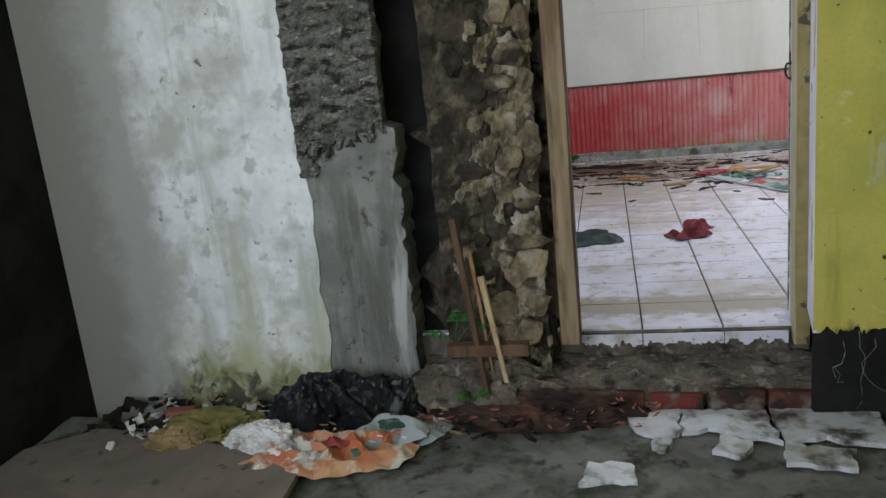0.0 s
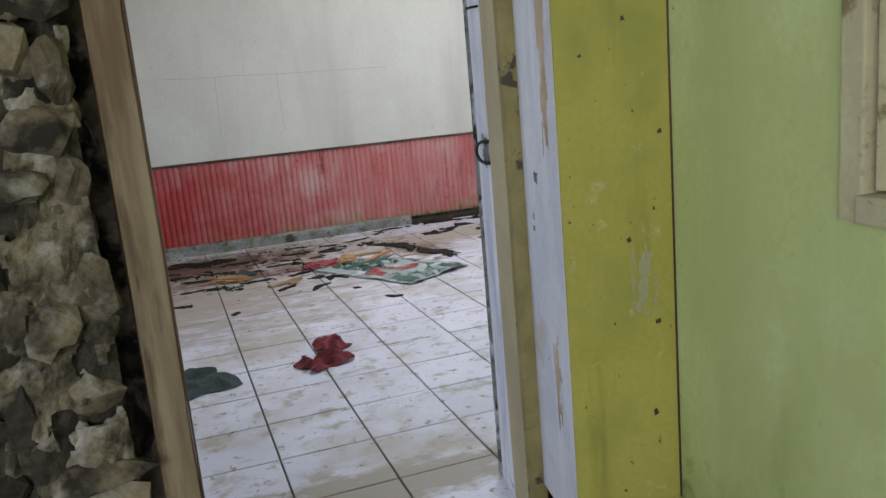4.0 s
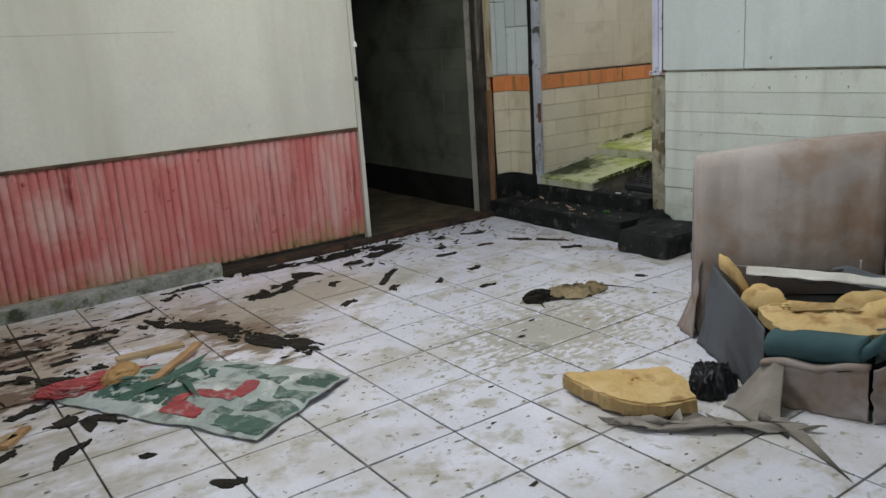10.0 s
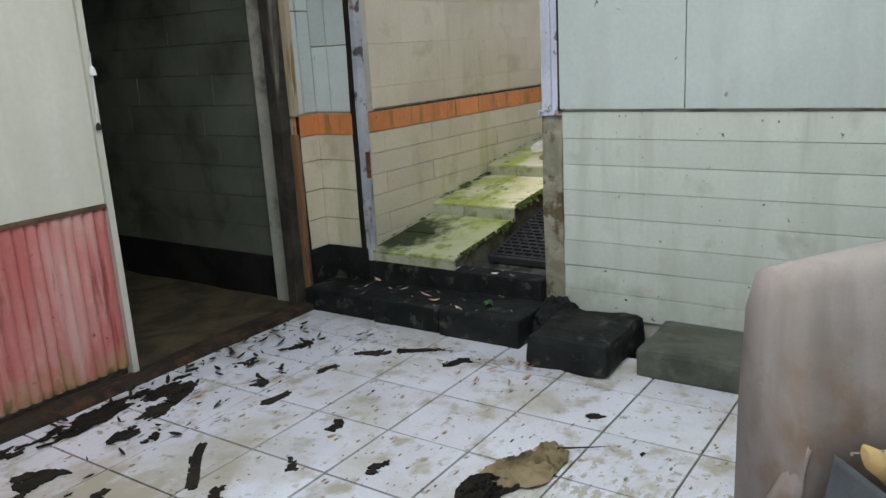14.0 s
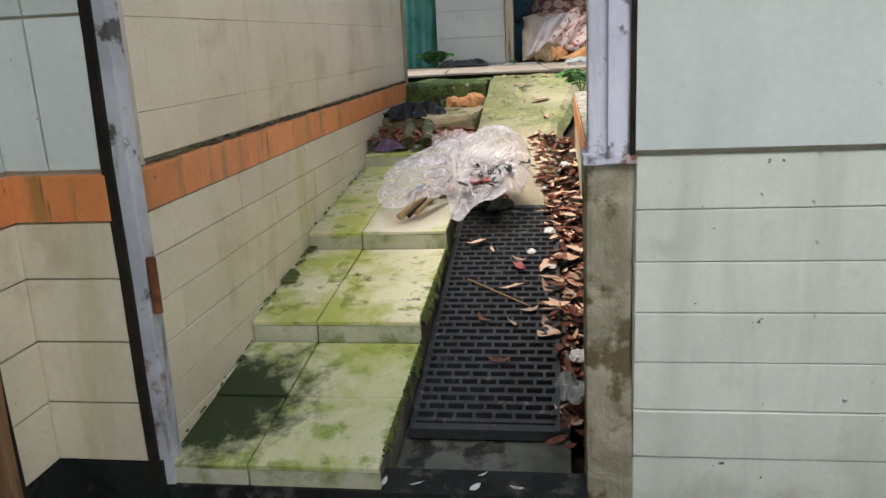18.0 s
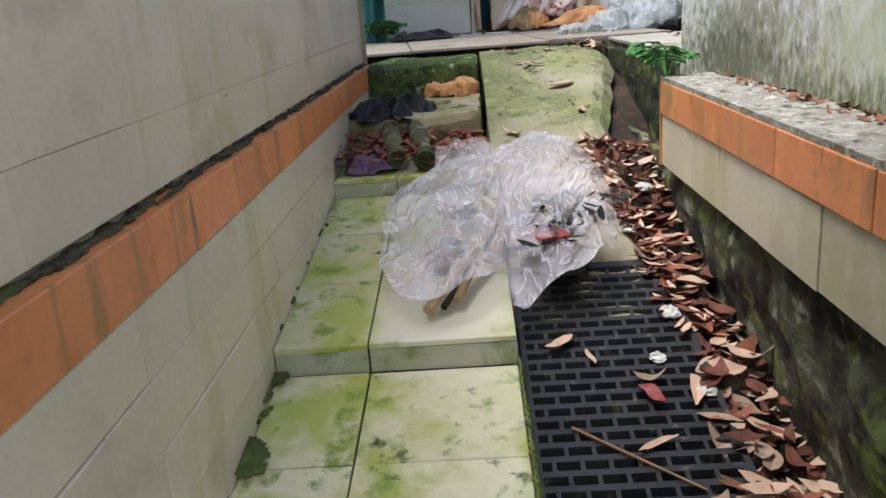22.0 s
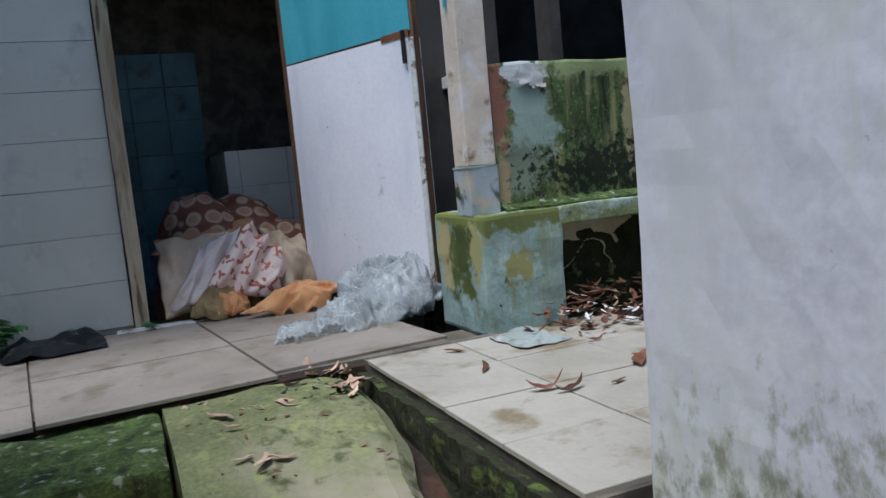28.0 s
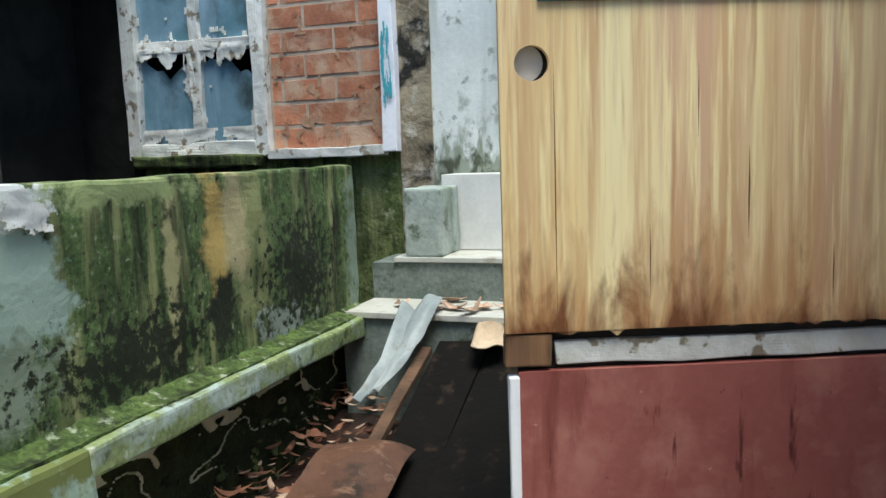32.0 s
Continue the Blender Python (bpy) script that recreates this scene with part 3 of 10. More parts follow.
M["wet_concrete"] = mat("wet_dark_concrete", (0.13, 0.135, 0.12), (0.07, 0.075, 0.065), 6, 0.6, 0.5, 70, [(BLACKISH, 0.25, 9, 0.6)])
M["slab"] = mat("pale_stained_slab", (0.42, 0.36, 0.25), (0.28, 0.25, 0.13), 5, 0.9, 0.7, 60, [(MOSS, 0.25, 6, 0.5), (BLACKISH, 0.1, 12, 0.6)])
M["foundation"] = mat("mossy_foundation", (0.12, 0.125, 0.085), (0.045, 0.05, 0.03), 8, 0.95, 1.0, 50, [((0.3, 0.33, 0.26), 0.2, 13, 0.5), (BLACKISH, 0.34, 8, 0.5), ((0.15, 0.19, 0.05), 0.16, 10, 0.4)], grain_depth=0.3)
M["moss_dark"] = mat("black_moss", (0.04, 0.045, 0.02), (0.02, 0.022, 0.012), 9, 0.95, 1.0, 50, [(MOSS, 0.15, 9, 0.5)])
M["brown_wall"] = mat("dark_brown_wall", (0.075, 0.066, 0.058), (0.05, 0.044, 0.038), 4, 0.9, 0.3, 50)
M["ledge_green"] = mat("pale_mossy_ledge", (0.27, 0.33, 0.15), (0.19, 0.25, 0.09), 9, 0.9, 0.4, 70, [((0.4, 0.48, 0.45), 0.34, 9, 0.2), ((0.08, 0.1, 0.03), 0.14, 18, 0.4), ((0.5, 0.52, 0.42), 0.06, 24, 0.5)], grain_depth=0.3)
M["mossy_white"] = mat("mouldy_white_wall", (0.72, 0.75, 0.74), (0.62, 0.66, 0.65), 3, 0.85, 0.3, 50, [((0.3, 0.33, 0.3), 0.07, 14, 0.6)], [((0.5, 0.54, 0.52), 0.2, 7, 0.2)], layers=[((0.26, 0.3, 0.24), 1.6, 2.2, 14.0, 0.5, 0.5, 0.72, 0.86), ((0.08, 0.09, 0.06), 1.6, 2.12, 20.0, 0.6, 0.5, 0.76, 0.9)])
M["jamb_olive"] = mat("olive_painted_wood", (0.3, 0.25, 0.1), (0.22, 0.18, 0.07), 9, 0.7, 0.3, 70, [((0.07, 0.06, 0.04), 0.12, 14, 0.8)])
M["olive_cloth"] = mat("olive_rag", (0.22, 0.2, 0.07), (0.14, 0.13, 0.04), 9, 0.9, 0.4, 150)
M["pink"] = mat("pink_paper", (0.6, 0.3, 0.28), None, 9, 0.8, 0.1, 80)
M["stick_pale"] = mat("pale_splintered_wood", (0.46, 0.34, 0.2), (0.34, 0.24, 0.13), 12, 0.85, 0.4, 90)
M["shard"] = mat("broken_dirty_tile", (0.66, 0.68, 0.72), (0.5, 0.52, 0.54), 7, 0.45, 0.2, 70, [((0.3, 0.29, 0.26), 0.2, 9, 0.3), ((0.06, 0.055, 0.045), 0.16, 7, 0.4)])
M["banner_ink"] = mat("banner_dark_print", (0.05, 0.12, 0.09), (0.04, 0.09, 0.07), 9, 0.6, 0.1, 80)
M["crumb"] = mat("grey_brown_dirt_crumb", (0.3, 0.27, 0.22), (0.2, 0.17, 0.13), 20, 0.95, 0.3, 80)
# black for the seat's shaded inside, also for its torn cover
M["pit"] = mat("seat_inner_black", (0.02, 0.02, 0.02), (0.035, 0.035, 0.035), 9, 0.95, 0.3, 80)
M["part_wall"] = mat("grey_plaster_partition", (0.44, 0.47, 0.47), (0.36, 0.39, 0.39), 3, 0.85, 0.3, 60, [((0.26, 0.26, 0.24), 0.12, 10, 0.6)], [((0.3, 0.32, 0.31), 0.22, 5, 0.2)])
M["roll_cloth"] = mat("orange_brown_cloth", (0.4, 0.22, 0.12), (0.3, 0.15, 0.08), 8, 0.9, 0.4, 150)
M["rust"] = mat("rusty_iron", RUST, (0.1, 0.035, 0.015), 14, 0.9, 0.5, 80)
M["leather_brown"] = mat("brown_sheet_material", (0.13, 0.06, 0.035), (0.08, 0.036, 0.022), 6, 0.7, 0.3, 70, [((0.03, 0.018, 0.012), 0.2, 9, 0.3)], [((0.2, 0.11, 0.07), 0.12, 20, 0.4)])
# tile base lowered to hold the unlit room's darkness, with some grime
M["dark_tile"] = mat("gloom_darkened_tile", (0.15, 0.16, 0.125), (0.11, 0.12, 0.09), 3, 0.6, 0.08, 70, [((0.06, 0.06, 0.045), 0.12, 3, 0.0)])
M["walk_tile"] = mat("pale_worn_floor_tile", (0.48, 0.45, 0.39), (0.4, 0.37, 0.31), 3, 0.5, 0.1, 80, [((0.26, 0.21, 0.13), 0.16, 6, 0.3)], vary=0.05)
M["panel_tile"] = mat("glossy_white_wall_tile", (0.68, 0.67, 0.58), (0.63, 0.62, 0.53), 2, 0.25, 0.02, 60, [((0.5, 0.49, 0.43), 0.03, 6, 0.1)], vary=0.03, spec=0.5, grain_depth=0.02)
M["lamp_glow"] = mat("lamp_tube", (0.9, 0.9, 0.9), None, 4, 0.5, 0.0, 50)
glow = M["lamp_glow"].node_tree.nodes["Principled BSDF"]
glow.inputs["Emission Color"].default_value, glow.inputs["Emission Strength"].default_value = (0.95, 1.0, 1.0, 1.0), 3.0
M["brick_dull"] = mat("dull_old_brick", (0.13, 0.045, 0.032), (0.06, 0.026, 0.02), 9, 0.9, 0.8, 60, [(BLACKISH, 0.25, 10, 0.4), ((0.2, 0.17, 0.13), 0.15, 8, 0.4)], vary=0.3)


def dabbed(m, colour, scale, size, soft, rim=None):
    """Prints a pattern of dabs (cells of one size) over a cloth."""
    t = m.node_tree
    b = t.nodes["Principled BSDF"]
    src = b.inputs["Base Color"].links[0].from_socket
    geo, vor, r, x = t.nodes.new("ShaderNodeNewGeometry"), t.nodes.new("ShaderNodeTexVoronoi"), t.nodes.new("ShaderNodeMapRange"), t.nodes.new("ShaderNodeMix")
    vor.inputs["Scale"].default_value, vor.inputs["Randomness"].default_value = scale, 0.35
    t.links.new(geo.outputs["Position"], vor.inputs["Vector"])
    r.inputs["From Min"].default_value, r.inputs["From Max"].default_value = size + soft, size - soft
    t.links.new(vor.outputs["Distance"], r.inputs["Value"])
    x.data_type = "RGBA"
    t.links.new(r.outputs[0], x.inputs[0])
    t.links.new(src, x.inputs[6])
    x.inputs[7].default_value = (*colour, 1.0)
    t.links.new(x.outputs[2], b.inputs["Base Color"])
    return m


def netted(m, colour, scale, width, gaps):
    """Prints a broken net of lines between cells over a cloth."""
    t = m.node_tree
    b = t.nodes["Principled BSDF"]
    src = b.inputs["Base Color"].links[0].from_socket
    geo, vor, nz = t.nodes.new("ShaderNodeNewGeometry"), t.nodes.new("ShaderNodeTexVoronoi"), t.nodes.new("ShaderNodeTexNoise")
    line_, gap, mul, x = t.nodes.new("ShaderNodeMapRange"), t.nodes.new("ShaderNodeMapRange"), t.nodes.new("ShaderNodeMath"), t.nodes.new("ShaderNodeMix")
    vor.feature = "DISTANCE_TO_EDGE"
    vor.inputs["Scale"].default_value, nz.inputs["Scale"].default_value = scale, scale * 1.4
    t.links.new(geo.outputs["Position"], vor.inputs["Vector"])
    t.links.new(geo.outputs["Position"], nz.inputs["Vector"])
    line_.inputs["From Min"].default_value, line_.inputs["From Max"].default_value = width, width * 0.6
    gap.inputs["From Min"].default_value, gap.inputs["From Max"].default_value = gaps, gaps + 0.05
    t.links.new(vor.outputs["Distance"], line_.inputs["Value"])
    t.links.new(nz.outputs["Fac"], gap.inputs["Value"])
    mul.operation = "MULTIPLY"
    t.links.new(line_.outputs[0], mul.inputs[0])
    t.links.new(gap.outputs[0], mul.inputs[1])
    x.data_type = "RGBA"
    t.links.new(mul.outputs[0], x.inputs[0])
    t.links.new(src, x.inputs[6])
    x.inputs[7].default_value = (*colour, 1.0)
    t.links.new(x.outputs[2], b.inputs["Base Color"])
    return m


def grown(m, colour, place, r0, r1):
    """Algae that spreads over a surface from one place, in broken patches."""
    t = m.node_tree
    b = t.nodes["Principled BSDF"]
    src = b.inputs["Base Color"].links[0].from_socket
    geo, far, near, x = t.nodes.new("ShaderNodeNewGeometry"), t.nodes.new("ShaderNodeVectorMath"), t.nodes.new("ShaderNodeMapRange"), t.nodes.new("ShaderNodeMix")
    far.operation = "DISTANCE"
    far.inputs[1].default_value = place
    t.links.new(geo.outputs["Position"], far.inputs[0])
    near.inputs["From Min"].default_value, near.inputs["From Max"].default_value = r1, r0
    t.links.new(far.outputs["Value"], near.inputs["Value"])
    speck, patch = t.nodes.new("ShaderNodeTexNoise"), t.nodes.new("ShaderNodeMapRange")
    speck.inputs["Scale"].default_value, speck.inputs["Detail"].default_value, speck.inputs["Roughness"].default_value = 9.0, 10.0, 0.68
    t.links.new(geo.outputs["Position"], speck.inputs["Vector"])
    add = t.nodes.new("ShaderNodeMath")
    add.operation = "MULTIPLY_ADD"
    add.inputs[1].default_value = 0.45
    t.links.new(near.outputs[0], add.inputs[0])
    t.links.new(speck.outputs["Fac"], add.inputs[2])
    patch.inputs["From Min"].default_value, patch.inputs["From Max"].default_value = 0.6, 0.8
    t.links.new(add.outputs[0], patch.inputs["Value"])
    x.data_type = "RGBA"
    t.links.new(patch.outputs[0], x.inputs[0])
    t.links.new(src, x.inputs[6])
    x.inputs[7].default_value = (*colour, 1.0)
    t.links.new(x.outputs[2], b.inputs["Base Color"])
    return m


def patched(m, colour, place, size, scale=7.0, wave=1.6, edge=0.25, squash=(1, 1, 1)):
    """A patch of another colour round one place, of its own size along x, y, z, its rim broken up by noise."""
    t = m.node_tree
    b = t.nodes["Principled BSDF"]
    src = b.inputs["Base Color"].links[0].from_socket
    geo = t.nodes.new("ShaderNodeNewGeometry")
    off, div, ln = (t.nodes.new("ShaderNodeVectorMath") for _ in range(3))
    off.operation, div.operation, ln.operation = "SUBTRACT", "DIVIDE", "LENGTH"
    off.inputs[1].default_value, div.inputs[1].default_value = place, size
    t.links.new(geo.outputs["Position"], off.inputs[0])
    t.links.new(off.outputs[0], div.inputs[0])
    t.links.new(div.outputs[0], ln.inputs[0])
    mp, x, add, r, mx = t.nodes.new("ShaderNodeMapping"), t.nodes.new("ShaderNodeTexNoise"), t.nodes.new("ShaderNodeMath"), t.nodes.new("ShaderNodeMapRange"), t.nodes.new("ShaderNodeMix")
    mp.inputs["Scale"].default_value = squash
    t.links.new(geo.outputs["Position"], mp.inputs["Vector"])
    t.links.new(mp.outputs[0], x.inputs["Vector"])
    x.inputs["Scale"].default_value, x.inputs["Detail"].default_value, x.inputs["Roughness"].default_value = scale, 8.0, 0.65
    add.operation = "MULTIPLY_ADD"
    wave, edge = wave * 2.4, edge * 0.6
    add.inputs[1].default_value = -wave
    t.links.new(x.outputs["Fac"], add.inputs[0])
    t.links.new(ln.outputs["Value"], add.inputs[2])
    r.inputs["From Min"].default_value, r.inputs["From Max"].default_value = 1.0 - 0.5 * wave + edge, 1.0 - 0.5 * wave - edge
    t.links.new(add.outputs[0], r.inputs["Value"])
    mx.data_type = "RGBA"
    t.links.new(r.outputs[0], mx.inputs[0])
    t.links.new(src, mx.inputs[6])
    mx.inputs[7].default_value = (*colour, 1.0)
    t.links.new(mx.outputs[2], b.inputs["Base Color"])
    return m


M["yellow_tile_grown"] = grown(mat("pale_tile_under_algae", (0.62, 0.62, 0.42), (0.55, 0.57, 0.32), 4, 0.5, 0.15, 80, [((0.4, 0.46, 0.12), 0.45, 6, 0.05), ((0.26, 0.33, 0.08), 0.16, 12, 0.3)], vary=0.06), (0.02, 0.036, 0.008), (4.12, 7.32, 0.27), 0.06, 0.4)
M["riser_tile"] = mat("pale_dirty_tile_edge", (0.52, 0.52, 0.42), (0.44, 0.45, 0.32), 7, 0.6, 0.2, 80, [((0.2, 0.24, 0.08), 0.2, 9, 0.2)], vary=0.08)
M["brown_scale"] = dabbed(dabbed(mat("brown_quilt", (0.15, 0.06, 0.038), (0.1, 0.04, 0.026), 6, 0.9, 0.3, 150), (0.4, 0.29, 0.21), 12.0, 0.47, 0.06), (0.3, 0.18, 0.12), 12.0, 0.34, 0.08)
M["pink_print"] = netted(mat("pale_printed_cloth", (0.72, 0.6, 0.55), (0.64, 0.51, 0.46), 6, 0.9, 0.3, 150), (0.4, 0.13, 0.09), 17.0, 0.13, 0.5)
M["parapet_face"] = mat("moss_and_peeling_render", (0.115, 0.175, 0.06), (0.06, 0.1, 0.032), 11, 0.95, 0.4, 80, [((0.24, 0.28, 0.13), 0.14, 30, 0.5), ((0.4, 0.4, 0.28), 0.05, 40, 0.6), ((0.02, 0.03, 0.01), 0.16, 30, 0.5)], [((0.28, 0.29, 0.13), 0.26, 14, 0.3), ((0.014, 0.02, 0.008), 0.34, 10, 0.3), ((0.01, 0.014, 0.007), 0.13, 26, 0.5)], grain_depth=0.5)
for colour, place, size, scale, wave, edge in (((0.36, 0.34, 0.17), (7.57, 5.06, 1.6), (0.3, 0.022, 0.2), 16, 1.6, 0.5), ((0.25, 0.27, 0.12), (7.57, 4.75, 1.68), (0.3, 0.1, 0.22), 12, 1.8, 0.6), ((0.5, 0.36, 0.12), (7.57, 4.87, 1.66), (0.3, 0.05, 0.16), 11, 1.4, 0.5), ((0.46, 0.4, 0.22), (7.57, 4.8, 1.68), (0.3, 0.045, 0.15), 11, 1.4, 0.5),
                                               ((0.016, 0.022, 0.01), (7.57, 4.86, 1.46), (0.3, 0.06, 0.07), 14, 1.6, 0.4), ((0.32, 0.42, 0.36), (7.57, 5.47, 1.62), (0.3, 0.1, 0.14), 9, 1.3, 0.25), ((0.22, 0.27, 0.2), (7.57, 5.5, 1.44), (0.3, 0.07, 0.08), 13, 1.8, 0.5), ((0.42, 0.34, 0.2), (7.57, 5.6, 1.42), (0.3, 0.028, 0.14), 14, 1.5, 0.5), ((0.26, 0.12, 0.08), (7.57, 5.6, 1.68), (0.3, 0.04, 0.14), 16, 1.4, 0.3), ((0.66, 0.69, 0.68), (7.57, 5.47, 1.78), (0.3, 0.085, 0.05), 12, 1.2, 0.1),
                                               ((0.26, 0.3, 0.26), (7.57, 4.55, 1.36), (0.3, 0.12, 0.05), 22, 2.2, 0.5), ((0.2, 0.26, 0.2), (7.57, 4.09, 1.48), (0.3, 0.05, 0.24), 18, 1.8, 0.7), ((0.016, 0.022, 0.01), (7.57, 5.2, 1.42), (0.3, 0.22, 0.08), 38, 3.0, 0.5), ((0.016, 0.022, 0.01), (7.57, 4.45, 1.5), (0.3, 0.16, 0.14), 40, 3.0, 0.5), ((0.3, 0.36, 0.16), (7.57, 5.2, 1.79), (0.3, 0.25, 0.03), 18, 1.8, 0.6)):
    patched(M["parapet_face"], colour, place, size, scale, wave, edge)
M["block_face"] = M["block"].copy()
for colour, place, size, scale, wave, edge in (((0.1, 0.13, 0.03), (7.7, 5.75, 1.15), (0.13, 0.08, 0.15), 11, 1.6, 0.4), ((0.42, 0.4, 0.17), (7.56, 5.75, 1.22), (0.05, 0.08, 0.13), 12, 1.6, 0.4), ((0.45, 0.4, 0.2), (7.82, 5.75, 1.18), (0.06, 0.08, 0.14), 12, 1.6, 0.4), ((0.07, 0.095, 0.02), (7.66, 5.75, 1.2), (0.06, 0.08, 0.12), 14, 1.8, 0.3), ((0.2, 0.23, 0.06), (7.7, 5.74, 1.3), (0.3, 0.06, 0.03), 16, 1.6, 0.4), ((0.16, 0.19, 0.06), (7.48, 5.6, 1.29), (0.06, 0.2, 0.05), 14, 1.8, 0.4), ((0.3, 0.3, 0.12), (7.48, 5.62, 1.12), (0.05, 0.05, 0.06), 16, 1.8, 0.4)):
    patched(M["block_face"], colour, place, size, scale, wave, edge)
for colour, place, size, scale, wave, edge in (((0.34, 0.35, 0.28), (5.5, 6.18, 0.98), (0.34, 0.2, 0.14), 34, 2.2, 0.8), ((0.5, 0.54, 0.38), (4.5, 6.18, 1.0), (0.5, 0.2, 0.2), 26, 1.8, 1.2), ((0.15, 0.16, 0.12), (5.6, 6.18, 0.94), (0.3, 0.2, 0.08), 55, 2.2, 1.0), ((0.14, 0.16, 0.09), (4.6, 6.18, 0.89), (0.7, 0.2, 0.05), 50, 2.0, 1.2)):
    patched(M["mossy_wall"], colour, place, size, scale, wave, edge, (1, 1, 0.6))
patched(M["yellow_tile"], (0.76, 0.72, 0.58), (5.18, 6.95, 0.5), (0.26, 0.15, 0.2), 7, 0.6, 0.4)
patched(M["red_sheet"], (0.46, 0.06, 0.06), (-0.5, 7.54, 0.28), (1.1, 1, 0.4), 5, 0.9, 0.9)
patched(M["red_sheet"], (0.6, 0.36, 0.33), (1.0, 7.54, 0.44), (0.08, 1, 0.1), 14, 1.6, 1.4)
# two nested patches turn the plaster greyer towards its left end
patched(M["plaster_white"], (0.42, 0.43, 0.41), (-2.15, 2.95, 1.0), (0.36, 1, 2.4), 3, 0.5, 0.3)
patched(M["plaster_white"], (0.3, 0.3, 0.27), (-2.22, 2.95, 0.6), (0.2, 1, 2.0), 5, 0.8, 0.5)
patched(M["green_concrete"], (0.44, 0.38, 0.29), (5.75, 6.55, 0.58), (0.42, 0.3, 0.3), 5, 0.5, 0.8)
for colour, place, size, scale, wave, edge in (((0.4, 0.37, 0.32), (-0.1, 5.9, 0), (0.8, 0.7, 1), 7, 1.8, 0.8), ((0.42, 0.37, 0.3), (0.3, 6.95, 0), (1.0, 0.5, 1), 5, 1.6, 0.9), ((0.085, 0.068, 0.05), (0.0, 6.95, 0), (0.8, 0.3, 1), 12, 2.4, 0.35), ((0.14, 0.11, 0.075), (0.3, 6.45, 0), (0.5, 0.12, 1), 13, 2.4, 0.35), ((0.2, 0.16, 0.11), (1.5, 6.6, 0), (0.2, 0.4, 1), 12, 1.8, 0.4), ((0.42, 0.4, 0.36), (2.4, 5.6, 0), (0.35, 0.25, 1), 26, 3.0, 0.3), ((0.42, 0.39, 0.33), (1.9, 6.8, 0), (0.4, 0.25, 1), 7, 1.6, 0.6), ((0.38, 0.34, 0.28), (0.1, 3.35, 0), (1.0, 0.12, 1), 9, 1.6, 0.5)):
    patched(M["floor_tile"], colour, place, size, scale, wave, edge, (0.7, 1.3, 1))
M["grey_dirt"] = mat("grey_rubble_dirt", (0.13, 0.11, 0.085), (0.07, 0.058, 0.044), 9, 0.95, 1.0, 60, [((0.24, 0.22, 0.19), 0.14, 22, 0.5), (BLACKISH, 0.18, 12, 0.4)], grain_depth=0.25)
M["red_leaf"] = mat("reddish_dry_leaf", (0.26, 0.09, 0.055), (0.16, 0.052, 0.034), 14, 0.7, 0.3, 80, vary=0.5)
M["yard_soil"] = mat("reddish_black_earth", (0.05, 0.025, 0.018), (0.02, 0.012, 0.009), 5, 0.8, 0.9, 50, [((0.1, 0.045, 0.03), 0.2, 8, 0.3)])
M["brick_mud"] = mat("brown_smeared_mortar", (0.46, 0.29, 0.19), (0.42, 0.22, 0.14), 9, 0.95, 0.5, 60, grain_depth=0.15)
M["grout_pale"] = mat("dirty_pale_grout", (0.54, 0.52, 0.44), (0.47, 0.45, 0.38), 6, 0.95, 0.2, 80, [((0.1, 0.085, 0.06), 0.14, 2.2, 0.4)])
M["masonry_grey"] = mat("bare_grey_masonry", (0.2, 0.2, 0.18), (0.1, 0.1, 0.085), 12, 0.95, 1.0, 60, [((0.03, 0.03, 0.024), 0.28, 14, 0.5), ((0.4, 0.38, 0.33), 0.08, 18, 0.5)], stretch=(1, 1, 2.2), grain_depth=0.35)
M["rubble_tan"] = mat("tan_rubble_mortar", (0.24, 0.2, 0.13), (0.1, 0.08, 0.05), 12, 0.95, 1.0, 50, [((0.46, 0.42, 0.36), 0.2, 9, 0.2), ((0.05, 0.04, 0.026), 0.24, 12, 0.3)], grain_depth=0.3)
M["jamb_beige"] = mat("beige_painted_wood", (0.5, 0.43, 0.27), (0.45, 0.39, 0.24), 5, 0.7, 0.2, 70, [((0.2, 0.14, 0.08), 0.012, 14, 0.8)], [((0.42, 0.35, 0.22), 0.2, 9, 0.1)])
M["edge_grey"] = mat("worn_grey_wood", (0.24, 0.25, 0.24), (0.13, 0.14, 0.13), 12, 0.9, 0.5, 70, [((0.5, 0.52, 0.54), 0.2, 12, 0.5), (BLACKISH, 0.2, 16, 0.5)])
M["scuff_yellow"] = mat("scuffed_yellow_paint", (0.47, 0.45, 0.3), (0.46, 0.44, 0.2), 9, 0.8, 0.2, 70)
M["rag_paper"] = mat("stiff_tan_rag", (0.36, 0.28, 0.17), (0.22, 0.17, 0.09), 9, 0.9, 0.4, 120, [((0.06, 0.045, 0.03), 0.2, 9, 0.3)])
M["moss_green"] = mat("green_wall_moss", (0.16, 0.2, 0.06), (0.1, 0.13, 0.035), 12, 0.95, 0.6, 80, grain_depth=0.3)
M["ledge_gloom"] = mat("black_under_ledge", (0.026, 0.032, 0.015), (0.045, 0.056, 0.022), 14, 0.95, 0.6, 90, grain_depth=0.35, spec=0.2)
M["moss_tread"] = mat("dark_green_algae", (0.05, 0.07, 0.02), (0.1, 0.13, 0.03), 12, 0.9, 0.4, 80, grain_depth=0.3)
M["jamb_rot"] = mat("dark_rotten_wood", (0.15, 0.085, 0.05), (0.08, 0.045, 0.028), 9, 0.85, 0.5, 70, [], [((0.05, 0.03, 0.02), 0.3, 16, 0.4)], stretch=(1, 1, 0.12))
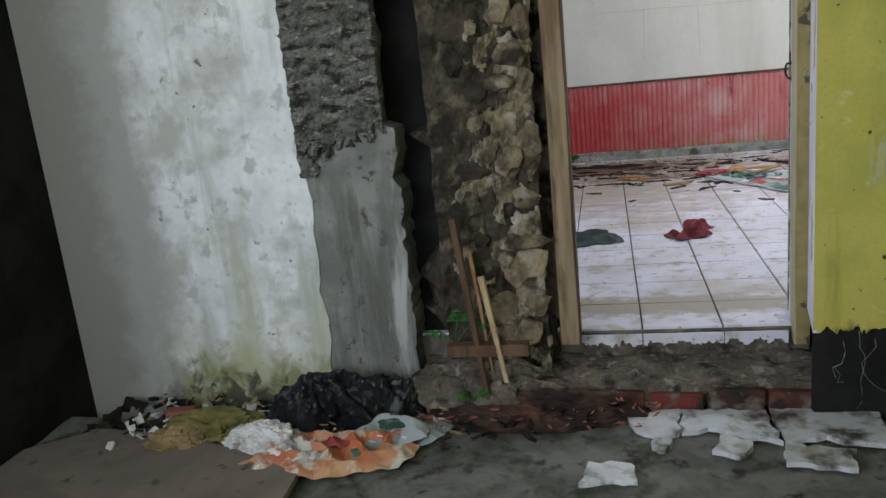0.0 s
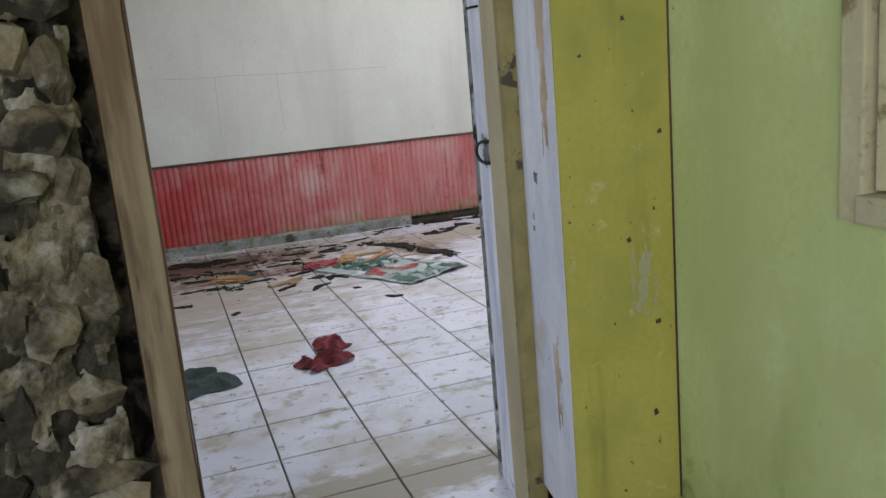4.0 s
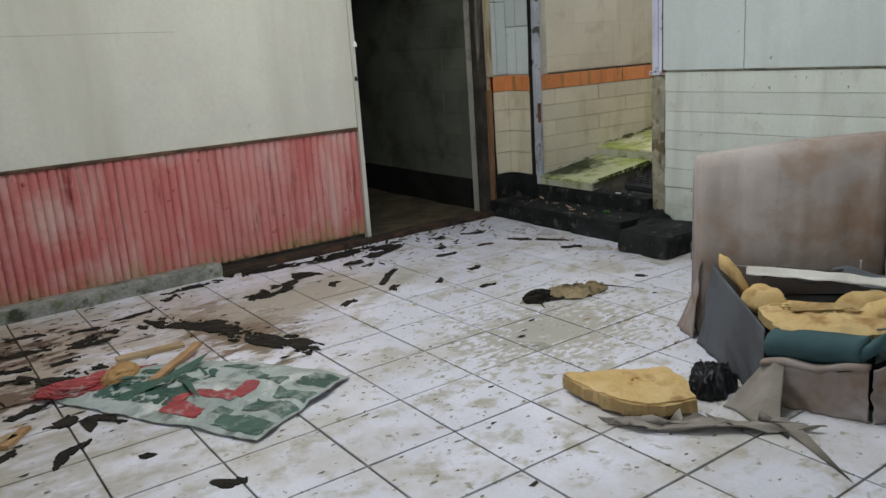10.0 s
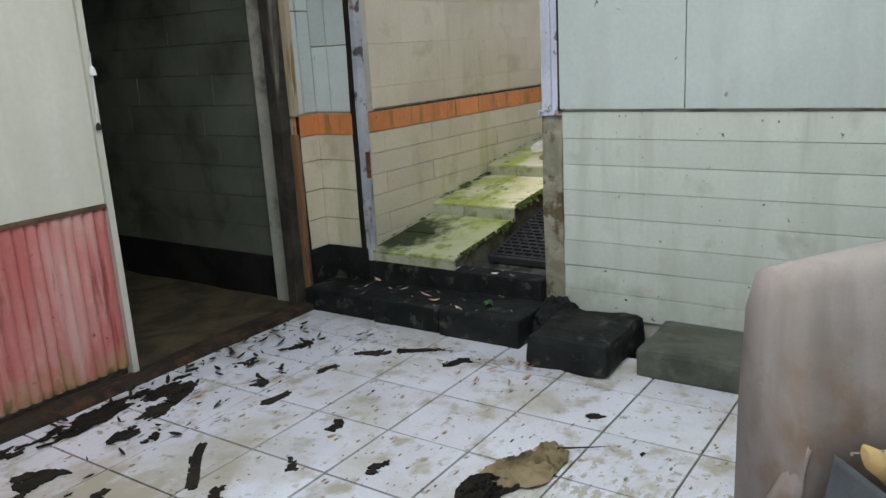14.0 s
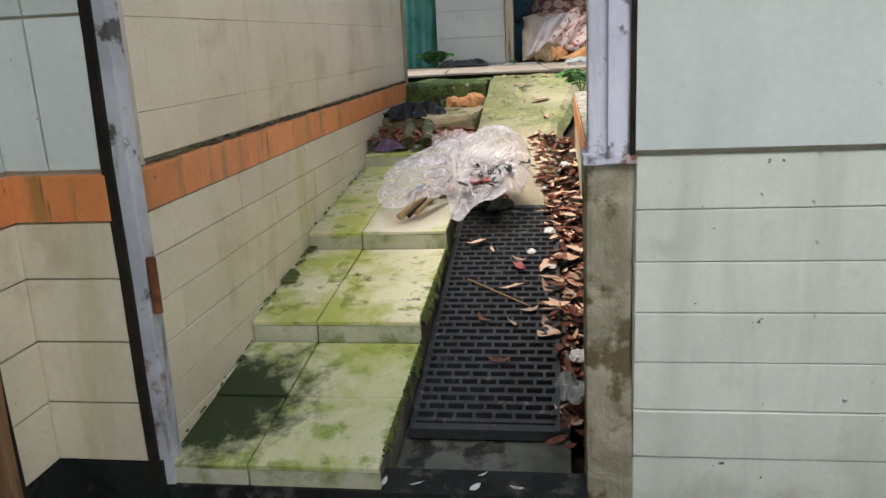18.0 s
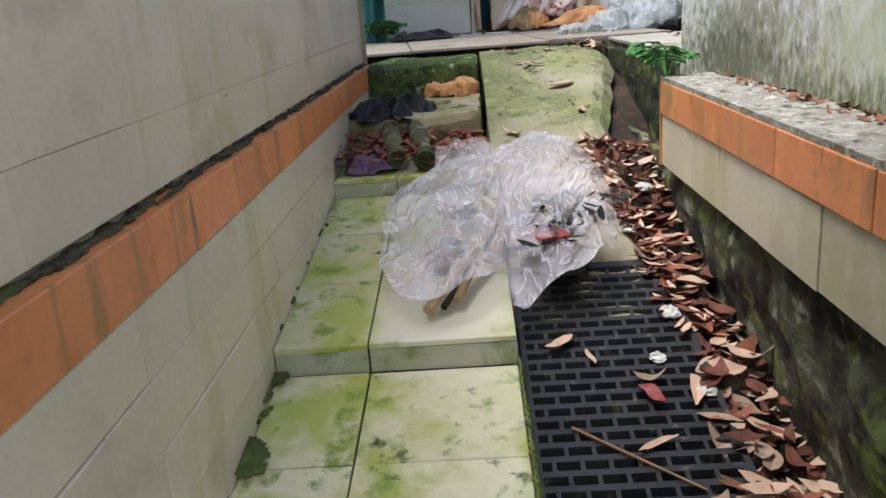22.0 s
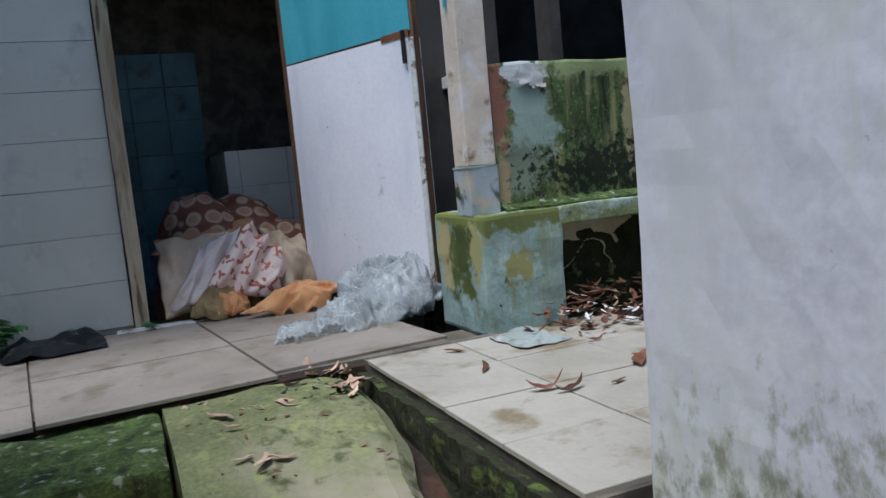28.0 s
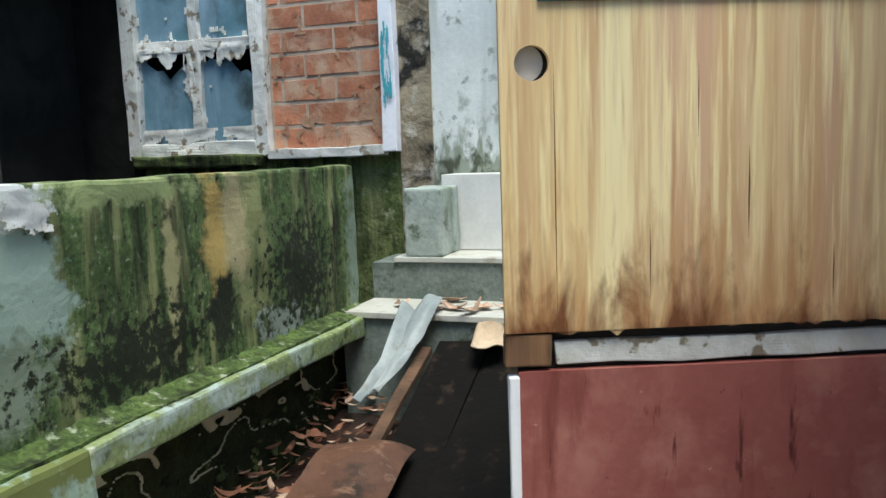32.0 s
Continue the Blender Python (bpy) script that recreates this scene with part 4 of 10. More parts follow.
# darker rubble for the pier's surface and its left stones
M["rubble_dark"] = mat("dark_pier_rubble", (0.06, 0.052, 0.038), (0.028, 0.024, 0.018), 8, 0.95, 1.0, 45, [((0.14, 0.12, 0.08), 0.15, 10, 0.4)], grain_depth=0.3, spec=0.2)
M["base_blue"] = mat("bluish_peeling_base", (0.5, 0.57, 0.62), (0.42, 0.48, 0.5), 6, 0.85, 0.3, 60, [((0.6, 0.5, 0.36), 0.2, 7, 0.3), (DARK_MOSS, 0.12, 10, 0.3)])
M["paint_scrap"] = mat("cream_paint_scrap", (0.6, 0.57, 0.4), (0.5, 0.47, 0.32), 9, 0.9, 0.3, 60)
M["cream_crack"] = mat("grey_board_joint", (0.46, 0.44, 0.39), (0.38, 0.36, 0.32), 20, 0.9, 0.1, 60)

# ---- building helpers ----
def box(bm, x0, x1, y0, y1, z0, z1, bev=0.0):
    made = bmesh.ops.create_cube(bm, size=1.0, matrix=Matrix.Translation(((x0 + x1) / 2, (y0 + y1) / 2, (z0 + z1) / 2)) @ Matrix.Diagonal((x1 - x0, y1 - y0, z1 - z0, 1)))
    if bev:
        edges = list({e for v in made["verts"] for e in v.link_edges})
        bmesh.ops.bevel(bm, geom=edges, offset=bev, segments=2, affect="EDGES", profile=0.6)
    return bm


def boxed(*args, bev=0.0):
    return box(bmesh.new(), *args, bev=bev)


def rod(bm, p0, p1, r0, r1=None, sides=10):
    p0, p1 = Vector(p0), Vector(p1)
    turn = (p1 - p0).to_track_quat("Z", "Y").to_matrix().to_4x4()
    bmesh.ops.create_cone(bm, cap_ends=True, segments=sides, radius1=r0, radius2=r0 if r1 is None else r1, depth=(p1 - p0).length, matrix=Matrix.Translation((p0 + p1) / 2) @ turn)
    return bm


def extruded(bm, outline, axis, a, b):
    """A prism: the outline (pairs of the other two axes, in x, y, z order) from a to b along the axis."""
    def at(p, v):
        q = list(p)
        q.insert("xyz".index(axis), v)
        return bm.verts.new(q)
    lo, hi = [at(p, a) for p in outline], [at(p, b) for p in outline]
    bm.faces.new(lo)
    bm.faces.new(hi[::-1])
    for i in range(len(lo)):
        j = (i + 1) % len(lo)
        bm.faces.new((lo[i], hi[i], hi[j], lo[j]))
    bmesh.ops.recalc_face_normals(bm, faces=bm.faces[:])
    return bm


def surface(nu, nv, f, thick=0.004):
    """A sheet of some thickness over the unit square; f(u, v) gives the place."""
    bm = bmesh.new()
    top = [[bm.verts.new(f(i / nu, j / nv)) for j in range(nv + 1)] for i in range(nu + 1)]
    faces = [bm.faces.new((top[i][j], top[i + 1][j], top[i + 1][j + 1], top[i][j + 1])) for i in range(nu) for j in range(nv)]
    bm.normal_update()
    if thick:
        bmesh.ops.solidify(bm, geom=faces, thickness=thick)
    return bm


def roughen(bm, amount, scale, seed=0.0, cuts=0):
    if cuts:
        bmesh.ops.subdivide_edges(bm, edges=bm.edges[:], cuts=cuts, use_grid_fill=True)
    for v in bm.verts:
        v.co += Vector(noise.noise_vector(v.co * scale + Vector((seed, seed * 1.7, -seed)))) * amount
    return bm


def linked(name, bm, material, smooth=False):
    me = bpy.data.meshes.new(name)
    bm.to_mesh(me)
    bm.free()
    me.materials.append(material if not isinstance(material, str) else M[material])
    if smooth:
        me.polygons.foreach_set("use_smooth", [True] * len(me.polygons))
    return new(name, me)


def part(name, bm, material, parent, label="", smooth=False):
    ob = linked(name, bm, material, smooth)
    ob.parent = parent
    ob.matrix_parent_inverse = parent.matrix_world.inverted()
    return tagged(ob, label)


def solid(name, bm, material, label, category="", group="", kind="", smooth=False):
    return tagged(linked(name, bm, material, smooth), label, category, group, kind)


def thing(name, label, category, group="", kind=""):
    return tagged(new(name), label, category, group, kind)


def structure(name, bm, material, label, category="wall"):
    return solid(name, bm, material, label, category, "", "structure")


TILES = {}


def tile_mesh(su, sv, th, material):
    key = (round(su, 4), round(sv, 4), th, material)
    if key not in TILES:
        bm = bmesh.new()
        c = 0.0009 if th < 0.0115 else 0.0018
        lo = [bm.verts.new((x * su / 2, y * sv / 2, 0)) for x, y in ((-1, -1), (1, -1), (1, 1), (-1, 1))]
        mi = [bm.verts.new((x * su / 2, y * sv / 2, th - c)) for x, y in ((-1, -1), (1, -1), (1, 1), (-1, 1))]
        hi = [bm.verts.new((x * (su / 2 - c), y * (sv / 2 - c), th)) for x, y in ((-1, -1), (1, -1), (1, 1), (-1, 1))]
        for a, b in ((lo, mi), (mi, hi)):
            for i in range(4):
                j = (i + 1) % 4
                bm.faces.new((a[i], a[j], b[j], b[i]))
        bm.faces.new(hi)
        me = bpy.data.meshes.new("tile")
        bm.to_mesh(me)
        bm.free()
        me.materials.append(M[material])
        TILES[key] = me
    return TILES[key]


def lay(parent, origin, u, v, cols, rows, gap, th, material, name="tile", shift=0.0, wobble=0.0015, skip=None):
    """Tiles as pieces of their own on a plane. cols, rows: lists of (start, end) along the unit ways u and v from the origin."""
    o, u, v = Vector(origin), Vector(u), Vector(v)
    w = u.cross(v)
    rnd = random.Random(len(cols) * 31 + len(rows) * 7 + int(o.x * 100))
    for r, (v0, v1) in enumerate(rows):
        for a, b in cols:
            a0, b0 = a + shift * (r % 2), b + shift * (r % 2)
            if skip and skip((a0 + b0) / 2, (v0 + v1) / 2):
                continue
            ob = new(name, tile_mesh(b0 - a0 - gap, v1 - v0 - gap, th, material))
            p = o + u * (a0 + b0) / 2 + v * (v0 + v1) / 2 + w * rnd.uniform(-wobble, wobble)
            turn = Matrix((u, v, w)).transposed().to_4x4()
            ob.matrix_world = Matrix.Translation(p) @ turn @ pose(0, 0, 0, rnd.uniform(-0.25, 0.25), rnd.uniform(-0.25, 0.25), 0)
            ob.parent = parent


def steps_of(start, end, size):
    """Rows of one size from start, the last one cut at end."""
    out, a = [], start
    while a < end - 0.02:
        out.append((a, min(a + size, end)))
        a += size
    return out


def heap(cx, cy, z, rx, ry, h, amount=0.05, scale=6.0, seed=1.0, n=26, turn=0.0, sharp=1.0):
    """A crumpled lump that rests at z: a dome with creases at three sizes."""
    bm = bmesh.new()
    bmesh.ops.create_icosphere(bm, subdivisions=(5 if max(rx, ry) > 0.11 else 4) if n > 20 else 3, radius=1.0)
    s = Vector((seed * 3.1, seed * 1.3, seed * 2.2))
    c, sn = math.cos(radians(turn)), math.sin(radians(turn))
    for v in bm.verts:
        d = v.co.normalized()
        w = d + Vector(noise.noise_vector(d * 1.7 + s)) * 0.5
        k = 1.0
        for f, a in ((1.7, 0.26), (3.6, 0.15), (7.5, 0.07), (14.0, 0.03)):
            k += a * sharp * (0.62 - 2.0 * abs(noise.noise(w * f + s * f)))
        x, y, zz = d.x * rx * k, d.y * ry * k, max(d.z, -0.12) * h * k
        x, y = x * c - y * sn, x * sn + y * c
        v.co = Vector((cx + x, cy + y, z + max(zz + 0.1 * h, 0.001)))
    return bm


def cloth(cx, cy, z, lx, ly, turn=0.0, h=0.03, seed=1.0, folds=7.0, n=30, ragged=0.25, tilt=None):
    """A rumpled cloth lying at z, with a ragged outline and ridged folds."""
    c, sn = math.cos(radians(turn)), math.sin(radians(turn))
    s = Vector((seed * 2.3, seed * 4.1, seed))

    def f(u, v):
        a, b = u * 2 - 1, v * 2 - 1
        ang = math.atan2(b, a)
        r = max(abs(a), abs(b))
        k = 1.0 + ragged * noise.noise(Vector((math.cos(ang) * 1.6, math.sin(ang) * 1.6, seed * 5)))
        k *= 1.0 - 0.16 * r * min(abs(a), abs(b))
        x, y = a * lx / 2 * k, b * ly / 2 * k
        q = Vector((x, y, 0)) * folds + s
        zz = h * (0.15 + 0.85 * (1.0 - min(1.0, abs(noise.noise(q)) * 2.4))) * (1.0 - 0.75 * r ** 4) + 0.25 * h * noise.noise(q * 2.6)
        if tilt:
            zz += tilt(x, y)
        return (cx + x * c - y * sn, cy + x * sn + y * c, z + max(zz, 0.002) + 0.002)
    return surface(n, n, f, 0.003)


def leaf_bm(length, width, curl, seed):
    def f(u, v):
        w = width * (0.06 if u < 0.08 else math.sin(math.pi * min(max((u - 0.06) / 0.94, 0.05), 0.985) ** 0.85) ** 0.65)
        x = (u - 0.5) * length
        y = (v - 0.5) * w
        return (x, y, curl * (4 * (u - 0.5) ** 2) + abs(v - 0.5) * w * (0.5 + 0.3 * math.sin(seed)) + 0.004 * math.sin(u * 9 + seed))
    return surface(10, 2, f, 0.0012)


LEAVES = {}


def leaves(parent, count, place, material="dry_leaf", size=(0.06, 0.13), seed=1, name="leaf", group=""):
    """Fallen leaves as things of their own; place(rnd) gives x, y, z."""
    rnd = random.Random(seed)
    for i in range(count):
        k = (material, i % 6)
        if k not in LEAVES:
            bm = leaf_bm(0.1, 0.024 + 0.006 * (i % 6), 0.004 + 0.016 * (i % 4), i * 1.7)
            for v in bm.verts:
                v.co += Vector((0.0, 0.012 * math.sin(v.co.x * 40 + i * 2.1), 0.006 * noise.noise(v.co * 40 + Vector((i, 0, 0)))))
            me = bpy.data.meshes.new("leaf")
            bm.to_mesh(me)
            bm.free()
            me.materials.append(M[material])
            LEAVES[k] = me
        ob = new(name, LEAVES[k])
        s = rnd.uniform(*size) / 0.1
        x, y, z = place(rnd)
        ob.matrix_world = pose(x, y, z + 0.003, rnd.uniform(-9, 9), rnd.uniform(-9, 9), rnd.uniform(0, 360)) @ Matrix.Diagonal((s, s * rnd.uniform(0.55, 1.25), s * rnd.uniform(0.3, 0.8), 1))
        if parent:
            ob.parent = parent


def jagged(outline, seed, amount=0.02, step=0.03):
    """The outline (2D, closed) with finer, irregular edges."""
    rnd = random.Random(seed)
    out = []
    for i, (x, y) in enumerate(outline):
        x2, y2 = outline[(i + 1) % len(outline)]
        k = max(1, int(math.hypot(x2 - x, y2 - y) / step))
        for j in range(k):
            out.append((x + (x2 - x) * j / k + rnd.uniform(-amount, amount), y + (y2 - y) * j / k + rnd.uniform(-amount, amount)))
    return out


def flake(outline, z, th, seed, amount=0.008, step=0.02):
    return extruded(bmesh.new(), jagged(outline, seed, amount, step), "z", z, z + th)


def blotch(nu, nv, f, keep, thick=0.003):
    """A patch with a ragged outline and holes: cells of a sheet f(u, v), kept where keep(u, v)."""
    bm = bmesh.new()
    vs, faces = {}, []

    def vert(i, j):
        if (i, j) not in vs:
            du, dv = 0.35 * noise.noise(Vector((i * 0.83, j * 0.79, 3.3))), 0.35 * noise.noise(Vector((i * 0.77, j * 0.81, 7.7)))
            vs[(i, j)] = bm.verts.new(f((i + du) / nu, (j + dv) / nv))
        return vs[(i, j)]
    for i in range(nu):
        for j in range(nv):
            if keep((i + 0.5) / nu, (j + 0.5) / nv):
                faces.append(bm.faces.new((vert(i, j), vert(i + 1, j), vert(i + 1, j + 1), vert(i, j + 1))))
    bm.normal_update()
    bmesh.ops.solidify(bm, geom=faces, thickness=thick)
    return bm


def ragged(seed, size=3.0, bite=0.55, stretch_v=1.0):
    """A rule for blotch(): a rounded patch eaten away by noise."""
    def keep(u, v):
        r = max(abs(2 * u - 1), abs(2 * v - 1)) ** 2
        q = Vector((u * size, v * size * stretch_v, seed))
        return noise.noise(q) + 0.5 * noise.noise(q * 2.3) + 0.3 * noise.noise(q * 5.1) > r * 1.3 - bite
    return keep


def bag_lobe(cx, cy, z, rx, ry, h, seed, turn=0.0, folds=2.6, depth=0.2, na=72, nv=22, lean=(0.0, 0.0), flat=0.62):
    """A blown-up plastic bag lobe: smooth dome with pleats that run from rim to crown."""
    bm = bmesh.new()
    c, s = math.cos(radians(turn)), math.sin(radians(turn))
    rows = []
    for j in range(nv + 1):
        v = j / nv
        row = []
        for i in range(na):
            a = 2 * math.pi * i / na
            q = Vector((math.cos(a) * folds, math.sin(a) * folds, seed + v * 0.9))
            pleat = 1.0 - 2.2 * abs(noise.noise(q)) + 0.45 * (0.5 - 2.0 * abs(noise.noise(q * 2.4)))
            lump = noise.noise(Vector((math.cos(a) * 0.8, math.sin(a) * 0.8, seed * 2 + v)))
            k = 1.0 + depth * (pleat - 0.5) * (0.35 + 0.65 * math.sin(math.pi * min(v + 0.15, 1.0))) + 0.22 * lump
            r = math.cos(v * math.pi / 2) ** flat * k
            x, y = math.cos(a) * rx * r + lean[0] * v, math.sin(a) * ry * r + lean[1] * v
            zz = h * math.sin(v * math.pi / 2) ** 0.9 * (1.0 + 0.35 * depth * (pleat - 0.5) + 0.12 * lump)
            row.append(bm.verts.new((cx + x * c - y * s, cy + x * s + y * c, z + max(zz, 0.0))))
        rows.append(row)
    for a, b in zip(rows, rows[1:]):
        for i in range(na):
            j = (i + 1) % na
            bm.faces.new((a[i], a[j], b[j], b[i]))
    bmesh.ops.remove_doubles(bm, verts=bm.verts[:], dist=0.0006)
    return bm


def leaf_mass(count, place, size, seed):
    """Many small curled leaves in one mesh; place(rnd) gives x, y, z."""
    rnd_ = random.Random(seed)
    bm = bmesh.new()
    for _ in range(count):
        x, y, z = place(rnd_)
        s = rnd_.uniform(*size)
        m = pose(x, y, z + 0.004, rnd_.uniform(-25, 25), rnd_.uniform(-25, 25), rnd_.uniform(0, 360))
        w, c = s * rnd_.uniform(0.2, 0.34), s * rnd_.uniform(0.03, 0.22)
        pts = [(-s / 2, 0, c), (-s * 0.2, w / 2, c * 0.5), (s * 0.22, w / 2, c * 0.5), (s / 2, 0, c), (s * 0.22, -w / 2, c * 0.5), (-s * 0.2, -w / 2, c * 0.5), (0, 0, 0)]
        vs = [bm.verts.new(m @ Vector(p)) for p in pts]
        for i in range(6):
            bm.faces.new((vs[6], vs[i], vs[(i + 1) % 6]))
    return bm


def loft(rings):
    bm = bmesh.new()
    vs = [[bm.verts.new(p) for p in r] for r in rings]
    n_ = len(vs[0])
    for a, b in zip(vs, vs[1:]):
        for i in range(n_):
            j = (i + 1) % n_
            bm.faces.new((a[i], b[i], b[j], a[j]))
    bm.faces.new(vs[0])
    bm.faces.new(vs[-1][::-1])
    bmesh.ops.recalc_face_normals(bm, faces=bm.faces[:])
    return bm


def drape(a, b, c, d, bulge, fold, seed, folds=2.5, n=34):
    """A loose sheet hung between four corners, with soft folds and a wavering edge."""
    a, b, c, d = Vector(a), Vector(b), Vector(c), Vector(d)
    out = (b - a).cross(d - a).normalized()
    if out.x > 0:
        out = -out

    def f(u, v):
        w = Vector(noise.noise_vector(Vector((u * 1.7, v * 1.7, seed)))) * 0.2
        p = (a.lerp(b, u)).lerp(d.lerp(c, u), v)
        q = Vector(((u + w.x) * folds, (v + w.y) * folds * 0.6, seed))
        k = bulge * (math.sin(math.pi * u) * math.sin(math.pi * v)) ** 0.6 + fold * (0.45 - 1.5 * abs(noise.noise(q))) + 0.35 * fold * (0.3 - abs(noise.noise(q * 2.3)))
        edge = 0.06 * noise.noise(Vector((u * 3, v * 3, seed * 2)))
        return p + out * k + (p - (a + b + c + d) / 4) * edge * 3
    return surface(n, n, f, 0.004)


def crumpled(bm, seed, big=0.035, small=0.018, scale=8.0):
    """Creases of three sizes, running any way."""
    for v in bm.verts:
        q = v.co * scale + Vector((seed, seed * 2.1, -seed))
        q = q + Vector(noise.noise_vector(q * 0.5)) * 0.8
        d = Vector(noise.noise_vector(v.co * 3.0 + Vector((seed, 0, 0)))) * 0.7 + Vector((0, 0, 0.8))
        k = big * (0.3 - abs(noise.noise(q))) + small * (0.3 - abs(noise.noise(q * 2.2))) + small * 0.45 * (0.3 - abs(noise.noise(q * 4.6)))
        v.co += d * k
    return bm

# ---- the setting: entrance room ----
ROOF = 2.75
structure("ground", boxed(-60, 70, -60, 70, -0.6, -0.4), "ground", "bare brown earth under and around the building", "ground")
structure("floor_entrance", roughen(surface(34, 54, lambda u, v: (-2.5 + u * 3.7, -2.4 + v * 5.2, -0.235 + 0.02 * noise.noise(Vector((u * 9, v * 13, 0))) + 0.01 * noise.noise(Vector((u * 30, v * 40, 3)))), 0.1), 0.002, 30), "concrete", "cracked dirty concrete floor of the dark entrance room", "floor")
structure("ceiling_entrance", boxed(-2.6, 1.25, -2.5, 3.05, ROOF, ROOF + 0.1), "ceiling", "dark ceiling of the entrance room", "ceiling")
w = bmesh.new()
box(w, -2.5, -2.27, -2.4, -1.7, -0.5, ROOF)
box(w, -2.5, -2.27, 0.5, 2.97, -0.5, ROOF)
box(w, -2.5, -2.27, -1.7, 0.5, -0.5, 0.9)
box(w, -2.5, -2.27, -1.7, 0.5, 2.3, ROOF)
structure("wall_west_entrance", w, "dark_wall", "side wall coloured near-black for the gloom, with an added unseen opening")
# opening added behind the start point for the rear fill lamp
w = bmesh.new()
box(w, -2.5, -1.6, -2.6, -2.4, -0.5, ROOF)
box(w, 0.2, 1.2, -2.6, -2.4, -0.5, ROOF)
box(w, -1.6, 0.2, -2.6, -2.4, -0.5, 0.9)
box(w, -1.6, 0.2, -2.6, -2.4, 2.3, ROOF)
structure("wall_south_entrance", w, "dark_wall", "dark rear wall with an added, unseen opening for a fill lamp")

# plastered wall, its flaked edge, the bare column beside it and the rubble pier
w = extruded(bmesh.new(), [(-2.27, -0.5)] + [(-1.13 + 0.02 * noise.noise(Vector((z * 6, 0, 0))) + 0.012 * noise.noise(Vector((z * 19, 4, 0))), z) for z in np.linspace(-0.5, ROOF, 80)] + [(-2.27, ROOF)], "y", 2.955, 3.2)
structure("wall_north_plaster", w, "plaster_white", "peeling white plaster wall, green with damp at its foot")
wall_column = structure("wall_column", extruded(bmesh.new(), [(-1.16, -0.5)] + [(-0.77 + 0.025 * noise.noise(Vector((z * 8, 7, 0))) + 0.02 * noise.noise(Vector((z * 23, 9, 0))), z) for z in np.linspace(-0.5, 0.86, 60)] + [(-0.83 + 0.03 * noise.noise(Vector((z * 8, 5, 0))), z) for z in np.linspace(0.88, ROOF, 30)] + [(-1.16, ROOF)], "y", 2.965, 3.2), "plaster_grey", "column with grey cement render flaking off")


def stone(bm, c, rx, ry, rz, seed):
    made = bmesh.ops.create_icosphere(bm, subdivisions=2, radius=1.0)
    for v in made["verts"]:
        k = 1.0 + 0.5 * noise.noise(v.co * 1.2 + Vector((seed, 0, 0))) + 0.2 * noise.noise(v.co * 3.5 + Vector((0, seed, 0)))
        v.co = Vector((c[0] + v.co.x * rx * k, c[1] + v.co.y * ry * k, c[2] + v.co.z * rz * k))


part("exposed_masonry", blotch(40, 200, lambda u, v: (-1.15 + u * 0.35 + 0.012 * noise.noise(Vector((v * 40, 1, 0))), 2.945 - 0.035 * max(0, noise.noise(Vector((u * 4, v * 40, 1)))) - 0.02 * abs(noise.noise(Vector((u * 14, v * 90, 2)))) - 0.012 * noise.noise(Vector((u * 40, v * 150, 3))), 0.7 + v * (ROOF - 0.7)), lambda u, v: v > 0.06 + 0.05 * noise.noise(Vector((u * 5, 3, 0))) + 0.03 * noise.noise(Vector((u * 16, 8, 0))) - 0.13 * (u < 0.16 + 0.1 * noise.noise(Vector((v * 30, 0, 0)))), 0.03), "masonry_grey", wall_column, "rough masonry where the render has gone")
# shade of the recess is in its near-black colour
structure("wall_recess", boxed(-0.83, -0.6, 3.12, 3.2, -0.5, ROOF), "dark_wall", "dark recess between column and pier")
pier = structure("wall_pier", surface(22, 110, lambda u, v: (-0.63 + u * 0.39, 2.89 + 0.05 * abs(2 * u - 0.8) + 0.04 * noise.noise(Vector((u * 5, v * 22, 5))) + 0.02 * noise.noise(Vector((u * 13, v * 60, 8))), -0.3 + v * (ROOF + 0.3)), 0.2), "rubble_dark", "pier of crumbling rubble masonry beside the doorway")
rnd = random.Random(4)
for row in range(22):
    x = -0.565 + rnd.uniform(0, 0.05)
    z = -0.1 + row * 0.13 + rnd.uniform(-0.03, 0.03)
    while x < -0.27:
        wdt = min(rnd.uniform(0.06, 0.17), -0.235 - x)
        bm = bmesh.new()
        stone(bm, (x + wdt / 2, 2.915 + rnd.uniform(-0.015, 0.02), z + rnd.uniform(-0.03, 0.03)), wdt * 0.6, 0.034, rnd.uniform(0.03, 0.085), rnd.uniform(0, 50))
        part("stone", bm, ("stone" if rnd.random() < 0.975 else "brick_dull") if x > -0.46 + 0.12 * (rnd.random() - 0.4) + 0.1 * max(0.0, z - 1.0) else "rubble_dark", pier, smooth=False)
        x += wdt + rnd.uniform(0.0, 0.03)
part("mortar_crust", blotch(44, 190, lambda u, v: (-0.62 + 0.38 * u, 2.884 + 0.05 * noise.noise(Vector((u * 5, v * 22, 5))) + 0.014 * noise.noise(Vector((u * 22, v * 90, 8))) + 0.04 * abs(2 * u - 1), -0.2 + v * 2.2), lambda u, v: noise.noise(Vector((u * 3, v * 12, 9))) + 0.6 * noise.noise(Vector((u * 8, v * 34, 9))) > -0.2 + 0.5 * max(0.0, v - 0.5) + 2.2 * max(0.0, 0.46 - u), 0.02), "rubble_tan", pier, "pale crumbling mortar")
structure("wall_pier_core", boxed(-0.62, -0.206, 3.12, 3.2, -0.5, ROOF), "rubble", "masonry core behind the rubble pier")

